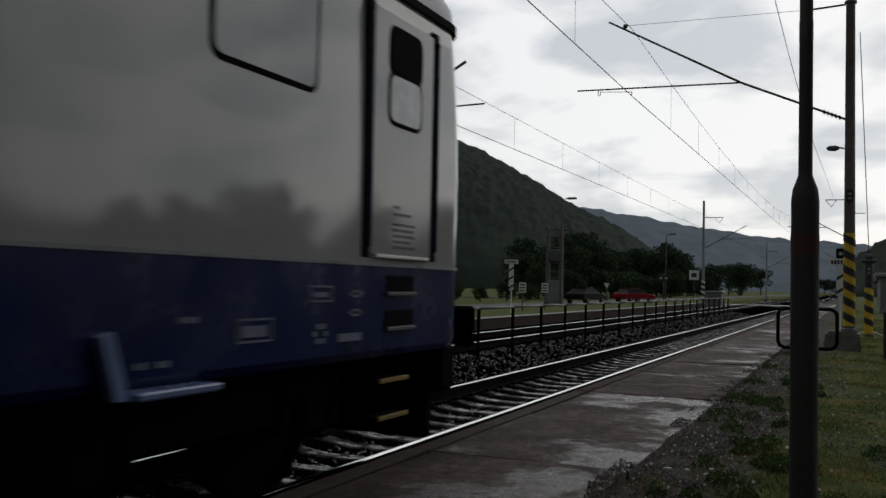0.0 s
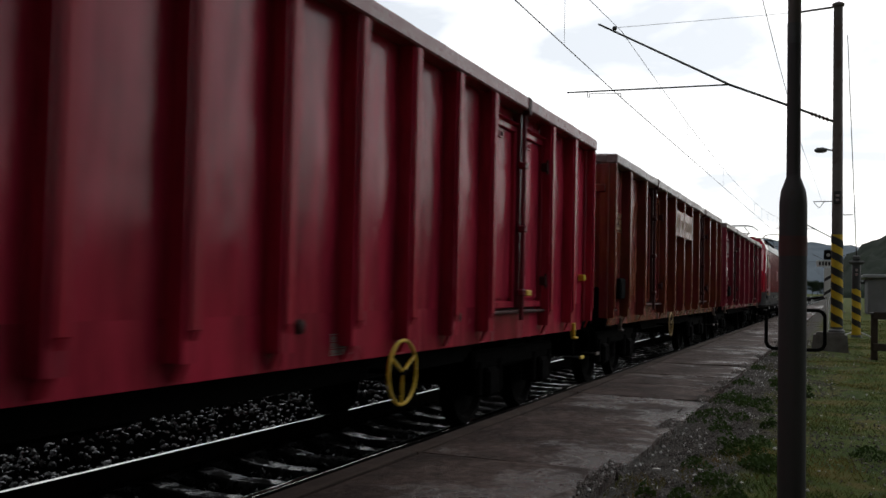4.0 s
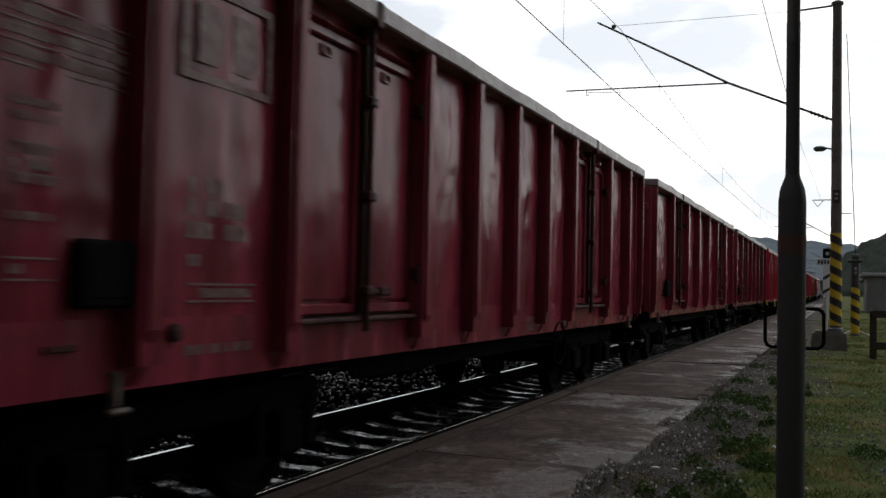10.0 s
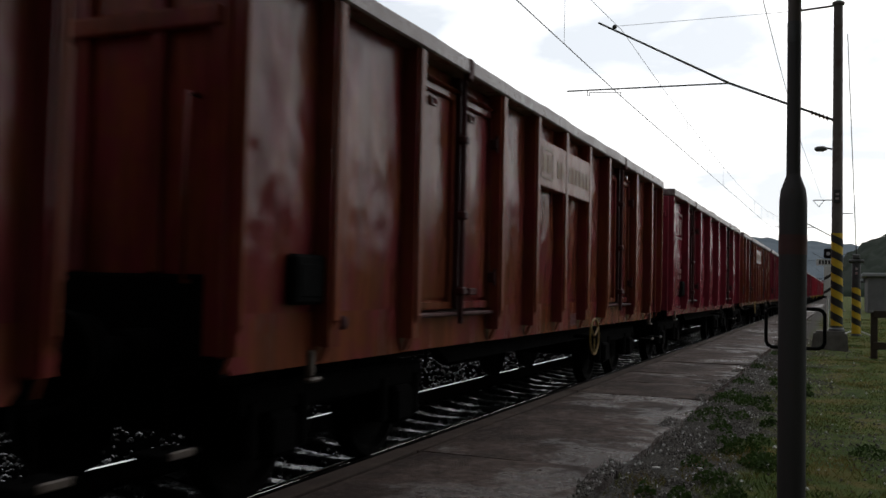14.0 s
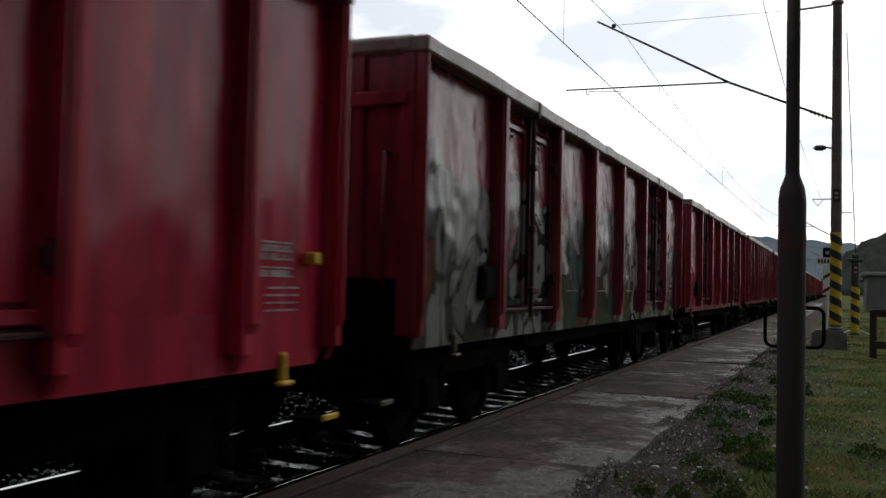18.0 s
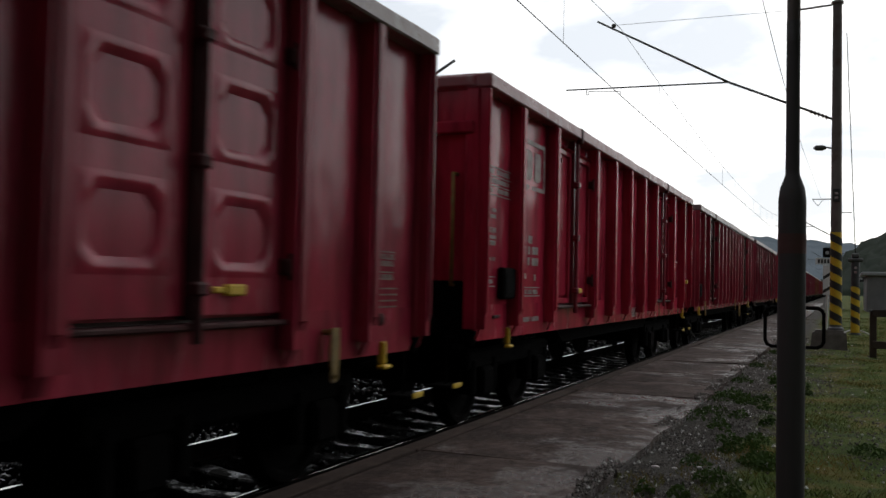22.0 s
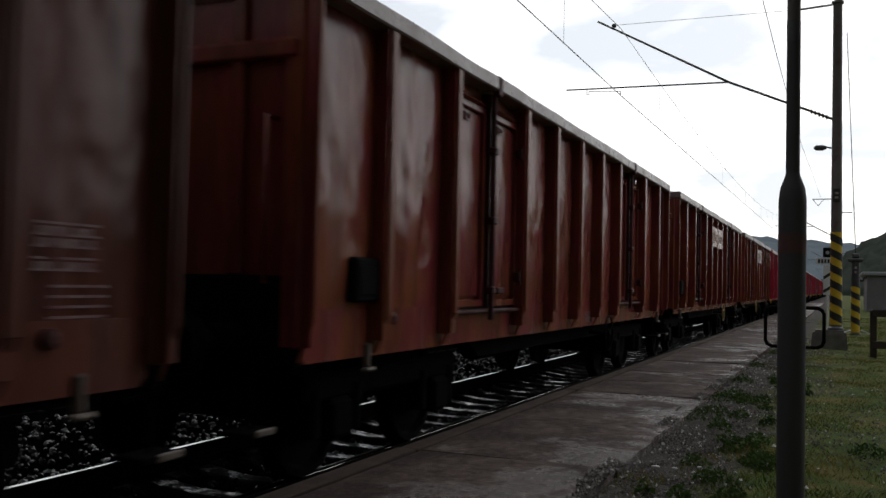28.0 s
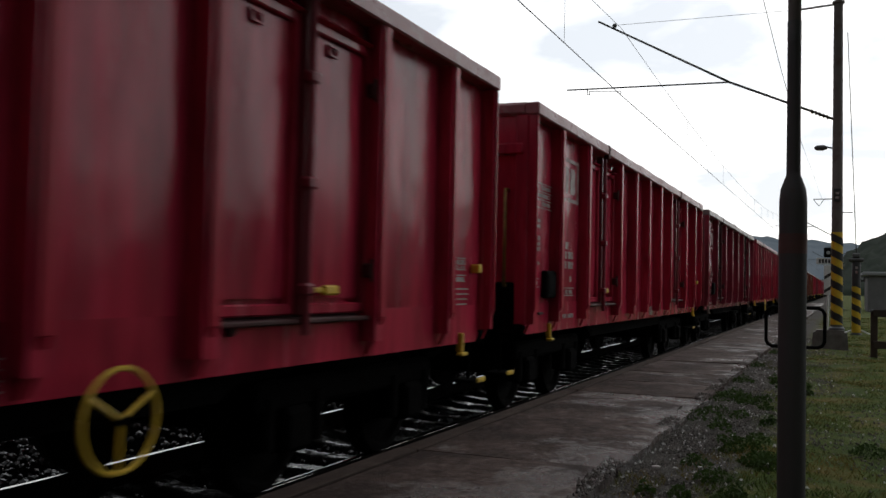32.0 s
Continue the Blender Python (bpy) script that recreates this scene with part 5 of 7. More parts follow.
def ridge(name, label, material, az0, az1, dist, depth, heights, seed, rough, cols=90, rows=14):
    """A hill side: heights are (azimuth to the left of the line, elevation) in degrees of its crest."""
    V, F = [], []
    for i in range(cols + 1):
        az = az0 + (az1 - az0) * i / cols
        for (a, ea), (b, eb) in zip(heights, heights[1:]):
            if a >= az >= b:
                el = ea + (eb - ea) * (a - az) / (a - b)
                break
        else:
            el = heights[0][1] if az > heights[0][0] else heights[-1][1]
        top = (dist + depth) * math.tan(radians(el))
        for j in range(rows + 1):
            f = j / rows
            d = dist + depth * f
            z = top * (f ** 0.8)
            z += rough * min(1.0, 4 * f) * (noise.noise((i * 0.35, j * 0.5, seed)) + 0.6 * noise.noise((i * 1.3, j * 1.7, seed + 5)) + 0.35 * noise.noise((i * 3.1, j * 2.9, seed + 9)))
            a = radians(az)
            V.append((EYE[0] - d * math.sin(a), d * math.cos(a), z - (4 if j == 0 else 0)))
    w = rows + 1
    for i in range(cols):
        for j in range(rows):
            q = i * w + j
            F.append((q, q + 1, q + w + 1, q + w))
    tagged(new(name, raw(name, V, F, material, True)), label, "hill", kind="structure")


ridge("hill_near", "steep dark wooded hillside above the road", M["hill"], 75, 8.5, 330, 520,
      [(75, 8.5), (45, 9.0), (34, 10.0), (23.7, 9.2), (21.6, 8.4), (19.9, 7.5), (18.1, 6.5), (16.4, 5.4), (14.6, 4.5), (12.9, 3.7), (11.2, 2.4), (8.5, 0.3)], 2.0, 3.2, 420, 46)
ridge("hill_far", "long distant wooded ridge, pale with painted haze", M["far_hill"], 30, -60, 2100, 900,
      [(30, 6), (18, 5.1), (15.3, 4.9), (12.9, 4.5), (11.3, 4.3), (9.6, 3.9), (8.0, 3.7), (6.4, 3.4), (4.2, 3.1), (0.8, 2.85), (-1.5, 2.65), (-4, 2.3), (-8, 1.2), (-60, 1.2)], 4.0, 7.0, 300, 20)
ridge("hill_right", "dark wooded slope on the station side", M["hill_dark"], 0.4, -80, 300, 260,
      [(0.4, 1.2), (-0.35, 2.3), (-1.2, 2.85), (-2.4, 3.5), (-3.4, 3.0), (-4.4, 1.2), (-6, 0.5), (-13, 0.6), (-20, 1.6), (-30, 3.0), (-80, 4.6)], 6.0, 2.6, 420, 30)


# ---- the train ----
def swell(y, z, dent, seed):
    """How far a worn side sheet stands out at (y, z), in metres."""
    d = 0.0080 * noise.noise((y * 0.9 + seed, z * 0.8, seed))
    d += 0.0068 * noise.noise((y * 2.5, z * 1.9 + seed, seed)) + 0.0044 * noise.noise((y * 5.1, z * 3.3 + seed, seed))
    d += 0.0016 * max(0.0, 1.0 - 5.0 * abs(noise.noise((y * 3.4, z * 2.6, seed + 8.0))))
    k = 1.0 if dent > 1.1 else 0.7
    d += k * 0.0085 * max(0.0, 0.22 - abs(noise.noise((y * 2.2 + seed, z * 0.9, seed + 3.0)))) / 0.22
    d += k * 0.0038 * max(0.0, 1.0 - 4.5 * abs(noise.noise((y * 4.6 + seed, z * 2.9, seed + 11.0))))
    d -= k * 0.0045 * max(0.0, noise.noise((y * 5.6, z * 4.4 + seed, seed + 17.0)) - 0.32) / 0.3
    d += k * 0.0022 * noise.noise((y * 10.5, z * 6.5 + seed, seed))
    return dent * d


def held(u, v):
    """Sheets are held flat along their edges."""
    return min(1.0, 7 * min(u, 1 - u, v, 1 - v))


def bowed(u, v, dent):
    """The outward bow of a sheet pressed out by many loads."""
    return 0.017 * dent * math.sin(math.pi * min(1, max(0, u))) ** 0.8 * math.sin(math.pi * min(1, max(0, v))) ** 0.8


def panel(y0, y1, z0, z1, x, dent, seed):
    """A side sheet between two posts, bulged and dented, with its back."""
    cell = 0.050 if dent > 1.1 else 0.062
    ny, nz = max(8, int((y1 - y0) / cell)), int((z1 - z0) / cell)
    bm = bmesh.new()
    g = []
    for j in range(nz + 1):
        for i in range(ny + 1):
            u, v = i / ny, j / nz
            y, z = y0 + (y1 - y0) * u, z0 + (z1 - z0) * v
            g.append(bm.verts.new((x + bowed(u, v, dent) + held(u, v) * swell(y, z, dent, seed), y, z)))
    for j in range(nz):
        for i in range(ny):
            a = j * (ny + 1) + i
            bm.faces.new((g[a], g[a + 1], g[a + ny + 2], g[a + ny + 1])).smooth = True
    b = [bm.verts.new((x - 0.02, yy, zz)) for yy, zz in ((y0, z0), (y1, z0), (y1, z1), (y0, z1))]
    bm.faces.new(b[::-1])
    return bm


def wheelset(name, y, r, parent, gauge=0.72, n=26):
    bm = bmesh.new()
    for s in (-1, 1):
        lathe(bm, [(0.12, s * (gauge - 0.02)), (r - 0.10, s * (gauge - 0.005)), (r - 0.06, s * (gauge - 0.03)), (r + 0.028, s * (gauge - 0.03)), (r + 0.024, s * (gauge + 0.0)), (r, s * (gauge + 0.012)), (r - 0.006, s * (gauge + 0.105)), (r - 0.06, s * (gauge + 0.105)), (r - 0.09, s * (gauge + 0.05)), (0.12, s * (gauge + 0.07))], n, "X", (0, y, r))
    rod(bm, (-gauge, y, r), (gauge, y, r), 0.08, n=10)
    return part(name, bm, M["wheel"], parent)


def bogie(yc, parent, axles, r, frame_x=1.0, fz=(0.50, 0.78)):
    b = new("bogie")
    b.parent = parent
    bm = bmesh.new()
    y0, y1 = yc + axles[0] - 0.45, yc + axles[-1] + 0.45
    for s in (-1, 1):
        a, c = sorted((s * (frame_x - 0.06), s * (frame_x + 0.06)))
        bbox(bm, a, c, y0, y1, fz[0] + 0.08, fz[1], 0.03)
        for ax in axles:
            bbox(bm, a - 0.04, c + 0.06, yc + ax - 0.17, yc + ax + 0.17, r - 0.16, r + 0.14, 0.04)
            for d in (-0.3, 0.3):
                rod(bm, (s * frame_x, yc + ax + d, r - 0.12), (s * frame_x, yc + ax + d, r + 0.22), 0.09, n=10)
    bbox(bm, -frame_x, frame_x, yc - 0.25, yc + 0.25, fz[0] + 0.05, fz[1] + 0.08, 0.04)
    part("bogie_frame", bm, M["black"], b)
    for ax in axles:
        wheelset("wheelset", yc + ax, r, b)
    return b


def end_gear(parent, y, s, z=1.05):
    """Buffers and coupling on one end; s is the way outwards."""
    for x in (-0.875, 0.875):
        bm = bmesh.new()
        lathe(bm, [(0.11, 0.0), (0.11, s * 0.28), (0.075, s * 0.28), (0.075, s * 0.55), (0.21, s * 0.56), (0.22, s * 0.60), (0.10, s * 0.62)] if s > 0 else
              [(0.10, -0.62), (0.22, -0.60), (0.21, -0.56), (0.075, -0.55), (0.075, -0.28), (0.11, -0.28), (0.11, 0.0)], 16, "Y", (x, y, z))
        part("buffer", bm, M["black"], parent)
    bm = bmesh.new()
    bbox(bm, -0.06, 0.06, *sorted((y, y + s * 0.42)), z - 0.07, z + 0.03, 0.02)
    part("draw_hook", bm, M["black"], parent)
    bm = bmesh.new()
    tube(bm, [(-0.45, y, z - 0.1), (-0.45, y + s * 0.2, z - 0.35), (-0.40, y + s * 0.45, z - 0.38)], 0.025)
    part("brake_hose", bm, M["black"], parent)


def pocket(bm, y0, y1, z0, z1, x, w, deep):
    """A rounded pocket pressed into a door leaf."""
    def loop(d, k):
        a0, a1, b0, b1 = y0 + d, y1 - d, z0 + d, z1 - d
        return [(a0 + k, b0), (a1 - k, b0), (a1, b0 + k), (a1, b1 - k), (a1 - k, b1), (a0 + k, b1), (a0, b1 - k), (a0, b0 + k)]
    rings = [[bm.verts.new((x + e, p, q)) for p, q in loop(d, k)] for d, k, e in ((0.0, 0.003, 0.0), (0.02, 0.075, 0.012), (w * 0.6, 0.085, 0.004), (w, 0.08, -deep))]
    for a, b in zip(rings, rings[1:]):
        for i in range(8):
            bm.faces.new((a[i], a[(i + 1) % 8], b[(i + 1) % 8], b[i])).smooth = True
    bm.faces.new(rings[-1])


def emblem_frame(bm, x, y, z, w, h, s, t=0.05):
    """A thin raised rectangular frame."""
    loops = []
    for d in (0.0, t):
        for e in (0.0, 0.004 * s):
            loops.append([bm.verts.new((x + e, a, b)) for a, b in ((y + d, z + d), (y + w - d, z + d), (y + w - d, z + h - d), (y + d, z + h - d))])
    for i in range(4):
        j = (i + 1) % 4
        for a, b in ((0, 1), (1, 3), (3, 2), (2, 0)):
            bm.faces.new((loops[a][i], loops[a][j], loops[b][j], loops[b][i]))
    return bm


def prism(bm, pts, x0, x1):
    """A plate of the given (y, z) outline between two x."""
    a = [bm.verts.new((x1, y, z)) for y, z in pts]
    b = [bm.verts.new((x0, y, z)) for y, z in pts]
    bm.faces.new(a)
    bm.faces.new(b[::-1])
    for i in range(len(pts)):
        j = (i + 1) % len(pts)
        bm.faces.new((a[i], b[i], b[j], a[j]))


def glyphs(bm, x, y, z, length, h, rng, gaps=0.15):
    """A row of bars in place of writing, with a gap here and there."""
    q, w = y, h * 0.66
    while q + w < y + length:
        if rng.random() > gaps:
            xx = x(q, z)
            box(bm, xx, xx + 0.003, q, q + w, z, z + h)
        q += w * 1.28


def side_marks(side, kind, posts, half, x, ink):
    """Stencilled data on a wagon's side: stacks of rules and rows of bars, a framed emblem and number rows."""
    rng = random.Random(int(abs(posts[1]) * 100) + len(kind))

    def mark(name, rows, label=""):
        bm = bmesh.new()
        for y, z, ln, h, solid in rows:
            if solid:
                n = max(1, int(ln / 0.2))
                for i in range(n):
                    xx = x(y + ln * (i + 0.5) / n, z)
                    box(bm, xx, xx + 0.003, y + ln * i / n, y + ln * (i + 1) / n, z, z + h)
            else:
                glyphs(bm, x, y, z, ln, h, rng)
        return tagged(part(name, bm, M[ink], side, label), kind="stuff")
    r0 = posts[0]
    if kind in ("full", "full_b", "old", "end_only"):
        lines = [(r0 + 0.22, z, 0.76, 0.010, True) for z in (2.56, 2.47, 2.38, 2.29)] + [(r0 + 0.24, z, 0.70, 0.045, False) for z in (2.50, 2.41, 2.32)]
        mark("data_table", lines, "ruled table of worn white stencilling")
        stack = []
        for z in (2.13, 2.07, 1.93, 1.87, 1.81, 1.66):
            stack.append((r0 + 0.30, z, 0.24, 0.035, False))
        for z in (1.97, 1.845, 1.50, 1.41):
            stack.append((r0 + 0.29, z, 0.27, 0.009, True))
        stack.append((r0 + 0.32, 1.44, 0.18, 0.04, False))
        mark("data_stack", stack)
        slot = bmesh.new()
        bbox(slot, 1.312, 1.33, r0 + 0.52, r0 + 0.70, 1.105, 1.135, 0.004)
        part("step_slot", slot, M["barpaint"], side)
    if kind in ("full", "full_b", "old"):
        wide = posts[1] - posts[0] > 1.5
        y0 = r0 + 1.08 if wide else posts[1] + 0.27
        w = 0.66 if wide else 0.80
        xx = x(y0 + 0.4, 2.75)
        bm = bmesh.new()
        em = part("emblem", emblem_frame(bm, xx, y0, 2.46, w, 0.53, 1, 0.045), M[ink], side, "faded framed emblem")
        for a, b in ((0.16, 0.42), (0.54, 0.82)):
            bm = bmesh.new()
            c = 0.05
            ya, yb = y0 + w * a, y0 + w * b
            prism(bm, [(ya, 2.56), (yb - c, 2.56), (yb, 2.56 + c), (yb, 2.88 - c), (yb - c, 2.88), (ya, 2.88)], xx, xx + 0.004)
            part("emblem_block", bm, M[ink], em)
        y0 += 0.10
        mark("number_row", [(y0, 1.88, 0.12, 0.085, False), (y0 + 0.15, 1.88, 0.14, 0.085, False)])
        mark("number_row", [(y0, 1.765, 0.12, 0.085, False), (y0 + 0.15, 1.765, 0.36, 0.085, False)])
        mark("number_row", [(y0, 1.645, 0.26, 0.085, False), (y0 + 0.30, 1.645, 0.26, 0.085, False)])
        mark("type_code", [(y0 + 0.02, 1.50, 0.14, 0.06, False)] + ([(y0 + 0.40, 1.48, 0.15, 0.07, False)] if kind == "full_b" else []))
        mark("load_strip", [(y0 + 0.02, 1.40, 0.60, 0.012, True), (y0 + 0.02, 1.31, 0.60, 0.012, True), (y0 + 0.08, 1.335, 0.50, 0.05, False)])
        mark("serial_line", [(y0 + 0.02, 1.04, 0.62, 0.05, False)])
    if kind == "full_b":
        mark("front_table", [(4.55, 1.955, 0.66, 0.02, True), (4.75, 1.87, 0.22, 0.04, False)] + [(4.70, z, 0.32, 0.012, k) for z, k in ((1.75, False), (1.70, False), (1.66, True), (1.60, True))])
        mark("front_plate", [(half - 0.54, z, 0.34, 0.018, z != 1.06) for z in (1.18, 1.14, 1.10, 1.06, 1.02, 0.98)])
    else:
        mark("front_table", [(half - 0.80, z, 0.37, 0.011, True) for z in (1.65, 1.60, 1.55, 1.50, 1.45)] + [(half - 0.78, z, 0.33, 0.03, False) for z in (1.61, 1.56, 1.46)])
        mark("front_plate", [(half - 0.70, z, 0.34, 0.012, True) for z in (1.38, 1.335, 1.29, 1.245)])
    mark("data_panel", [(0.70, z, 0.30, 0.009, True) for z in (0.955, 1.0, 1.045, 1.09)] + [(0.71, z, 0.27, 0.026, False) for z in (0.968, 1.013, 1.058)], "small white stencilled data panel")


def door_pair(side, a, b, p, paint, dent, embossed, fit, seed):
    """Double doors between the posts at a and b, with their bars, hinges and sill."""
    X, XP, ZS, ZT = 1.45, 1.305, 1.24, 3.24
    m = (a + b) / 2
    for q, (c, d) in enumerate(((a + 0.04, m - 0.035), (m + 0.035, b - 0.04))):
        if embossed:
            bm = bmesh.new()
            hh = (ZT - 0.06 - ZS) / 3.25
            zs = [ZS + 0.2 + i * (hh + 0.02) for i in range(3)]
            for e0, e1 in ((c, c + 0.13), (d - 0.13, d)):
                box(bm, XP - 0.03, XP + 0.03, e0, e1, ZS, ZT - 0.06)
            for e0, e1 in zip([ZS] + [z + hh - 0.12 for z in zs], zs + [ZT - 0.06]):
                box(bm, XP - 0.03, XP + 0.0299, c + 0.13, d - 0.13, e0, e1)
            for z in zs:
                pocket(bm, c + 0.13, d - 0.13, z, z + hh - 0.12, XP + 0.03, 0.085, 0.022)
        else:
            bm = panel(c + 0.05, d - 0.05, ZS + 0.08, ZT - 0.24, XP - 0.005, dent * 0.8, seed + q)
            for e in (c, d - 0.06):
                bbox(bm, XP - 0.02, XP + 0.035, e, e + 0.06, ZS - 0.02, ZT - 0.17, 0.01)
            for e in (ZS - 0.02, ZT - 0.23):
                bbox(bm, XP - 0.02, XP + 0.03, c, d, e, e + 0.07, 0.01)
            # sloping rain hood over the leaf
            v = [bm.verts.new(k) for k in ((XP, c, ZT - 0.10), (XP, d, ZT - 0.10), (XP + 0.075, d, ZT - 0.155), (XP + 0.075, c, ZT - 0.155), (XP, c, ZT - 0.17), (XP, d, ZT - 0.17))]
            for f in ((0, 3, 2, 1), (3, 4, 5, 2), (0, 4, 3), (1, 2, 5)):
                bm.faces.new([v[i] for i in f])
            # small ring catch
            yc = c + 0.38 if q == 0 else c + 0.30
            for e0, e1, f0, f1 in ((0, 0.11, 0, 0.012), (0, 0.11, 0.06, 0.072), (0, 0.012, 0, 0.072), (0.098, 0.11, 0, 0.072)):
                box(bm, XP, XP + 0.022, yc + e0, yc + e1, 2.90 + f0, 2.90 + f1)
        leaf = part("door_leaf", bm, p, side)
        if q == 1:
            bm = bmesh.new()
            bbox(bm, XP + 0.02, XP + 0.062, m + 0.30, m + 0.48, ZS + 0.10, ZS + 0.165, 0.012)
            bbox(bm, XP + 0.02, XP + 0.045, m + 0.20, m + 0.31, ZS + 0.115, ZS + 0.15, 0.008)
            part("door_handle", bm, M["yellow"] if fit == "yellow" else M["barpaint"], leaf)
        yh = a + 0.055 if q == 0 else b - 0.115
        for z in (1.46, 2.72):
            bm = bmesh.new()
            bbox(bm, XP + 0.02, X - 0.045, yh, yh + 0.06, z, z + 0.10, 0.012)
            rod(bm, (X - 0.055, yh + 0.03, z - 0.03), (X - 0.055, yh + 0.03, z + 0.13), 0.016, n=6)
            part("hinge", bm, M["barpaint"], leaf, "dark hinge")
    bm = bmesh.new()
    box(bm, XP - 0.05, XP - 0.03, a, b, ZS - 0.02, ZT + 0.01)
    part("door_backing", bm, p, side)
    bm = bmesh.new()
    bbox(bm, XP - 0.02, X - 0.075, m - 0.028, m + 0.028, ZS - 0.02, ZT - 0.02, 0.008)
    rod(bm, (X - 0.045, m, ZS - 0.14), (X - 0.045, m, ZT - 0.02), 0.026, n=8)
    for z in (ZS + 0.1, ZS + 0.75, ZS + 1.4):
        bbox(bm, X - 0.09, X - 0.008, m - 0.05, m + 0.05, z, z + 0.075, 0.015)
    # shade of the gap between the leaves is put into the bar's colour
    part("locking_bar", bm, M["maroon_post"] if paint == "red" else M["barpaint"], side, "dark vertical locking bar")
    bm = bmesh.new()
    bbox(bm, 1.40, 1.470, m - 0.05, m + 0.05, ZT - 0.05, ZT + 0.138, 0.012)
    part("top_catch", bm, M["barpaint"], side)
    # shadow line below the doors, painted as the sill's dark colour
    bm = bmesh.new()
    bbox(bm, XP - 0.06, X - 0.06, a + 0.05, b - 0.05, ZS - 0.075, ZS - 0.04, 0.010)
    part("door_sill", bm, M["barpaint"], side, "dark door sill")
    bm = bmesh.new()
    prism(bm, [(a - 0.03, 0.907), (b + 0.03, 0.907), (b + 0.03, ZS - 0.072), (a - 0.03, ZS - 0.072)], 1.236, 1.3085)
    part("door_apron", bm, p, side)


def wagon(paint, label, posts, doors, half, dent=1.0, fit="yellow", board=False, embossed=False, marks="full", ink="white", seed=1.0, bright_rail=True, wheel=1.55, wheel_r=0.235):
    """An open bogie wagon. posts: their places along the side; doors: pairs of posts that hold double doors."""
    w = thing("open_wagon", label, "freight wagon", "wagons of the train")
    p = M[paint]
    edge = M["maroon_post" if paint == "graffiti" else paint + "_post"]
    X, XP = 1.45, 1.305
    Z0, ZS, ZT = 0.905, 1.24, 3.24
    side = new("side_wall")
    side.parent = w
    # recessed bar, shade under the side put into its black
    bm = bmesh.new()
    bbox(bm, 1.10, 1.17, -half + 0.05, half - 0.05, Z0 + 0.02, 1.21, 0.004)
    part("sole_bar", bm, M["black"], side, "near-black recessed sole bar")
    # added sills; the far one hangs lower to keep sky off the near rail
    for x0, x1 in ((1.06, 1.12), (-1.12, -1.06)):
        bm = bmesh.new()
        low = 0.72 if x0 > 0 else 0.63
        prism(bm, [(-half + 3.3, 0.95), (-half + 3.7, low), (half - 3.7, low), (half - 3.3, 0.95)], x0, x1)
        part("deep_sill", bm, M["black"], side, "near-black bellied sill between the bogies")
    # skirt plates between the doors, their outer corners cut
    cuts = [-half] + [q for d in doors for q in d] + [half]
    for a, b in zip(cuts[::2], cuts[1::2]):
        bm = bmesh.new()
        ca, cb = (0.13 if a == -half else 0.03), (0.13 if b == half else 0.03)
        prism(bm, [(a + ca, Z0), (b - cb, Z0), (b, Z0 + cb), (b, ZS), (a, ZS), (a, Z0 + ca)], 1.24, 1.311)
        part("skirt_plate", bm, p, side)
    bm = bmesh.new()
    bbox(bm, 1.20, 1.462, -half - 0.02, half + 0.02, ZT, ZT + 0.135, 0.014)
    bmesh.ops.subdivide_edges(bm, edges=[e for e in bm.edges if abs(e.verts[0].co.y - e.verts[1].co.y) > half], cuts=36, use_grid_fill=True)
    for v in bm.verts:  # knocked by grabs and shovels
        q = noise.noise((v.co.y * 0.9 + seed, seed, 0.0)) + 0.7 * noise.noise((v.co.y * 3.0, seed, 5.0))
        v.co.x += 0.008 * min(dent, 1.6) * q
        v.co.z += 0.010 * min(dent, 1.6) * q * (1 if v.co.z > ZT + 0.06 else 0.3)
    part("top_rail", bm, M["toprail" if bright_rail else "redrail"], side, "scuffed pale top rail")
    for k, (a, b) in enumerate(zip(posts, posts[1:])):
        if (a, b) in doors:
            door_pair(side, a, b, p, "maroon" if paint == "graffiti" else paint, dent, embossed, fit, seed + 3.3 * k)
        else:
            part("side_panel", panel(a, b, ZS - 0.01, ZT + 0.01, XP, dent, seed + 7.7 * k), p, side)
    for k, y in enumerate(posts):
        hw = 0.045 if 0 < k < len(posts) - 1 else 0.035
        a, b = max(-half, y - hw), min(half, y + hw)
        bm = bmesh.new()
        box(bm, XP - 0.01, X - 0.022, a - 0.03 if a > -half else a, b + 0.03 if b < half else b, ZS - 0.22, ZT)
        post = part("post", bm, M["maroon"] if paint == "graffiti" else p, side)
        bm = bmesh.new()
        bbox(bm, X - 0.024, X, a, b, ZS - 0.06, ZT + 0.0, 0.008)
        v = [bm.verts.new(c) for c in ((X - 0.022, a + 0.005, ZS - 0.06), (X - 0.002, a + 0.005, ZS - 0.06), (X - 0.002, b - 0.005, ZS - 0.06), (X - 0.022, b - 0.005, ZS - 0.06), (1.325, a + 0.01, Z0 + 0.02), (1.345, a + 0.01, Z0 + 0.02), (1.345, b - 0.01, Z0 + 0.02), (1.325, b - 0.01, Z0 + 0.02))]
        for f in ((0, 1, 5, 4), (1, 2, 6, 5), (2, 3, 7, 6), (3, 0, 4, 7), (4, 5, 6, 7), (3, 2, 1, 0)):
            bm.faces.new([v[i] for i in f])
        part("flange", bm, edge, post, "scuffed post edge")
    # tow hooks and fittings along the lower edge
    hook = M["yellow"] if fit == "yellow" else M["dullfit"]
    for y in ((-half + 0.8, half - 0.60) if embossed else (-half + 0.94, half - 0.52)):
        bm = bmesh.new()
        bbox(bm, 1.29, 1.350, y - 0.024, y + 0.024, 0.83, 1.0, 0.012)
        bbox(bm, 1.31, 1.375, y - 0.065, y + 0.065, 0.80, 0.832, 0.012)
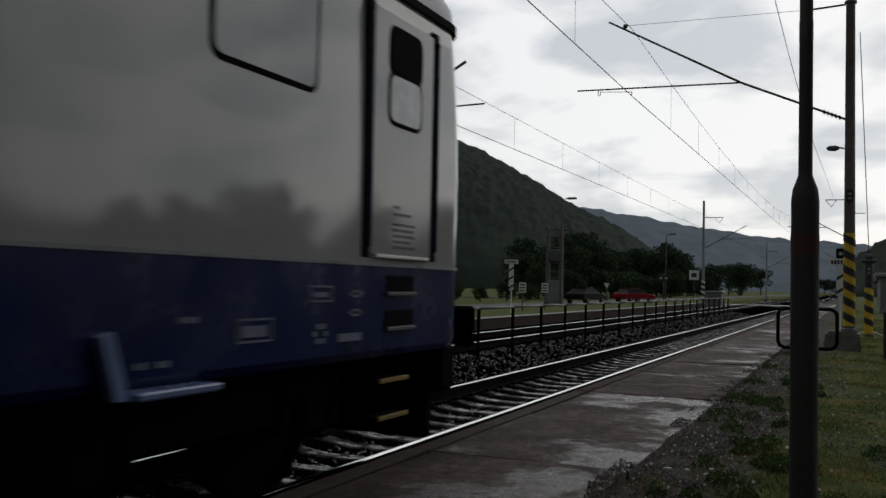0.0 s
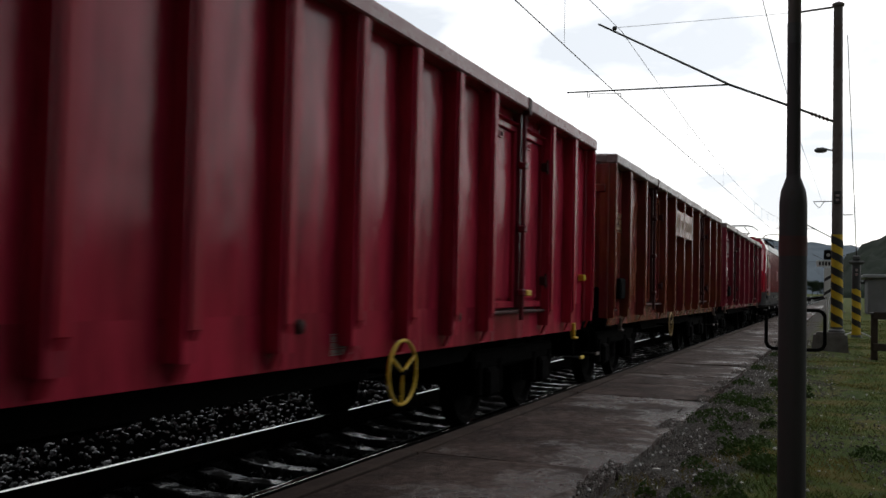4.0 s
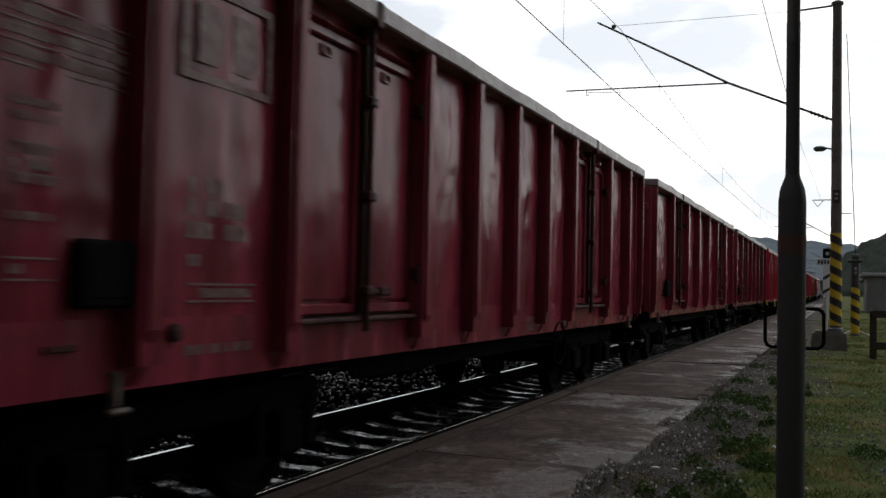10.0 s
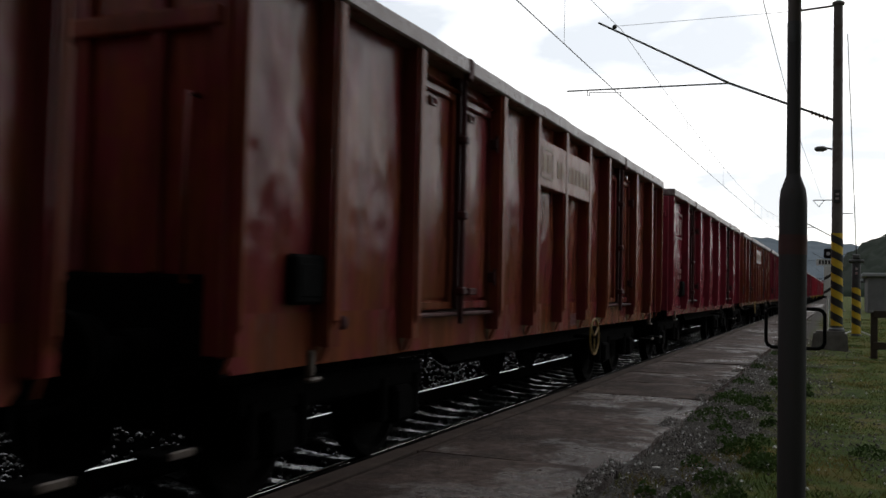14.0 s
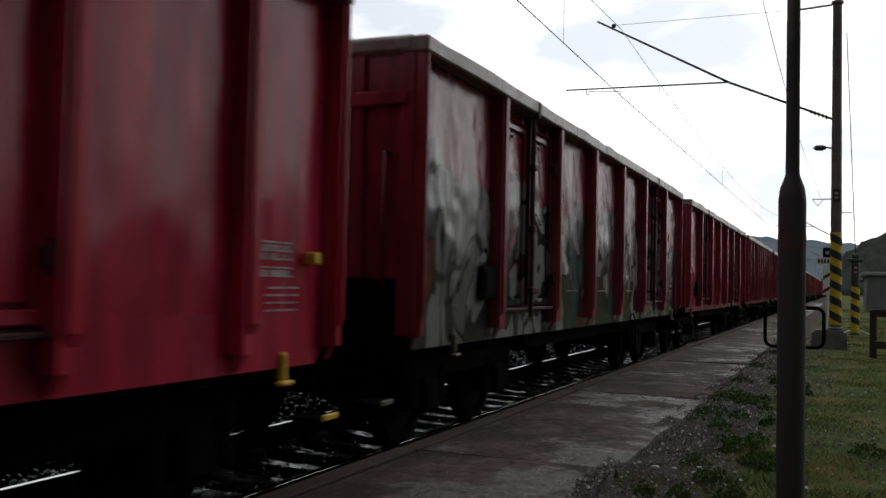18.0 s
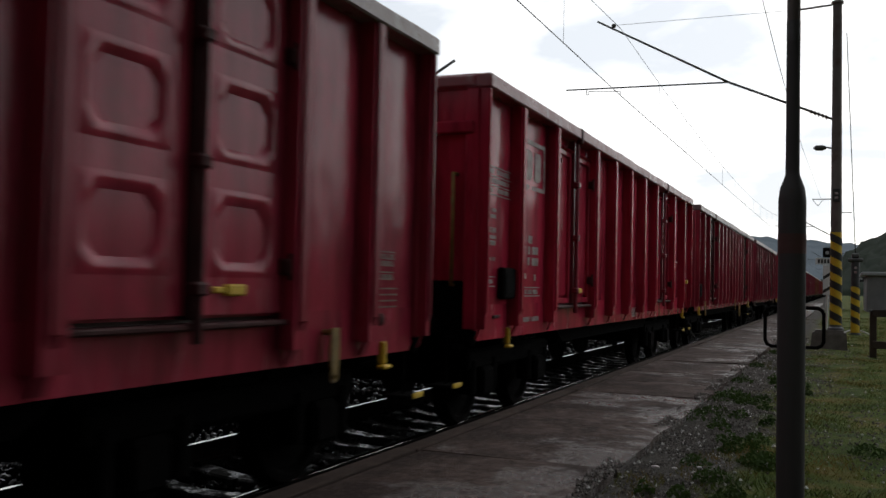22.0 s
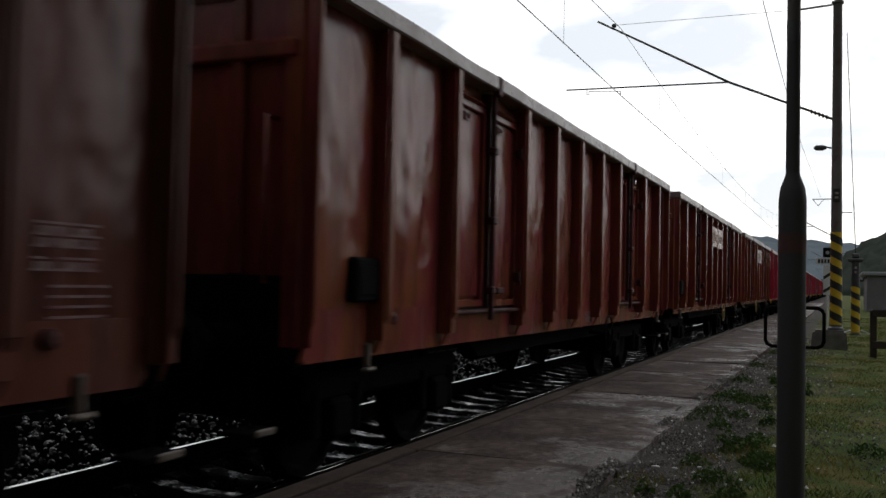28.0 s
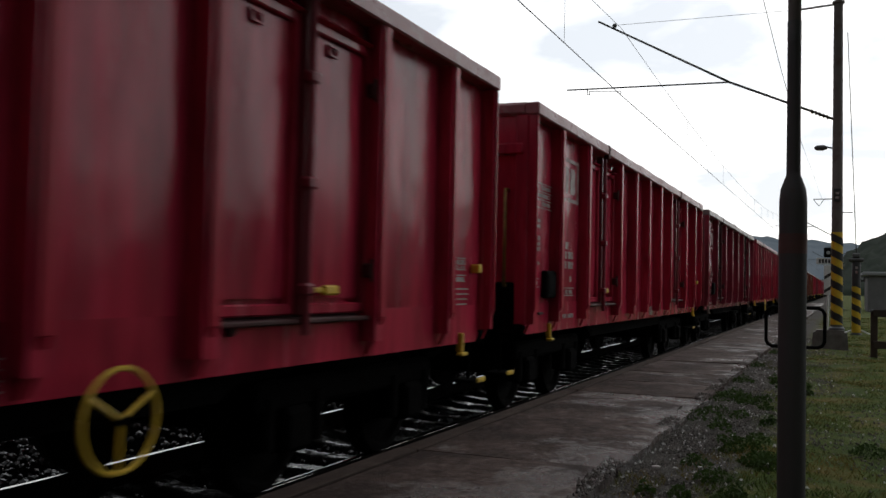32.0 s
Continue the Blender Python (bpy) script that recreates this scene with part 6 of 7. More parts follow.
        part("tow_hook", bm, hook, side)
    if embossed:  # drilled hoisting plates under the door posts
        for y in (-5.81, 1.42, 5.82):
            bm = bmesh.new()
            prism(bm, [(y - 0.03, 0.83), (y + 0.03, 0.83), (y + 0.05, 0.90), (y + 0.05, 1.13), (y - 0.05, 1.13), (y - 0.05, 0.90)], 1.385, 1.405)
            rod(bm, (1.30, y, 1.10), (1.386, y, 1.10), 0.02, n=6)
            ring(bm, (1.395, y, 0.82), 0.035, 0.012, "X", 12, 5)
            part("hoisting_plate", bm, M["ochrefit"], side, "worn ochre hoisting plate with a ring")
    if fit == "yellow" and not embossed:
        bm = bmesh.new()
        bbox(bm, 1.312, 1.40, half - 0.30, half - 0.22, 1.53, 1.61, 0.012)
        part("lamp_bracket", bm, M["yellow"], side, "small yellow tail lamp bracket")
    if wheel is not None:
        bm = bmesh.new()
        ring(bm, (1.44, wheel, 0.79), wheel_r, 0.013, "X", 26, 6)
        for k in range(3):
            a = 0.5 + 2.094 * k
            rod(bm, (1.44, wheel, 0.79), (1.44, wheel + wheel_r * math.cos(a), 0.79 + wheel_r * math.sin(a)), 0.012, n=6)
        bm.verts.ensure_lookup_table()
        for k in range(3):  # weld the spokes to the rim and to each other
            i = round((0.5 + 2.094 * k) / (2 * math.pi) * 26) % 26
            bm.faces.new((bm.verts[156 + 12 * k + 6], bm.verts[6 * i], bm.verts[6 * i + 1]))
        bm.faces.new((bm.verts[156], bm.verts[168], bm.verts[180]))
        rim = part("hand_wheel", bm, M["yellow"] if paint == "red" else M["ochrefit"] if board or embossed else M["black"] if dent > 1.1 else M["dullfit"], side, "spoked brake hand wheel")
        bm = bmesh.new()
        rod(bm, (1.16, wheel, 0.79), (1.46, wheel, 0.79), 0.022, n=8)
        part("hub", bm, M["black"], rim)
    bm = bmesh.new()
    yb = posts[1] - 0.05
    nz = 1.22 if embossed else 1.27
    bbox(bm, XP + 0.0, XP + 0.085, yb - 0.36, yb, nz + 0.02, nz + 0.33, 0.02)
    bbox(bm, XP + 0.084, XP + 0.092, yb - 0.31, yb - 0.05, nz + 0.07, nz + 0.27, 0.006)
    part("notice_box", bm, M["rubber"], side, "black brake notice box")

    def skin(y, z):
        if z < ZS:
            return 1.3125
        for k, (a, b) in enumerate(zip(posts, posts[1:])):
            if a <= y <= b:
                u, v = (y - a) / (b - a), (z - ZS + 0.01) / (ZT - ZS + 0.02)
                return XP + bowed(u, v, dent) + held(u, v) * swell(y, z, dent, seed + 7.7 * k) + 0.003
        return XP + 0.01
    side_marks(side, marks, posts, half, skin, ink)
    if len(posts) == 8:
        for y in (-1.6, 0.0, 1.75, 5.5):
            bm = bmesh.new()
            xx = skin(y, 1.37)
            bbox(bm, xx - 0.004, xx + 0.016, y - 0.22, y + 0.22, 1.365, 1.377, 0.003)
            part("rope_bar", bm, M["toprail"], side, "thin bare steel rope bar")
    for y in posts[1:-1:3]:
        bm = bmesh.new()
        lathe(bm, [(0.05, 0.0), (0.045, 0.03), (0.02, 0.04)], 10, "X", (1.311, y + 0.30, 1.16))
        part("lashing_ring", bm, M["barpaint"], side)
    if board:
        for a, b, words in ((-1.1, 0.0, 0), (0.0, 1.1, 1)):
            bm = bmesh.new()
            bbox(bm, XP + 0.03, X - 0.005, a + 0.03, b - 0.03, 2.51, 3.02, 0.01)
            part("name_board", bm, M["brown_post"], side, "brown board with faded pale letters")
            bm = bmesh.new()
            if words == 0:
                emblem_frame(bm, X - 0.0046, a + 0.06, 2.60, 0.46, 0.34, 1, 0.03)
                for e in (0.14, 0.31):
                    box(bm, X - 0.0045, X - 0.001, a + e, a + e + 0.12, 2.67, 2.87)
                for e in (0.68, 0.84):
                    box(bm, X - 0.0045, X - 0.001, a + e, a + e + 0.12, 2.66, 2.85)
            else:
                for i in range(6):
                    box(bm, X - 0.0045, X - 0.001, a + 0.06 + 0.165 * i, a + 0.18 + 0.165 * i, 2.66, 2.85)
            part("text_bar", bm, M["boardtext"], side)
    # the side turned away from the platform, one shell
    bm = bmesh.new()
    box(bm, -1.31, -1.285, -half, half, Z0, ZT)
    for y in posts:
        box(bm, -X, -1.311, max(-half, y - 0.04), min(half, y + 0.04), Z0 + 0.05, ZT)
    bbox(bm, -1.462, -1.21, -half - 0.02, half + 0.02, ZT, ZT + 0.135, 0.03)
    part("far_side_wall", bm, M["maroon"] if paint == "graffiti" else p, w)
    for s in (1, -1):
        end = new("end_wall")
        end.parent = w
        p = M["crimson" if paint == "graffiti" else paint]
        if s < 0:
            end.matrix_basis = pose(0, 0, 0, 0, 0, 180)
        bm = bmesh.new()
        box(bm, -1.29, 1.29, half - 0.06, half - 0.03, Z0 + 0.3, ZT)
        part("end_sheet", bm, p, end)
        bm = bmesh.new()
        bbox(bm, -1.33, 1.33, half - 0.1, half + 0.03, ZT, ZT + 0.14, 0.03)
        part("top_rail", bm, M["toprail" if bright_rail else "redrail"], end)
        for z in ((2.82, 1.95) if embossed else (2.82,)):
            bm = bmesh.new()
            bbox(bm, -1.30, 1.30, half - 0.03, half + 0.05, z, z + 0.12, 0.015)
            part("cross_beam", bm, p, end)
        for x in (-1.28, 1.28):
            bm = bmesh.new()
            bbox(bm, x - 0.07, x + 0.07, half - 0.08, half + 0.025, Z0 + 0.1, ZT, 0.015)
            part("corner_post", bm, p, end)
        for x in (-0.85, -0.3, 0.3, 0.85):
            bm = bmesh.new()
            bbox(bm, x - 0.05, x + 0.05, half - 0.03, half + 0.02, 1.46, ZT, 0.012)
            part("end_post", bm, p, end)
        bm = bmesh.new()
        bbox(bm, -1.33, 1.33, half - 0.08, half + 0.024, Z0 - 0.02, 1.46, 0.02)
        part("headstock", bm, M["black"], end)
        bm = bmesh.new()
        gx, out = (1.24, 0.20) if s > 0 else (-1.12, 0.07)
        tube(bm, [(gx, half - 0.03, 1.42), (gx, half + out, 1.42), (gx, half + out, 2.45), (gx, half - 0.03, 2.45)], 0.018)
        part("grab_rail", bm, (M["yellow"] if s > 0 else M["ochrefit"]) if fit == "yellow" else p, end)
        bm = bmesh.new()
        bbox(bm, *sorted((1.02 * s, 1.24 * s)), half + 0.02, half + 0.34, 0.50, 0.53, 0.008)
        tube(bm, [(1.13 * s, half, 0.95), (1.13 * s, half + 0.17, 0.95), (1.13 * s, half + 0.17, 0.52)], 0.014, 5)
        step = part("shunter_step", bm, M["black"], end)
        bm = bmesh.new()
        bbox(bm, *sorted((1.242 * s, 1.262 * s)), half + 0.10, half + 0.29, 0.50, 0.545, 0.008)
        part("step_edge", bm, hook, step, "painted step edge")
        end_gear(end, half + 0.0, 1)
    bm = bmesh.new()
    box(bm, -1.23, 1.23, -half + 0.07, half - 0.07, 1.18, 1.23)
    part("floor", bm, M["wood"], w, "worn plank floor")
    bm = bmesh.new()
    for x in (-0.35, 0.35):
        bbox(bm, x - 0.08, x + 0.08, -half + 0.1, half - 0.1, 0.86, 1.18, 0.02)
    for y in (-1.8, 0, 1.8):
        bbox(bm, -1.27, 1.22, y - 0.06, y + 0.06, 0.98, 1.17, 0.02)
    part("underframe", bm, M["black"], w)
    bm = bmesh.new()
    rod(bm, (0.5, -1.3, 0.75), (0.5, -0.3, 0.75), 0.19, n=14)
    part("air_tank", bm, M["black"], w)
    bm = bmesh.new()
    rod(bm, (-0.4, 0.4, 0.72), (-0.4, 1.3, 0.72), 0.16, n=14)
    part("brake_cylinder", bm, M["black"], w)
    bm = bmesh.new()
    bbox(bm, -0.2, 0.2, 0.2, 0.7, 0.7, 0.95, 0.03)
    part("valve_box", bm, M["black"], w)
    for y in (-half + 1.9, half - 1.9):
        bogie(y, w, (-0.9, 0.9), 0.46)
        # plain black block added to fill the dark space over the bogie
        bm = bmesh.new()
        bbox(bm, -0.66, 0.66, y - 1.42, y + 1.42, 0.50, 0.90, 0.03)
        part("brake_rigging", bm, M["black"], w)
    return w


H1 = 6.4
P1 = [-6.4, -5.35, -4.1, -2.2, -1.1, 0.0, 1.1, 2.2, 4.1, 5.4, 6.4]
D1 = [(-4.1, -2.2), (2.2, 4.1)]
P4 = [-6.4, -5.38, -4.17, -3.17, -2.13, -1.03, 0.05, 1.17, 2.24, 4.1, 5.4, 6.4]  # a door at one end only
D4 = [(2.24, 4.1)]
H2 = 7.25
P2 = [-7.25, -6.3, -5.35, -3.45] + [round(-3.45 + 0.8625 * k, 4) for k in range(1, 8)] + [3.45, 5.35, 6.3, 7.25]
D2 = [(-5.35, -3.45), (3.45, 5.35)]
P3 = [-6.4, -4.5, -2.57, -0.88, 0.85, 2.6, 4.55, 6.4]
D3 = [(-4.5, -2.57), (2.6, 4.55)]

# kinds of wagon: colour, shape, dents
RED, OLD = "bright red steel open wagon with yellow fittings, wet", "dull crimson open wagon with dented wet side panels"
GRIMY, RUSTY = "grimy dark maroon open wagon with scuffed top rail", "rust-brown open wagon with a faded name board"
KINDS = dict(
    r=lambda: wagon("red", RED, P1, D1, H1, 0.75, "yellow", seed=1.0, bright_rail=False),
    s=lambda: wagon("red", RED, P1, D1, H1, 0.95, "yellow", marks="full_b", seed=41.0, bright_rail=False, wheel=None),
    q=lambda: wagon("red", RED, P1, D1, H1, 0.85, "yellow", seed=33.0, bright_rail=False, wheel=-1.47),
    t=lambda: wagon("red", RED, P1, D1, H1, 0.9, "yellow", marks="full_b", seed=47.0, bright_rail=False, wheel=-1.42),
    c=lambda: wagon("crimson", OLD, P3, D3, H1, 1.9, "plain", marks="old", ink="aged", seed=5.0),
    d=lambda: wagon("crimson", OLD, P3, D3, H1, 1.5, "plain", marks="end_only", ink="faint", seed=57.0, wheel=2.0),
    k=lambda: wagon("crimson", "dull crimson open wagon with narrow dented panels", P1, D1, H1, 1.3, "plain", marks="old", ink="aged", seed=63.0),
    m=lambda: wagon("maroon", GRIMY, P1, D1, H1, 1.2, "plain", marks="old", ink="aged", seed=9.0),
    n=lambda: wagon("maroon", "grimy dark maroon open wagon with doors at one end", P4, D4, H1, 1.15, "plain", marks="old", ink="aged", seed=71.0, wheel=1.55),
    b=lambda: wagon("brown", RUSTY, P1, D1, H1, 1.2, "plain", board=True, marks="none", ink="faint", seed=13.0, wheel=1.46, wheel_r=0.23),
    a=lambda: wagon("brown", RUSTY, P1, D1, H1, 1.3, "plain", board=True, marks="end_only", ink="boardtext", seed=77.0, wheel=-1.53, wheel_r=0.21),
    o=lambda: wagon("brown", "rust-brown open wagon with plain ochre-stained panels", P1, D1, H1, 1.3, "plain", marks="none", ink="faint", seed=83.0),
    u=lambda: wagon("umber", "dark sooty brown open wagon, scratched and dirty", P4, D4, H1, 1.15, "plain", marks="none", ink="faint", seed=17.0, wheel=-1.52),
    g=lambda: wagon("graffiti", "open wagon covered in faded sprayed paint", P3, D3, H1, 1.6, "plain", marks="none", ink="faint", seed=21.0),
    e=lambda: wagon("claret", "long crimson open wagon with embossed steel doors", P2, D2, H2, 0.8, "yellow", embossed=True, marks="full", ink="aged", seed=25.0, wheel=-1.9, wheel_r=0.21),
    f=lambda: wagon("claret", "long crimson open wagon with embossed steel doors", P2, D2, H2, 0.95, "yellow", embossed=True, marks="end_only", ink="aged", seed=91.0, wheel=2.2, wheel_r=0.21),
    l=lambda: wagon("red", "long bright red open wagon with yellow fittings", P2, D2, H2, 0.8, "yellow", seed=29.0, bright_rail=False),
)
ORDER = "c a l f e r t c d k b d a c b b c k d g q r n f s f r s m r a b o u n q c s r".split()
FIRST = -30.05
made, TRAIN = {}, []


def shallow(root):
    """Hang what lies more than two levels under a thing on its part."""
    kids = {o.name: [] for o in bpy.data.objects}
    for o in bpy.data.objects:
        if o.parent:
            kids[o.parent.name].append(o)
    for a in kids[root.name]:
        for b in kids[a.name]:
            for c in kids[b.name]:
                m = b.matrix_basis @ c.matrix_basis
                c.parent = a
                c.matrix_basis = m
    return root



pos = FIRST
for k in ORDER:
    half = H2 if k in "efl" else H1
    if k in made:
        ob = copy_thing(made[k], pose(0, pos - half, 0))
    else:
        ob = made[k] = shallow(KINDS[k]())
    TRAIN.append((ob, pos - half))
    pos -= 2 * half + 1.24


def plan_ring(hw, y0, y1, r, bow, n=6):
    """A rounded plan outline, its ends bowed outwards, anticlockwise."""
    pts = []
    for cx, cy, a0, s in ((hw - r, y1 - r, 0, 1), (-hw + r, y1 - r, 90, 1), (-hw + r, y0 + r, 180, -1), (hw - r, y0 + r, 270, -1)):
        for i in range(n + 1):
            a = radians(a0 + 90 * i / n)
            x, y = cx + r * math.cos(a), cy + r * math.sin(a)
            pts.append((x, y + s * bow * (1 - (x / hw) ** 2)))
        if a0 in (0, 180):
            q = -1 if a0 == 0 else 1
            e = y1 if a0 == 0 else y0
            for i in range(1, 6):
                x = -q * (hw - r) * (1 - i / 3)
                pts.append((x, e + s * bow * (1 - (x / hw) ** 2)))
    return pts


def loft(levels, smooth=False, flat=False):
    """Join outlines of equal count, each (points, z); the bands keep crisp edges unless smooth."""
    bm = bmesh.new()
    rows = [[bm.verts.new((x, y, z)) for x, y in pts] for pts, z in levels]
    n = len(rows[0])
    for a, b in zip(rows, rows[1:]):
        for i in range(n):
            bm.faces.new((a[i], a[(i + 1) % n], b[(i + 1) % n], b[i])).smooth = not flat
    bm.faces.new(rows[0][::-1])
    bm.faces.new(rows[-1])
    if not smooth:
        for r in rows:
            for i in range(n):
                e = bm.edges.get((r[i], r[(i + 1) % n]))
                if e:
                    e.smooth = False
    return bm


def rounded_pane(bm, x, y0, y1, z0, z1, c, t=0.008, s=1):
    pts = []
    for cy, cz, a0 in ((y1 - c, z1 - c, 0), (y0 + c, z1 - c, 90), (y0 + c, z0 + c, 180), (y1 - c, z0 + c, 270)):
        for i in range(4):
            a = radians(a0 + 30 * i)
            pts.append((cy + c * math.cos(a), cz + c * math.sin(a)))
    f = [bm.verts.new((x + s * t, a, b)) for a, b in pts]
    g = [bm.verts.new((x - s * 0.02, a, b)) for a, b in pts]
    bm.faces.new(f)
    bm.faces.new(g[::-1])
    for i in range(len(f)):
        bm.faces.new((f[i], f[(i + 1) % len(f)], g[(i + 1) % len(f)], g[i]))


def side_window(parent, x, y0, y1, z0, z1, glass="glass", rim=0.035, name="window"):
    s = 1 if x > 0 else -1
    bm = bmesh.new()
    rounded_pane(bm, x, y0, y1, z0, z1, 0.09, 0.010, s)
    fr = part(name, bm, M["rubber"], parent, "black rubber window surround")
    bm = bmesh.new()
    rounded_pane(bm, x, y0 + rim, y1 - rim, z0 + rim, z1 - rim, 0.07, 0.014, s)
    part("pane", bm, M[glass], fr)
    return fr


def pantograph(parent, y, up, z=4.05):
    h = 1.5 if up else 0.42
    k, kz = y + (0.85 if up else 1.1), z + h * 0.48

    def bar(name, a, b, r, material="galv", over=None):
        bm = bmesh.new()
        rod(bm, a, b, r, n=6)
        return part(name, bm, M[material], over)
    bm = bmesh.new()
    rod(bm, (-0.5, y - 0.55, z), (0.5, y - 0.55, z), 0.04, n=6)
    pg = part("pantograph", bm, M["galv"], parent, "raised steel pantograph" if up else "folded steel pantograph")
    for x in (-0.45, 0.45):
        bar("lower_arm", (x, y - 0.55, z), (x * 1.1, k, kz), 0.024, over=pg)
        bar("upper_arm", (x * 1.1, k, kz), (x * 0.8, y, z + h), 0.018, over=pg)
        bar("diagonal_brace", (x, y - 0.55, z), (-x * 1.1, k, kz), 0.010, over=pg)
    bar("knee_bar", (-0.5, k, kz), (0.5, k, kz), 0.02, over=pg)
    for d in (-0.14, 0.14):
        bm = bmesh.new()
        tube(bm, [(-0.95, y + d, z + h - 0.16), (-0.72, y + d, z + h + 0.02), (-0.5, y + d, z + h + 0.06), (0.5, y + d, z + h + 0.06), (0.72, y + d, z + h + 0.02), (0.95, y + d, z + h - 0.16)], 0.02, 6)
        part("contact_strip", bm, M["black"], pg)
    for x in (-0.4, 0.4):
        bar("head_bar", (x, y - 0.16, z + h + 0.03), (x, y + 0.16, z + h + 0.03), 0.018, "black", pg)
    for x in (-0.5, 0.5):
        for yy in (-0.6, 0.5):
            bm = bmesh.new()
            lathe(bm, [(0.05, -0.3), (0.09, -0.25), (0.05, -0.2), (0.09, -0.15), (0.05, -0.1), (0.09, -0.05), (0.05, 0.0)], 10, "Z", (x, y + yy, z))
            part("insulator", bm, M["ceramic"], pg)


def loco_blue():
    """Grey-white and blue six-axle electric locomotive; its middle at y = 0."""
    L = thing("electric_locomotive", "grey-white and blue electric locomotive with orange lamp pods", "locomotive", "locomotives")
    h = 8.52
    R = lambda hw, d, r=0.34, bow=0.16: plan_ring(hw, -h + d, h - d, r, bow)
    part("skirt", loft([(R(1.43, 0.05), 0.93), (R(1.465, 0.02), 0.98), (R(1.47, 0.0), 1.545)]), M["loco_blue"], L, "dark blue lower body band")
    part("trim_line", loft([(R(1.478, -0.008), 1.545), (R(1.478, -0.008), 1.565)]), M["roof_grey"], L, "thin pale waist line")
    part("body_shell", loft([(R(1.47, 0.0), 1.565), (R(1.47, 0.0), 2.3), (R(1.465, 0.02), 2.75), (R(1.455, 0.10), 3.30), (R(1.45, 0.13), 3.44)]), M["loco_white"], L, "grey-white body sides")
    part("cornice", loft([(R(1.475, 0.10), 3.44), (R(1.475, 0.10), 3.50)]), M["rubber"], L, "dark gutter strip")
    part("roof", loft([(R(1.455, 0.12), 3.50), (R(1.445, 0.14), 3.62), (R(1.38, 0.20), 3.74), (R(1.22, 0.34), 3.86), (R(0.95, 0.6, 0.4), 3.94), (R(0.5, 1.0, 0.3, 0.05), 3.97)], True), M["loco_blue"], L, "rounded dark blue roof")
    for s in (1, -1):
        x = 1.47 * s
        for y0, y1, dbl in ((-6.23, -5.25, 0), (-4.14, -3.14, 1), (-1.78, -0.76, 1), (0.64, 1.64, 0), (2.9, 3.92, 0), (5.07, 6.10, 0)):
            if dbl:
                side_window(L, x - 0.012 * s, y0, y1, 2.98, 3.24)
                side_window(L, x - 0.006 * s, y0, y1, 2.54, 2.95)
            else:
                side_window(L, x - 0.010 * s, y0, y1, 2.54, 3.24)
        for y0, y1 in ((-7.73, -6.83), (6.78, 7.72)):
            bm = bmesh.new()
            bbox(bm, *sorted((x - 0.03 * s, x + 0.012 * s)), y0, y1, 1.62, 3.30, 0.01)
            d = part("door", bm, M["loco_white"], L)
            # flat black strips in place of the shaded handrail recesses
            for a in (y0 - 0.11, y1 - 0.0):
                bm = bmesh.new()
                bbox(bm, *sorted((x - 0.03 * s, x + 0.006 * s)), a, a + 0.11, 1.60, 3.34, 0.004)
                part("door_gap", bm, M["rubber"], d, "flat black strip for the shaded recess beside the door")
            bm = bmesh.new()
            dm = (y0 + y1) / 2
            for q, (z, ln) in enumerate(((1.95, 0.10), (1.90, 0.26), (1.83, 0.34), (1.79, 0.30), (1.75, 0.34), (1.71, 0.28), (1.67, 0.34))):
                a = dm - 0.15
                while a < dm - 0.15 + ln:
                    box(bm, *sorted((x + 0.012 * s, x + 0.0145 * s)), a, a + 0.024, z, z + 0.020)
                    a += 0.036
            tagged(part("door_text", bm, M["galv"], d, "small dark lines of stencilled text"), kind="stuff")
            # open upper half: a flat black pane for the unlit cab inside
            side_window(d, x + 0.004 * s, y0 + 0.2, y1 - 0.2, 2.86, 3.22, "rubber", name="door_window")
            side_window(d, x + 0.006 * s, y0 + 0.2, y1 - 0.2, 2.52, 2.90, "lens", 0.03, name="door_window")
            bm = bmesh.new()
            bbox(bm, *sorted((x, x + 0.03 * s)), y0 + 0.05, y1 - 0.05, 1.60, 1.625, 0.005)
            part("door_step", bm, M["bright"], d)
            for a in (y0 - 0.055, y1 + 0.055):
                bm = bmesh.new()
                tube(bm, [(x, a, 1.68), (x + 0.03 * s, a, 1.68), (x + 0.03 * s, a, 3.25), (x, a, 3.25)], 0.014)
                part("handrail", bm, M["loco_blue"], L)
            if y0 < 0:
                bm = bmesh.new()
                bbox(bm, *sorted((x, x + 0.02 * s)), y0 + 0.07, y0 + 0.145, 1.18, 1.255, 0.006)
                lamp = part("marker_lamp", bm, M["yellow"], L, "small yellow marker lamp")
                bm = bmesh.new()
                bbox(bm, *sorted((x, x + 0.015 * s)), y0 + 0.15, y0 + 0.18, 1.19, 1.245, 0.005)
                part("lens", bm, M["lens"], lamp)
            for z in (1.12, 1.36):
                bm = bmesh.new()
                bbox(bm, *sorted((x - 0.03 * s, x + 0.006 * s)), y0 + 0.25, y1 - 0.25, z, z + 0.13, 0.01)
                part("step_pocket", bm, M["rubber"], L)
                bm = bmesh.new()
                bbox(bm, *sorted((x - 0.01 * s, x + 0.03 * s)), y0 + 0.25, y1 - 0.25, z - 0.015, z + 0.012, 0.004)
                part("step_tread", bm, M["galv"], L)
            for z in (0.49, 0.745):
                bm = bmesh.new()
                bbox(bm, *sorted((x - 0.16 * s, x - 0.045 * s)), y0 + 0.25, y1 - 0.25, z, z + 0.025, 0.006)
                st = part("step_tread", bm, M["black"], L, "black foot step")
                bm = bmesh.new()
                bbox(bm, *sorted((x - 0.044 * s, x - 0.02 * s)), y0 + 0.25, y1 - 0.25, z - 0.003, z + 0.028, 0.004)
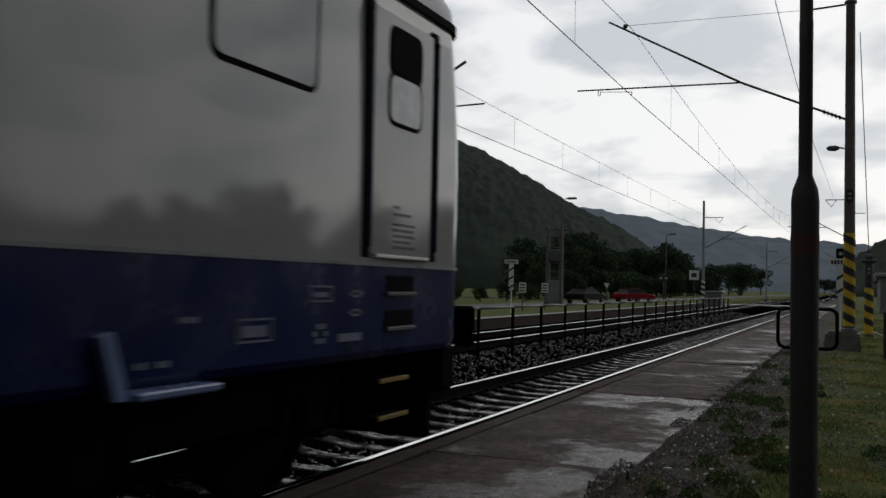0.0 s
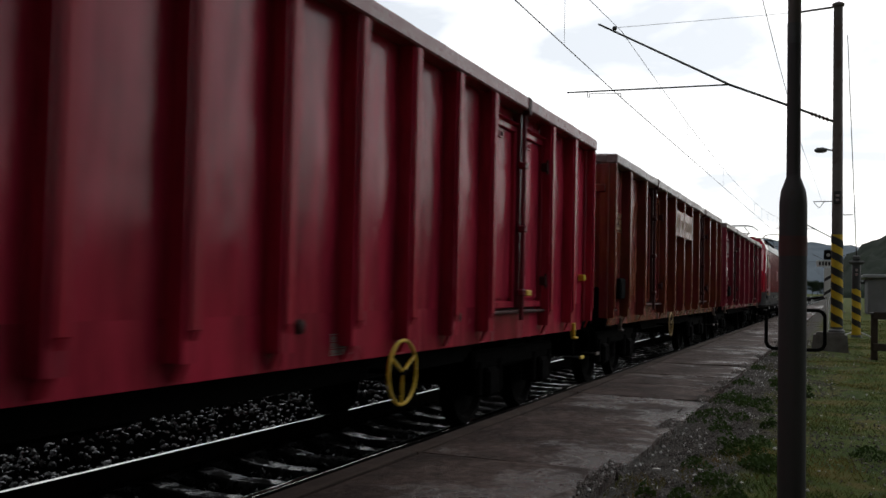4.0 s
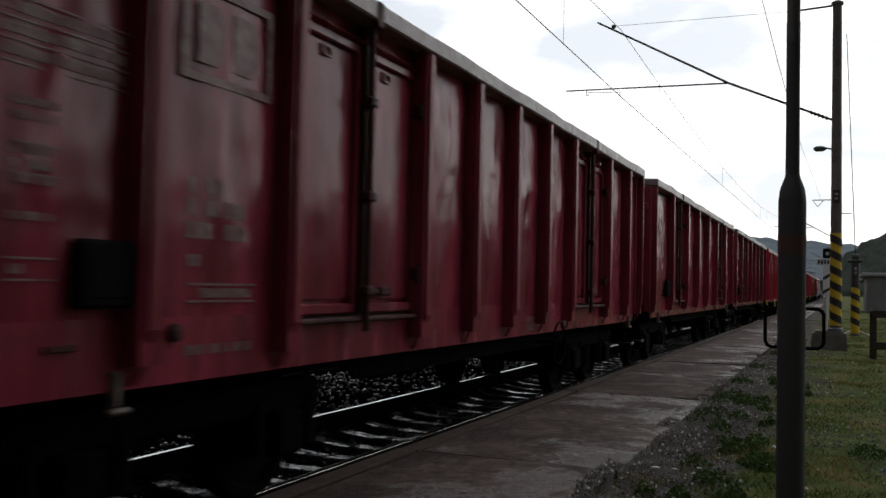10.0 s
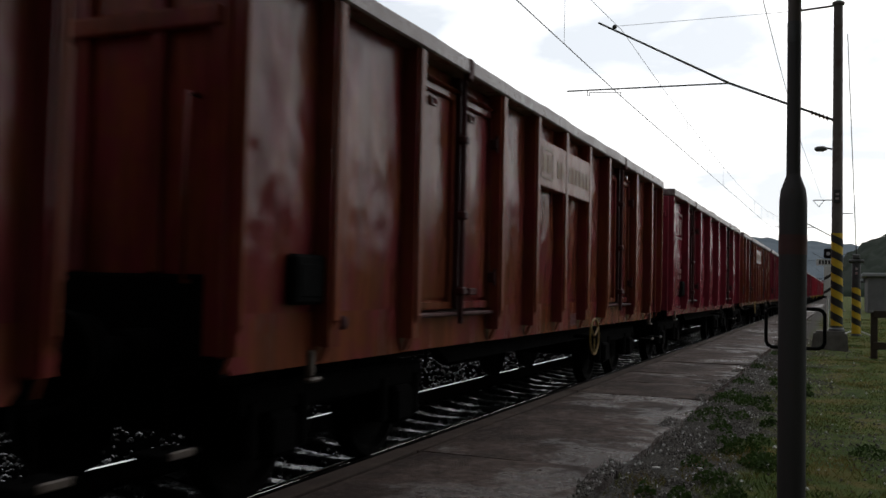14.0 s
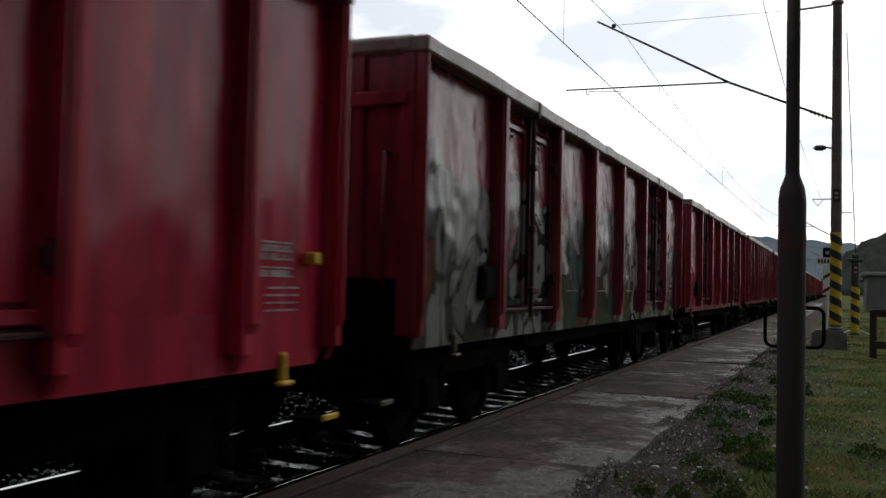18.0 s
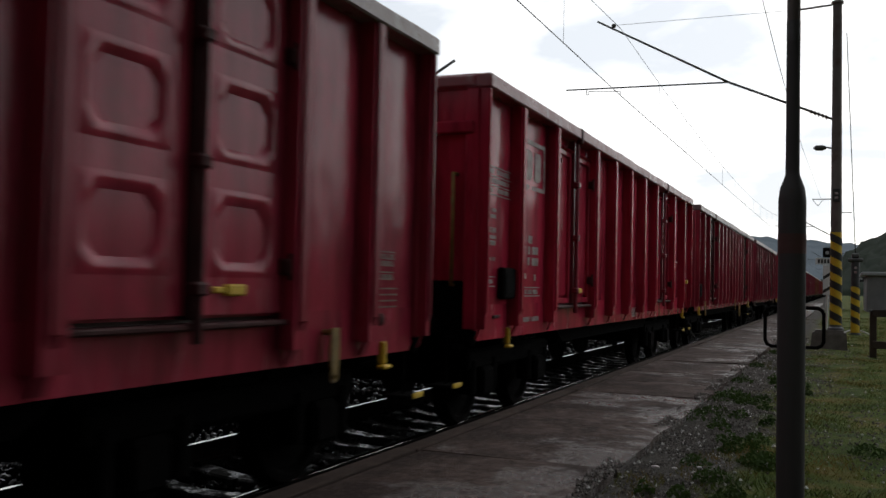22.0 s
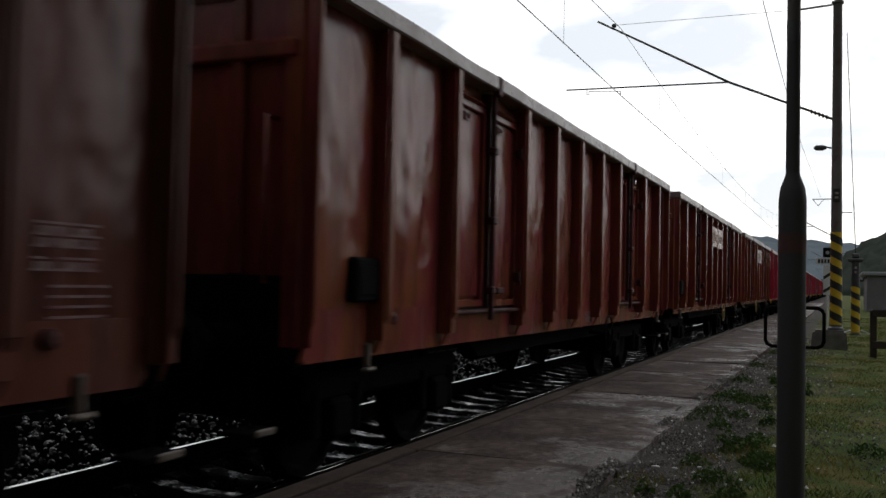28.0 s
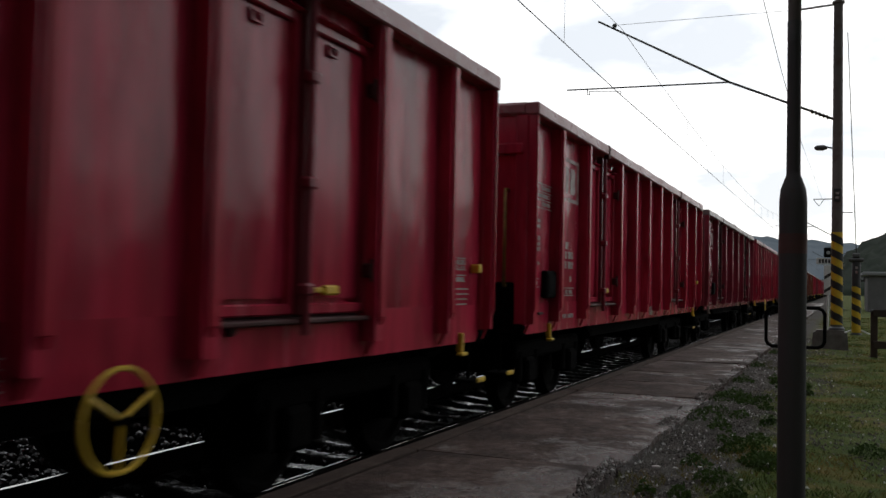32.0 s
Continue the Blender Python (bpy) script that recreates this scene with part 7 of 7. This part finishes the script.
                part("step_edge", bm, M["ochrefit"] if y0 > 0 else M["yellow"], st, "yellow step edge")
        for y, q in ((-4.58, 1), (4.84, -1)):  # sand boxes with a slanted lid
            bm = bmesh.new()
            bbox(bm, *sorted((x - 0.08 * s, x + 0.10 * s)), y - 0.29, y + 0.29, 0.89, 0.93, 0.01)
            flap = part("sandbox", bm, M["flap"], L, "sand filler flap, sky sheen painted light blue")
            bm = bmesh.new()
            prism(bm, [(y + q * 0.31, 0.90), (y + q * 0.39, 0.90), (y + q * 0.49, 1.18), (y + q * 0.42, 1.20)][::q], *sorted((x + 0.01 * s, x + 0.06 * s)))
            part("filler_plate", bm, M["flap"], flap, "slanted light blue plate")
        for y, z in ((-5.15, 1.24), (-5.15, 1.06), (-4.66, 1.03), (6.62, 1.24), (6.62, 1.36)):
            bm = bmesh.new()
            for e0, e1, f0, f1 in ((-0.09, 0.09, -0.008, 0.008), (-0.05, 0.05, -0.022, 0.022)):
                box(bm, *sorted((x + 0.001 * s, x + 0.004 * s)), y + e0, y + e1, z + f0, z + f1)
            part("oval_mark", bm, M["bluemark"], L)
        bm = bmesh.new()
        for i in range(6):  # ring of small marks
            a = 2 * math.pi * i / 6
            box(bm, *sorted((x + 0.001 * s, x + 0.004 * s)), 6.19 + 0.062 * math.cos(a) - 0.022, 6.19 + 0.062 * math.cos(a) + 0.022, 1.12 + 0.05 * math.sin(a) - 0.016, 1.12 + 0.05 * math.sin(a) + 0.016)
        part("round_emblem", bm, M["bluemark"], L)
        for y, z, ln in ((4.86, 1.22, 0.24), (4.61, 1.02, 0.29), (-3.74, 1.10, 0.25), (-3.74, 1.15, 0.25), (-2.79, 1.18, 0.64)):
            bm = bmesh.new()
            n = int(ln / 0.05)
            for i in range(n):
                if (i * 7 + int(y * 10)) % 4:
                    box(bm, *sorted((x + 0.001 * s, x + 0.004 * s)), y + 0.05 * i, y + 0.05 * i + 0.036, z, z + 0.03)
            part("text_bar", bm, M["bluemark"], L)
        for y, z, w2, hh in ((6.05, 1.31, 0.28, 0.10), (5.35, 1.10, 0.34, 0.13), (6.4, 1.06, 0.3, 0.05), (0.0, 1.02, 0.2, 0.03)):
            bm = bmesh.new()
            xx = sorted((x + 0.001 * s, x + 0.004 * s))
            if hh > 0.08:
                for a, b, c, d in ((0, w2, 0, 0.012), (0, w2, hh - 0.012, hh), (0, 0.012, 0, hh), (w2 - 0.012, w2, 0, hh), (0.05, w2 - 0.06, 0.03, hh - 0.04)):
                    box(bm, *xx, y + a, y + b, z + c, z + d)
            else:
                box(bm, *xx, y, y + w2, z, z + hh)
            part("text_bar", bm, M["bluemark"], L)
        bm = bmesh.new()
        for i in range(13):
            box(bm, *sorted((x + 0.001 * s, x + 0.004 * s)), -0.66 + 0.105 * i, -0.595 + 0.105 * i, 1.15, 1.24)
        part("text_bar", bm, M["bluemark"], L)
        bm = bmesh.new()
        box(bm, *sorted((x + 0.001 * s, x + 0.004 * s)), -0.05, 0.13, 1.00, 1.06)
        part("red_plate", bm, M["loco_red"], L, "small red plate")
        # roof grilles
        for y0, y1 in ((-5.5, -2.2), (4.3, 7.3)):
            g = new("roof_grille")
            g.parent = L
            bm = bmesh.new()
            bbox(bm, *sorted((1.0 * s, 1.41 * s)), y0, y1, 3.56, 3.85, 0.06)
            part("grille_box", bm, M["black"], g)
            for i in range(int((y1 - y0) / 0.22)):
                bm = bmesh.new()
                bbox(bm, *sorted((1.39 * s, 1.425 * s)), y0 + 0.05 + 0.22 * i, y0 + 0.09 + 0.22 * i, 3.60, 3.80, 0.005)
                part("slat", bm, M["galv"], g)
    for s in (1, -1):
        e = new("cab_front")
        e.parent = L
        if s < 0:
            e.matrix_basis = pose(0, 0, 0, 0, 0, 180)
        for x0, x1 in ((-1.2, -0.08), (0.08, 1.2)):
            bm = bmesh.new()
            ye = lambda x: h + 0.16 * (1 - (x / 1.47) ** 2)
            yy0, yy1 = ye(x0) - 0.03, ye(x1) - 0.03
            def pane(m0, off, zz0, zz1, dx):
                b = bmesh.new()
                v = []
                for o in (off, off - 0.05):
                    for xx, zz in ((x0 + dx, zz0), (x1 - dx, zz0), (x1 - dx, zz1), (x0 + dx, zz1)):
                        lean = 0.02 + 0.145 * max(0, zz - 2.75)
                        v.append(b.verts.new((xx, ye(xx) - lean + o, zz)))
                b.faces.new(v[:4])
                b.faces.new(v[4:][::-1])
                for i in range(4):
                    b.faces.new((v[i], v[(i + 1) % 4], v[4 + (i + 1) % 4], v[4 + i]))
                return b
            bm.free()
            f = part("windscreen", pane(0, 0.035, 2.50, 3.24, 0.0), M["rubber"], e, "black rubber windscreen seal")
            part("pane", pane(0, 0.043, 2.53, 3.21, 0.026), M["paleglass"], f)
            bm = bmesh.new()
            xm = (x0 + x1) / 2
            rod(bm, (xm + 0.1, ye(xm) + 0.03, 3.22), (xm - 0.25, ye(xm) + 0.05, 2.75), 0.012, n=5)
            part("wiper", bm, M["rubber"], f)
        for x in (-0.78, 0.78):
            bm = bmesh.new()
            lathe(bm, [(0.30, -0.04), (0.30, 0.04), (0.25, 0.07), (0.08, 0.09)], 22, "Y", (0, 0, 0))
            for v in bm.verts:
                v.co.x *= 1.35
                v.co.z *= 0.72
            pod = part("lamp_pod", bm, M["orange"], e, "orange oval lamp pod")
            pod.location = (x, h + 0.10, 1.88)
            bm = bmesh.new()
            lathe(bm, [(0.105, 0.03), (0.105, 0.15), (0.08, 0.155)], 18, "Y", (-0.12, 0, 0))
            part("headlight", bm, M["darkglass"], pod)
        bm = bmesh.new()
        bbox(bm, -1.0, 1.0, h + 0.10, h + 0.18, 2.36, 2.39, 0.01)
        part("front_handrail", bm, M["loco_white"], e)
        bm = bmesh.new()
        bbox(bm, -1.35, 1.35, h - 0.25, h + 0.04, 0.55, 0.95, 0.04)
        part("buffer_beam", bm, M["black"], e)
        bm = bmesh.new()
        box(bm, -1.2, 1.2, h - 0.2, h - 0.1, 0.18, 0.55)
        part("rail_guard", bm, M["black"], e)
        end_gear(e, h + 0.02, 1)
        for x in (-0.9, 0.9):
            bm = bmesh.new()
            bbox(bm, x - 0.36, x + 0.36, h + 0.66, h + 0.72, 0.88, 1.24, 0.03)
            bbox(bm, x - 0.18, x + 0.18, h + 0.02, h + 0.67, 0.94, 1.18, 0.03)
            part("buffer_plate", bm, M["black"], e, "wide black buffer plate")
    pantograph(L, -5.2, False, 4.3)
    pantograph(L, 5.0, True, 4.2)
    bm = bmesh.new()
    bbox(bm, -0.8, 0.8, -3.4, -0.6, 3.85, 4.05, 0.05)
    bbox(bm, -0.6, 0.6, 3.0, 5.8, 3.85, 4.02, 0.05)
    part("roof_walkway", bm, M["black"], L)
    bm = bmesh.new()
    bbox(bm, -1.0, 1.0, -1.3, 1.3, 0.4, 0.95, 0.05)
    part("battery_box", bm, M["black"], L)
    bm = bmesh.new()
    box(bm, -1.25, 1.25, -h + 0.4, h - 0.4, 0.85, 0.96)
    part("underframe", bm, M["black"], L)
    for y in (-4.6, 4.6):
        bogie(y, L, (-1.95, 0.0, 1.95), 0.60, 1.12, (0.45, 0.85))
    return L


def loco_red():
    """Red four-axle electric locomotive; its middle at y = 0."""
    L = thing("electric_locomotive", "glossy red electric locomotive with slate-grey sill", "locomotive", "locomotives")
    h = 9.05

    def R(hw, d, r=0.45, bow=0.12):
        q = [(hw, 7.34), (hw, 7.56), (hw - 0.03, 7.78), (hw - 0.175, h - 0.36 - d), (hw - 0.44, h - 0.03 - d), (hw - 0.9, h + 0.03 - d), (0.0, h + 0.05 - d)]
        q += [(-x, y) for x, y in q[-2::-1]]
        return q + [(-x, -y) for x, y in q]
    part("sill", loft([(R(1.42, 0.22), 0.80), (R(1.474, 0.12), 0.88), (R(1.474, 0.07), 1.445)]), M["loco_grey"], L, "slate-grey sill with small markings")
    part("body_shell", loft([(R(1.478, 0.05), 1.445), (R(1.478, 0.0), 1.60), (R(1.478, 0.03), 2.34)]), M["loco_red"], L, "glossy red body sides")
    part("upper_shell", loft([(R(1.478, 0.03), 2.34), (R(1.478, 0.72), 3.27)]), M["loco_red"], L, "glossy red raked cab and upper sides")
    part("gutter", loft([(R(1.482, 0.715), 3.27), (R(1.482, 0.735), 3.295)]), M["rubber"], L, "thin dark gutter")
    part("cab_roof", loft([(R(1.476, 0.74), 3.295), (R(1.42, 0.80), 3.50), (R(1.27, 0.92), 3.72), (R(0.95, 1.3), 3.82)]), M["loco_red"], L, "red chamfered roof over the cabs")
    bm = bmesh.new()
    prof = [(1.481, 3.30), (1.430, 3.505), (1.282, 3.73), (0.98, 3.835), (0.6, 3.87)]
    prof = prof + [(-x, z) for x, z in prof[::-1]]
    ends = [[bm.verts.new((x, y, z)) for x, z in prof] for y in (-5.75, 5.75)]
    for i in range(len(prof)):
        bm.faces.new((ends[0][i], ends[0][(i + 1) % len(prof)], ends[1][(i + 1) % len(prof)], ends[1][i]))
    bm.faces.new(ends[0])
    bm.faces.new(ends[1][::-1])
    part("roof", bm, M["roof_grey"], L, "pale grey chamfered roof covers")
    for s in (1, -1):
        for q in (7.36, -7.36):
            bm = bmesh.new()
            box(bm, *sorted((1.4785 * s, 1.4800 * s)), q - 0.006, q + 0.006, 1.40, 3.26)
            part("panel_joint", bm, M["rubber"], L)
    for s in (1, -1):
        x = 1.477 * s
        for q in (1, -1):
            y0, y1 = sorted((q * 6.90, q * 6.17))
            bm = bmesh.new()
            bbox(bm, *sorted((x - 0.06 * s, x + 0.004 * s)), y0, y1, 1.46, 3.20, 0.01)
            d = part("door", bm, M["loco_red"], L)
            for a in (y0 - 0.012, y1):
                bm = bmesh.new()
                box(bm, *sorted((x - 0.05 * s, x + 0.0055 * s)), a, a + 0.012, 1.46, 3.20)
                part("door_gap", bm, M["rubber"], d)
            side_window(d, x - 0.004 * s, y0 + 0.12, y1 - 0.12, 2.48, 3.08, "blind", name="door_window")
            bm = bmesh.new()
            bbox(bm, *sorted((x, x + 0.03 * s)), y0 + 0.14, y1 - 0.14, 1.51, 1.59, 0.008)
            part("door_step", bm, M["bright"], d)
            for a in (q * 6.36, q * 6.94):
                bm = bmesh.new()
                tube(bm, [(x - 0.02 * s, a, 2.80), (x + 0.07 * s, a, 2.68), (x + 0.07 * s, a, 1.32), (x - 0.02 * s, a, 1.28)], 0.019, 8)
                part("handrail", bm, M["bright"], L, "long polished grab rail")
            bm = bmesh.new()
            bbox(bm, *sorted((x - 0.02 * s, x + 0.006 * s)), y0 + 0.19, y1 - 0.19, 1.09, 1.31, 0.01)
            part("step_pocket", bm, M["rubber"], L)
            bm = bmesh.new()
            bbox(bm, *sorted((x - 0.01 * s, x + 0.012 * s)), y0 + 0.21, y1 - 0.21, 1.355, 1.40, 0.006)
            part("step_edge", bm, M["yellow"], L)
            for z in (0.35, 0.65):
                bm = bmesh.new()
                bbox(bm, *sorted((x - 0.16 * s, x - 0.03 * s)), y0 + 0.15, y1 - 0.15, z, z + 0.03, 0.006)
                part("step_tread", bm, M["galv"], L)
            bm = bmesh.new()
            a = y0 - 0.55 if q > 0 else y1 + 0.25
            bbox(bm, *sorted((x, x + 0.006 * s)), a + (1.5 if q > 0 else -1.3), a + (1.78 if q > 0 else -1.02), 2.78, 2.98, 0.004)
            part("notice_plate", bm, M["galv"], L, "small grey plate")
            bm = bmesh.new()
            lathe(bm, [(0.075, -0.02), (0.075, 0.02), (0.04, 0.03)], 14, "X", (x, q * 7.28, 1.24))
            part("round_port", bm, M["rubber"], L)
        em = bmesh.new()
        eo = part("emblem", emblem_frame(em, x + 0.001 * s, -0.33, 2.0, 0.66, 0.48, s), M["white"], L, "pale framed emblem")
        for a in (0.13, 0.37):
            bm = bmesh.new()
            box(bm, *sorted((x + 0.001 * s, x + 0.005 * s)), -0.33 + a, -0.17 + a, 2.1, 2.38)
            part("emblem_block", bm, M["white"], eo)
        xs0, xs1 = sorted((1.4745 * s, 1.4785 * s))
        for y, z, ln, h2 in ((-1.75, 1.17, 2.55, 0.105), (1.18, 1.20, 0.37, 0.055), (2.60, 1.21, 0.42, 0.022), (2.60, 1.245, 0.42, 0.022), (3.16, 1.23, 0.22, 0.025), (3.50, 1.23, 0.20, 0.025), (-3.9, 1.17, 0.95, 0.09), (-5.6, 1.20, 0.5, 0.04), (4.6, 1.22, 0.4, 0.03), (-7.35, 0.98, 0.28, 0.07)):
            bm = bmesh.new()
            q, w3 = y, h2 * 0.62
            while q + w3 < y + ln:
                if int(q * 37) % 6:
                    box(bm, xs0, xs1, q, q + w3, z, z + h2)
                q += w3 * 1.3
            part("text_bar", bm, M["silltext"], L)
        for y, z, ln, h2 in ((5.47, 1.38, 0.1, 0.04), (5.6, 1.38, 0.11, 0.04), (5.47, 1.33, 0.1, 0.03), (5.6, 1.33, 0.11, 0.04), (5.6, 1.27, 0.11, 0.04), (5.5, 1.28, 0.07, 0.03), (5.33, 1.22, 0.11, 0.04), (5.49, 1.22, 0.05, 0.03), (5.64, 1.21, 0.11, 0.04), (5.77, 1.22, 0.12, 0.03), (5.66, 1.16, 0.09, 0.02), (5.68, 1.1, 0.07, 0.04), (5.84, 1.06, 0.13, 0.02), (6.01, 1.22, 0.23, 0.03), (6.06, 1.13, 0.12, 0.04), (6.22, 1.05, 0.07, 0.04), (6.34, 1.06, 0.1, 0.06), (6.31, 1.18, 0.04, 0.06)):  # lettering on the sill
            bm = bmesh.new()
            box(bm, xs0, xs1, y, y + ln, z, z + h2)
            part("text_bar", bm, M["silltext"], L)
        for y, w3, z, h2 in ((0.74, 0.12, 1.055, 0.085), (0.94, 0.10, 1.06, 0.095), (1.13, 0.12, 1.06, 0.08), (1.82, 0.10, 1.07, 0.06), (1.48, 0.08, 1.075, 0.02), (2.62, 0.05, 1.06, 0.07), (3.34, 0.05, 1.055, 0.05), (-2.4, 0.10, 1.06, 0.08), (-4.9, 0.10, 1.06, 0.08), (5.9, 0.05, 1.06, 0.06)):
            bm = bmesh.new()
            box(bm, xs0, xs1, y, y + w3, z, z + h2)
            part("white_plate", bm, M["white"], L, "small white plate")
        for y, r2 in ((1.80, 0.085), (2.22, 0.10), (-2.9, 0.085), (4.4, 0.08)):
            bm = bmesh.new()
            lathe(bm, [(r2, -0.01), (r2, 0.012), (r2 * 0.8, 0.018), (r2 * 0.78, 0.004)], 16, "X", (1.474 * s, y, 1.25))
            part("round_port", bm, M["galv"] if r2 > 0.09 else M["rubber"], L)
        for y, z in ((0.94, 0.61), (-3.2, 0.62), (3.1, 0.70)):
            bm = bmesh.new()
            bbox(bm, *sorted((1.31 * s, 1.33 * s)), y, y + 0.17, z, z + 0.14, 0.01)
            part("white_plate", bm, M["signwhite"], L, "white notice plate on the bogie")
        for y in (-5.2, 0.4, 5.0):
            bm = bmesh.new()
            bbox(bm, *sorted((1.465 * s, 1.479 * s)), y, y + 0.12, 0.92, 1.02, 0.006)
            part("hatch_lock", bm, M["rubber"], L)
        for y0, y1 in ((-5.7, -4.2), (-2.9, -2.4), (-1.6, -1.1), (4.2, 5.7)):
            bm = bmesh.new()
            bbox(bm, *sorted((1.15 * s, 1.39 * s)), y0, y1, 3.55, 3.745, 0.03)
            part("roof_hatch", bm, M["black"], L)
        for y in (-7.3, -7.45, 7.3, 7.45):
            bm = bmesh.new()
            lathe(bm, [(0.05, -0.012), (0.05, 0.012)], 10, "X", (x - 0.01 * s, y * 1.0, 1.62))
            part("socket", bm, M["rubber"], L)
    for s in (1, -1):
        e = new("cab_front")
        e.parent = L
        if s < 0:
            e.matrix_basis = pose(0, 0, 0, 0, 0, 180)
        bm = bmesh.new()

        def quad(pts, t=0.03):
            b = bmesh.new()
            v = [b.verts.new(p) for p in pts] + [b.verts.new((p[0], p[1] - t, p[2])) for p in pts]
            b.faces.new(v[:4])
            b.faces.new(v[4:][::-1])
            for i in range(4):
                b.faces.new((v[i], v[(i + 1) % 4], v[4 + (i + 1) % 4], v[4 + i]))
            return b
        bm.free()
        f = part("windscreen", quad([(-1.10, h + 0.03, 2.36), (1.10, h + 0.03, 2.36), (1.10, h - 0.70, 3.42), (-1.10, h - 0.70, 3.42)]), M["rubber"], e, "dark framed windscreen")
        part("pane", quad([(-1.05, h + 0.0, 2.44), (1.05, h + 0.0, 2.44), (1.05, h - 0.635, 3.36), (-1.05, h - 0.635, 3.36)]), M["darkglass"], f)
        bm = bmesh.new()
        lathe(bm, [(0.07, 0.0), (0.06, 0.03)], 12, "Y", (0.75, h + 0.03, 2.43))
        part("top_light", bm, M["lens"], f)
        for x in (-1, 1):
            lp = part("lamp_unit", quad([(x * 0.98, h + 0.05, 1.48), (x * 1.32, h - 0.34, 1.50), (x * 1.32, h - 0.36, 2.02), (x * 0.98, h + 0.05, 1.94)], 0.12), M["rubber"], e, "black lamp cluster with round lenses")
            part("inner_panel", quad([(x * 0.55, h + 0.07, 1.56), (x * 0.98, h + 0.05, 1.48), (x * 0.98, h + 0.05, 1.94), (x * 0.6, h + 0.07, 1.88)], 0.06), M["rubber"], lp)
            part("lamp_glass", quad([(x * 1.02, h + 0.035, 1.54), (x * 1.30, h - 0.29, 1.56), (x * 1.30, h - 0.30, 1.97), (x * 1.02, h + 0.035, 1.90)], 0.03), M["carglass"], lp)
            for z in (1.65, 1.83):
                bm = bmesh.new()
                lathe(bm, [(0.085, 0.0), (0.085, 0.04), (0.05, 0.05)], 14, "Y")
                bmesh.ops.rotate(bm, verts=bm.verts, cent=(0, 0, 0), matrix=Matrix.Rotation(radians(-48 * x), 3, "Z"))
                bmesh.ops.translate(bm, verts=bm.verts, vec=(x * 1.17, h - 0.11, z))
                part("lens", bm, M["glass"], lp)
            bm = bmesh.new()
            tube(bm, [(x * 1.33, h - 0.46, 1.50), (x * 1.40, h - 0.44, 1.50), (x * 1.40, h - 0.44, 2.25), (x * 1.33, h - 0.46, 2.25)], 0.016)
            part("grab_rail", bm, M["loco_red"], e)
        bm = bmesh.new()
        bbox(bm, -1.25, 1.25, h - 0.3, h + 0.03, 0.70, 1.32, 0.06)
        part("buffer_beam", bm, M["black"], e)
        bm = bmesh.new()
        box(bm, -1.2, 1.2, h - 0.25, h - 0.12, 0.2, 0.5)
        part("rail_guard", bm, M["black"], e)
        end_gear(e, h + 0.0, 1)
        pantograph(L, s * 5.2, False, 3.98)
    bm = bmesh.new()
    box(bm, -1.25, 1.25, -h + 0.6, h - 0.6, 0.75, 0.85)
    part("underframe", bm, M["black"], L)
    bm = bmesh.new()
    bbox(bm, -1.3, 1.3, -2.2, 2.2, 0.35, 0.82, 0.06)
    part("transformer_box", bm, M["black"], L)
    for y in (-4.75, 4.75):
        bogie(y, L, (-1.5, 1.5), 0.625, 1.15, (0.5, 0.85))
    return L


LOCO_1, LOCO_2 = shallow(loco_blue()), shallow(loco_red())
TRAIN += [(LOCO_1, -1.37), (LOCO_2, -20.25)]


# ---- what moves ----
def motions():
    times = [0.0, 1.0, 2.0, 3.0, 4.0] + [4.0 + 2.0 * k for k in range(1, 15)]
    for ob, off in TRAIN:
        walk(ob, [(t, pose(0, off + run(t), 0)) for t in times])


motions()
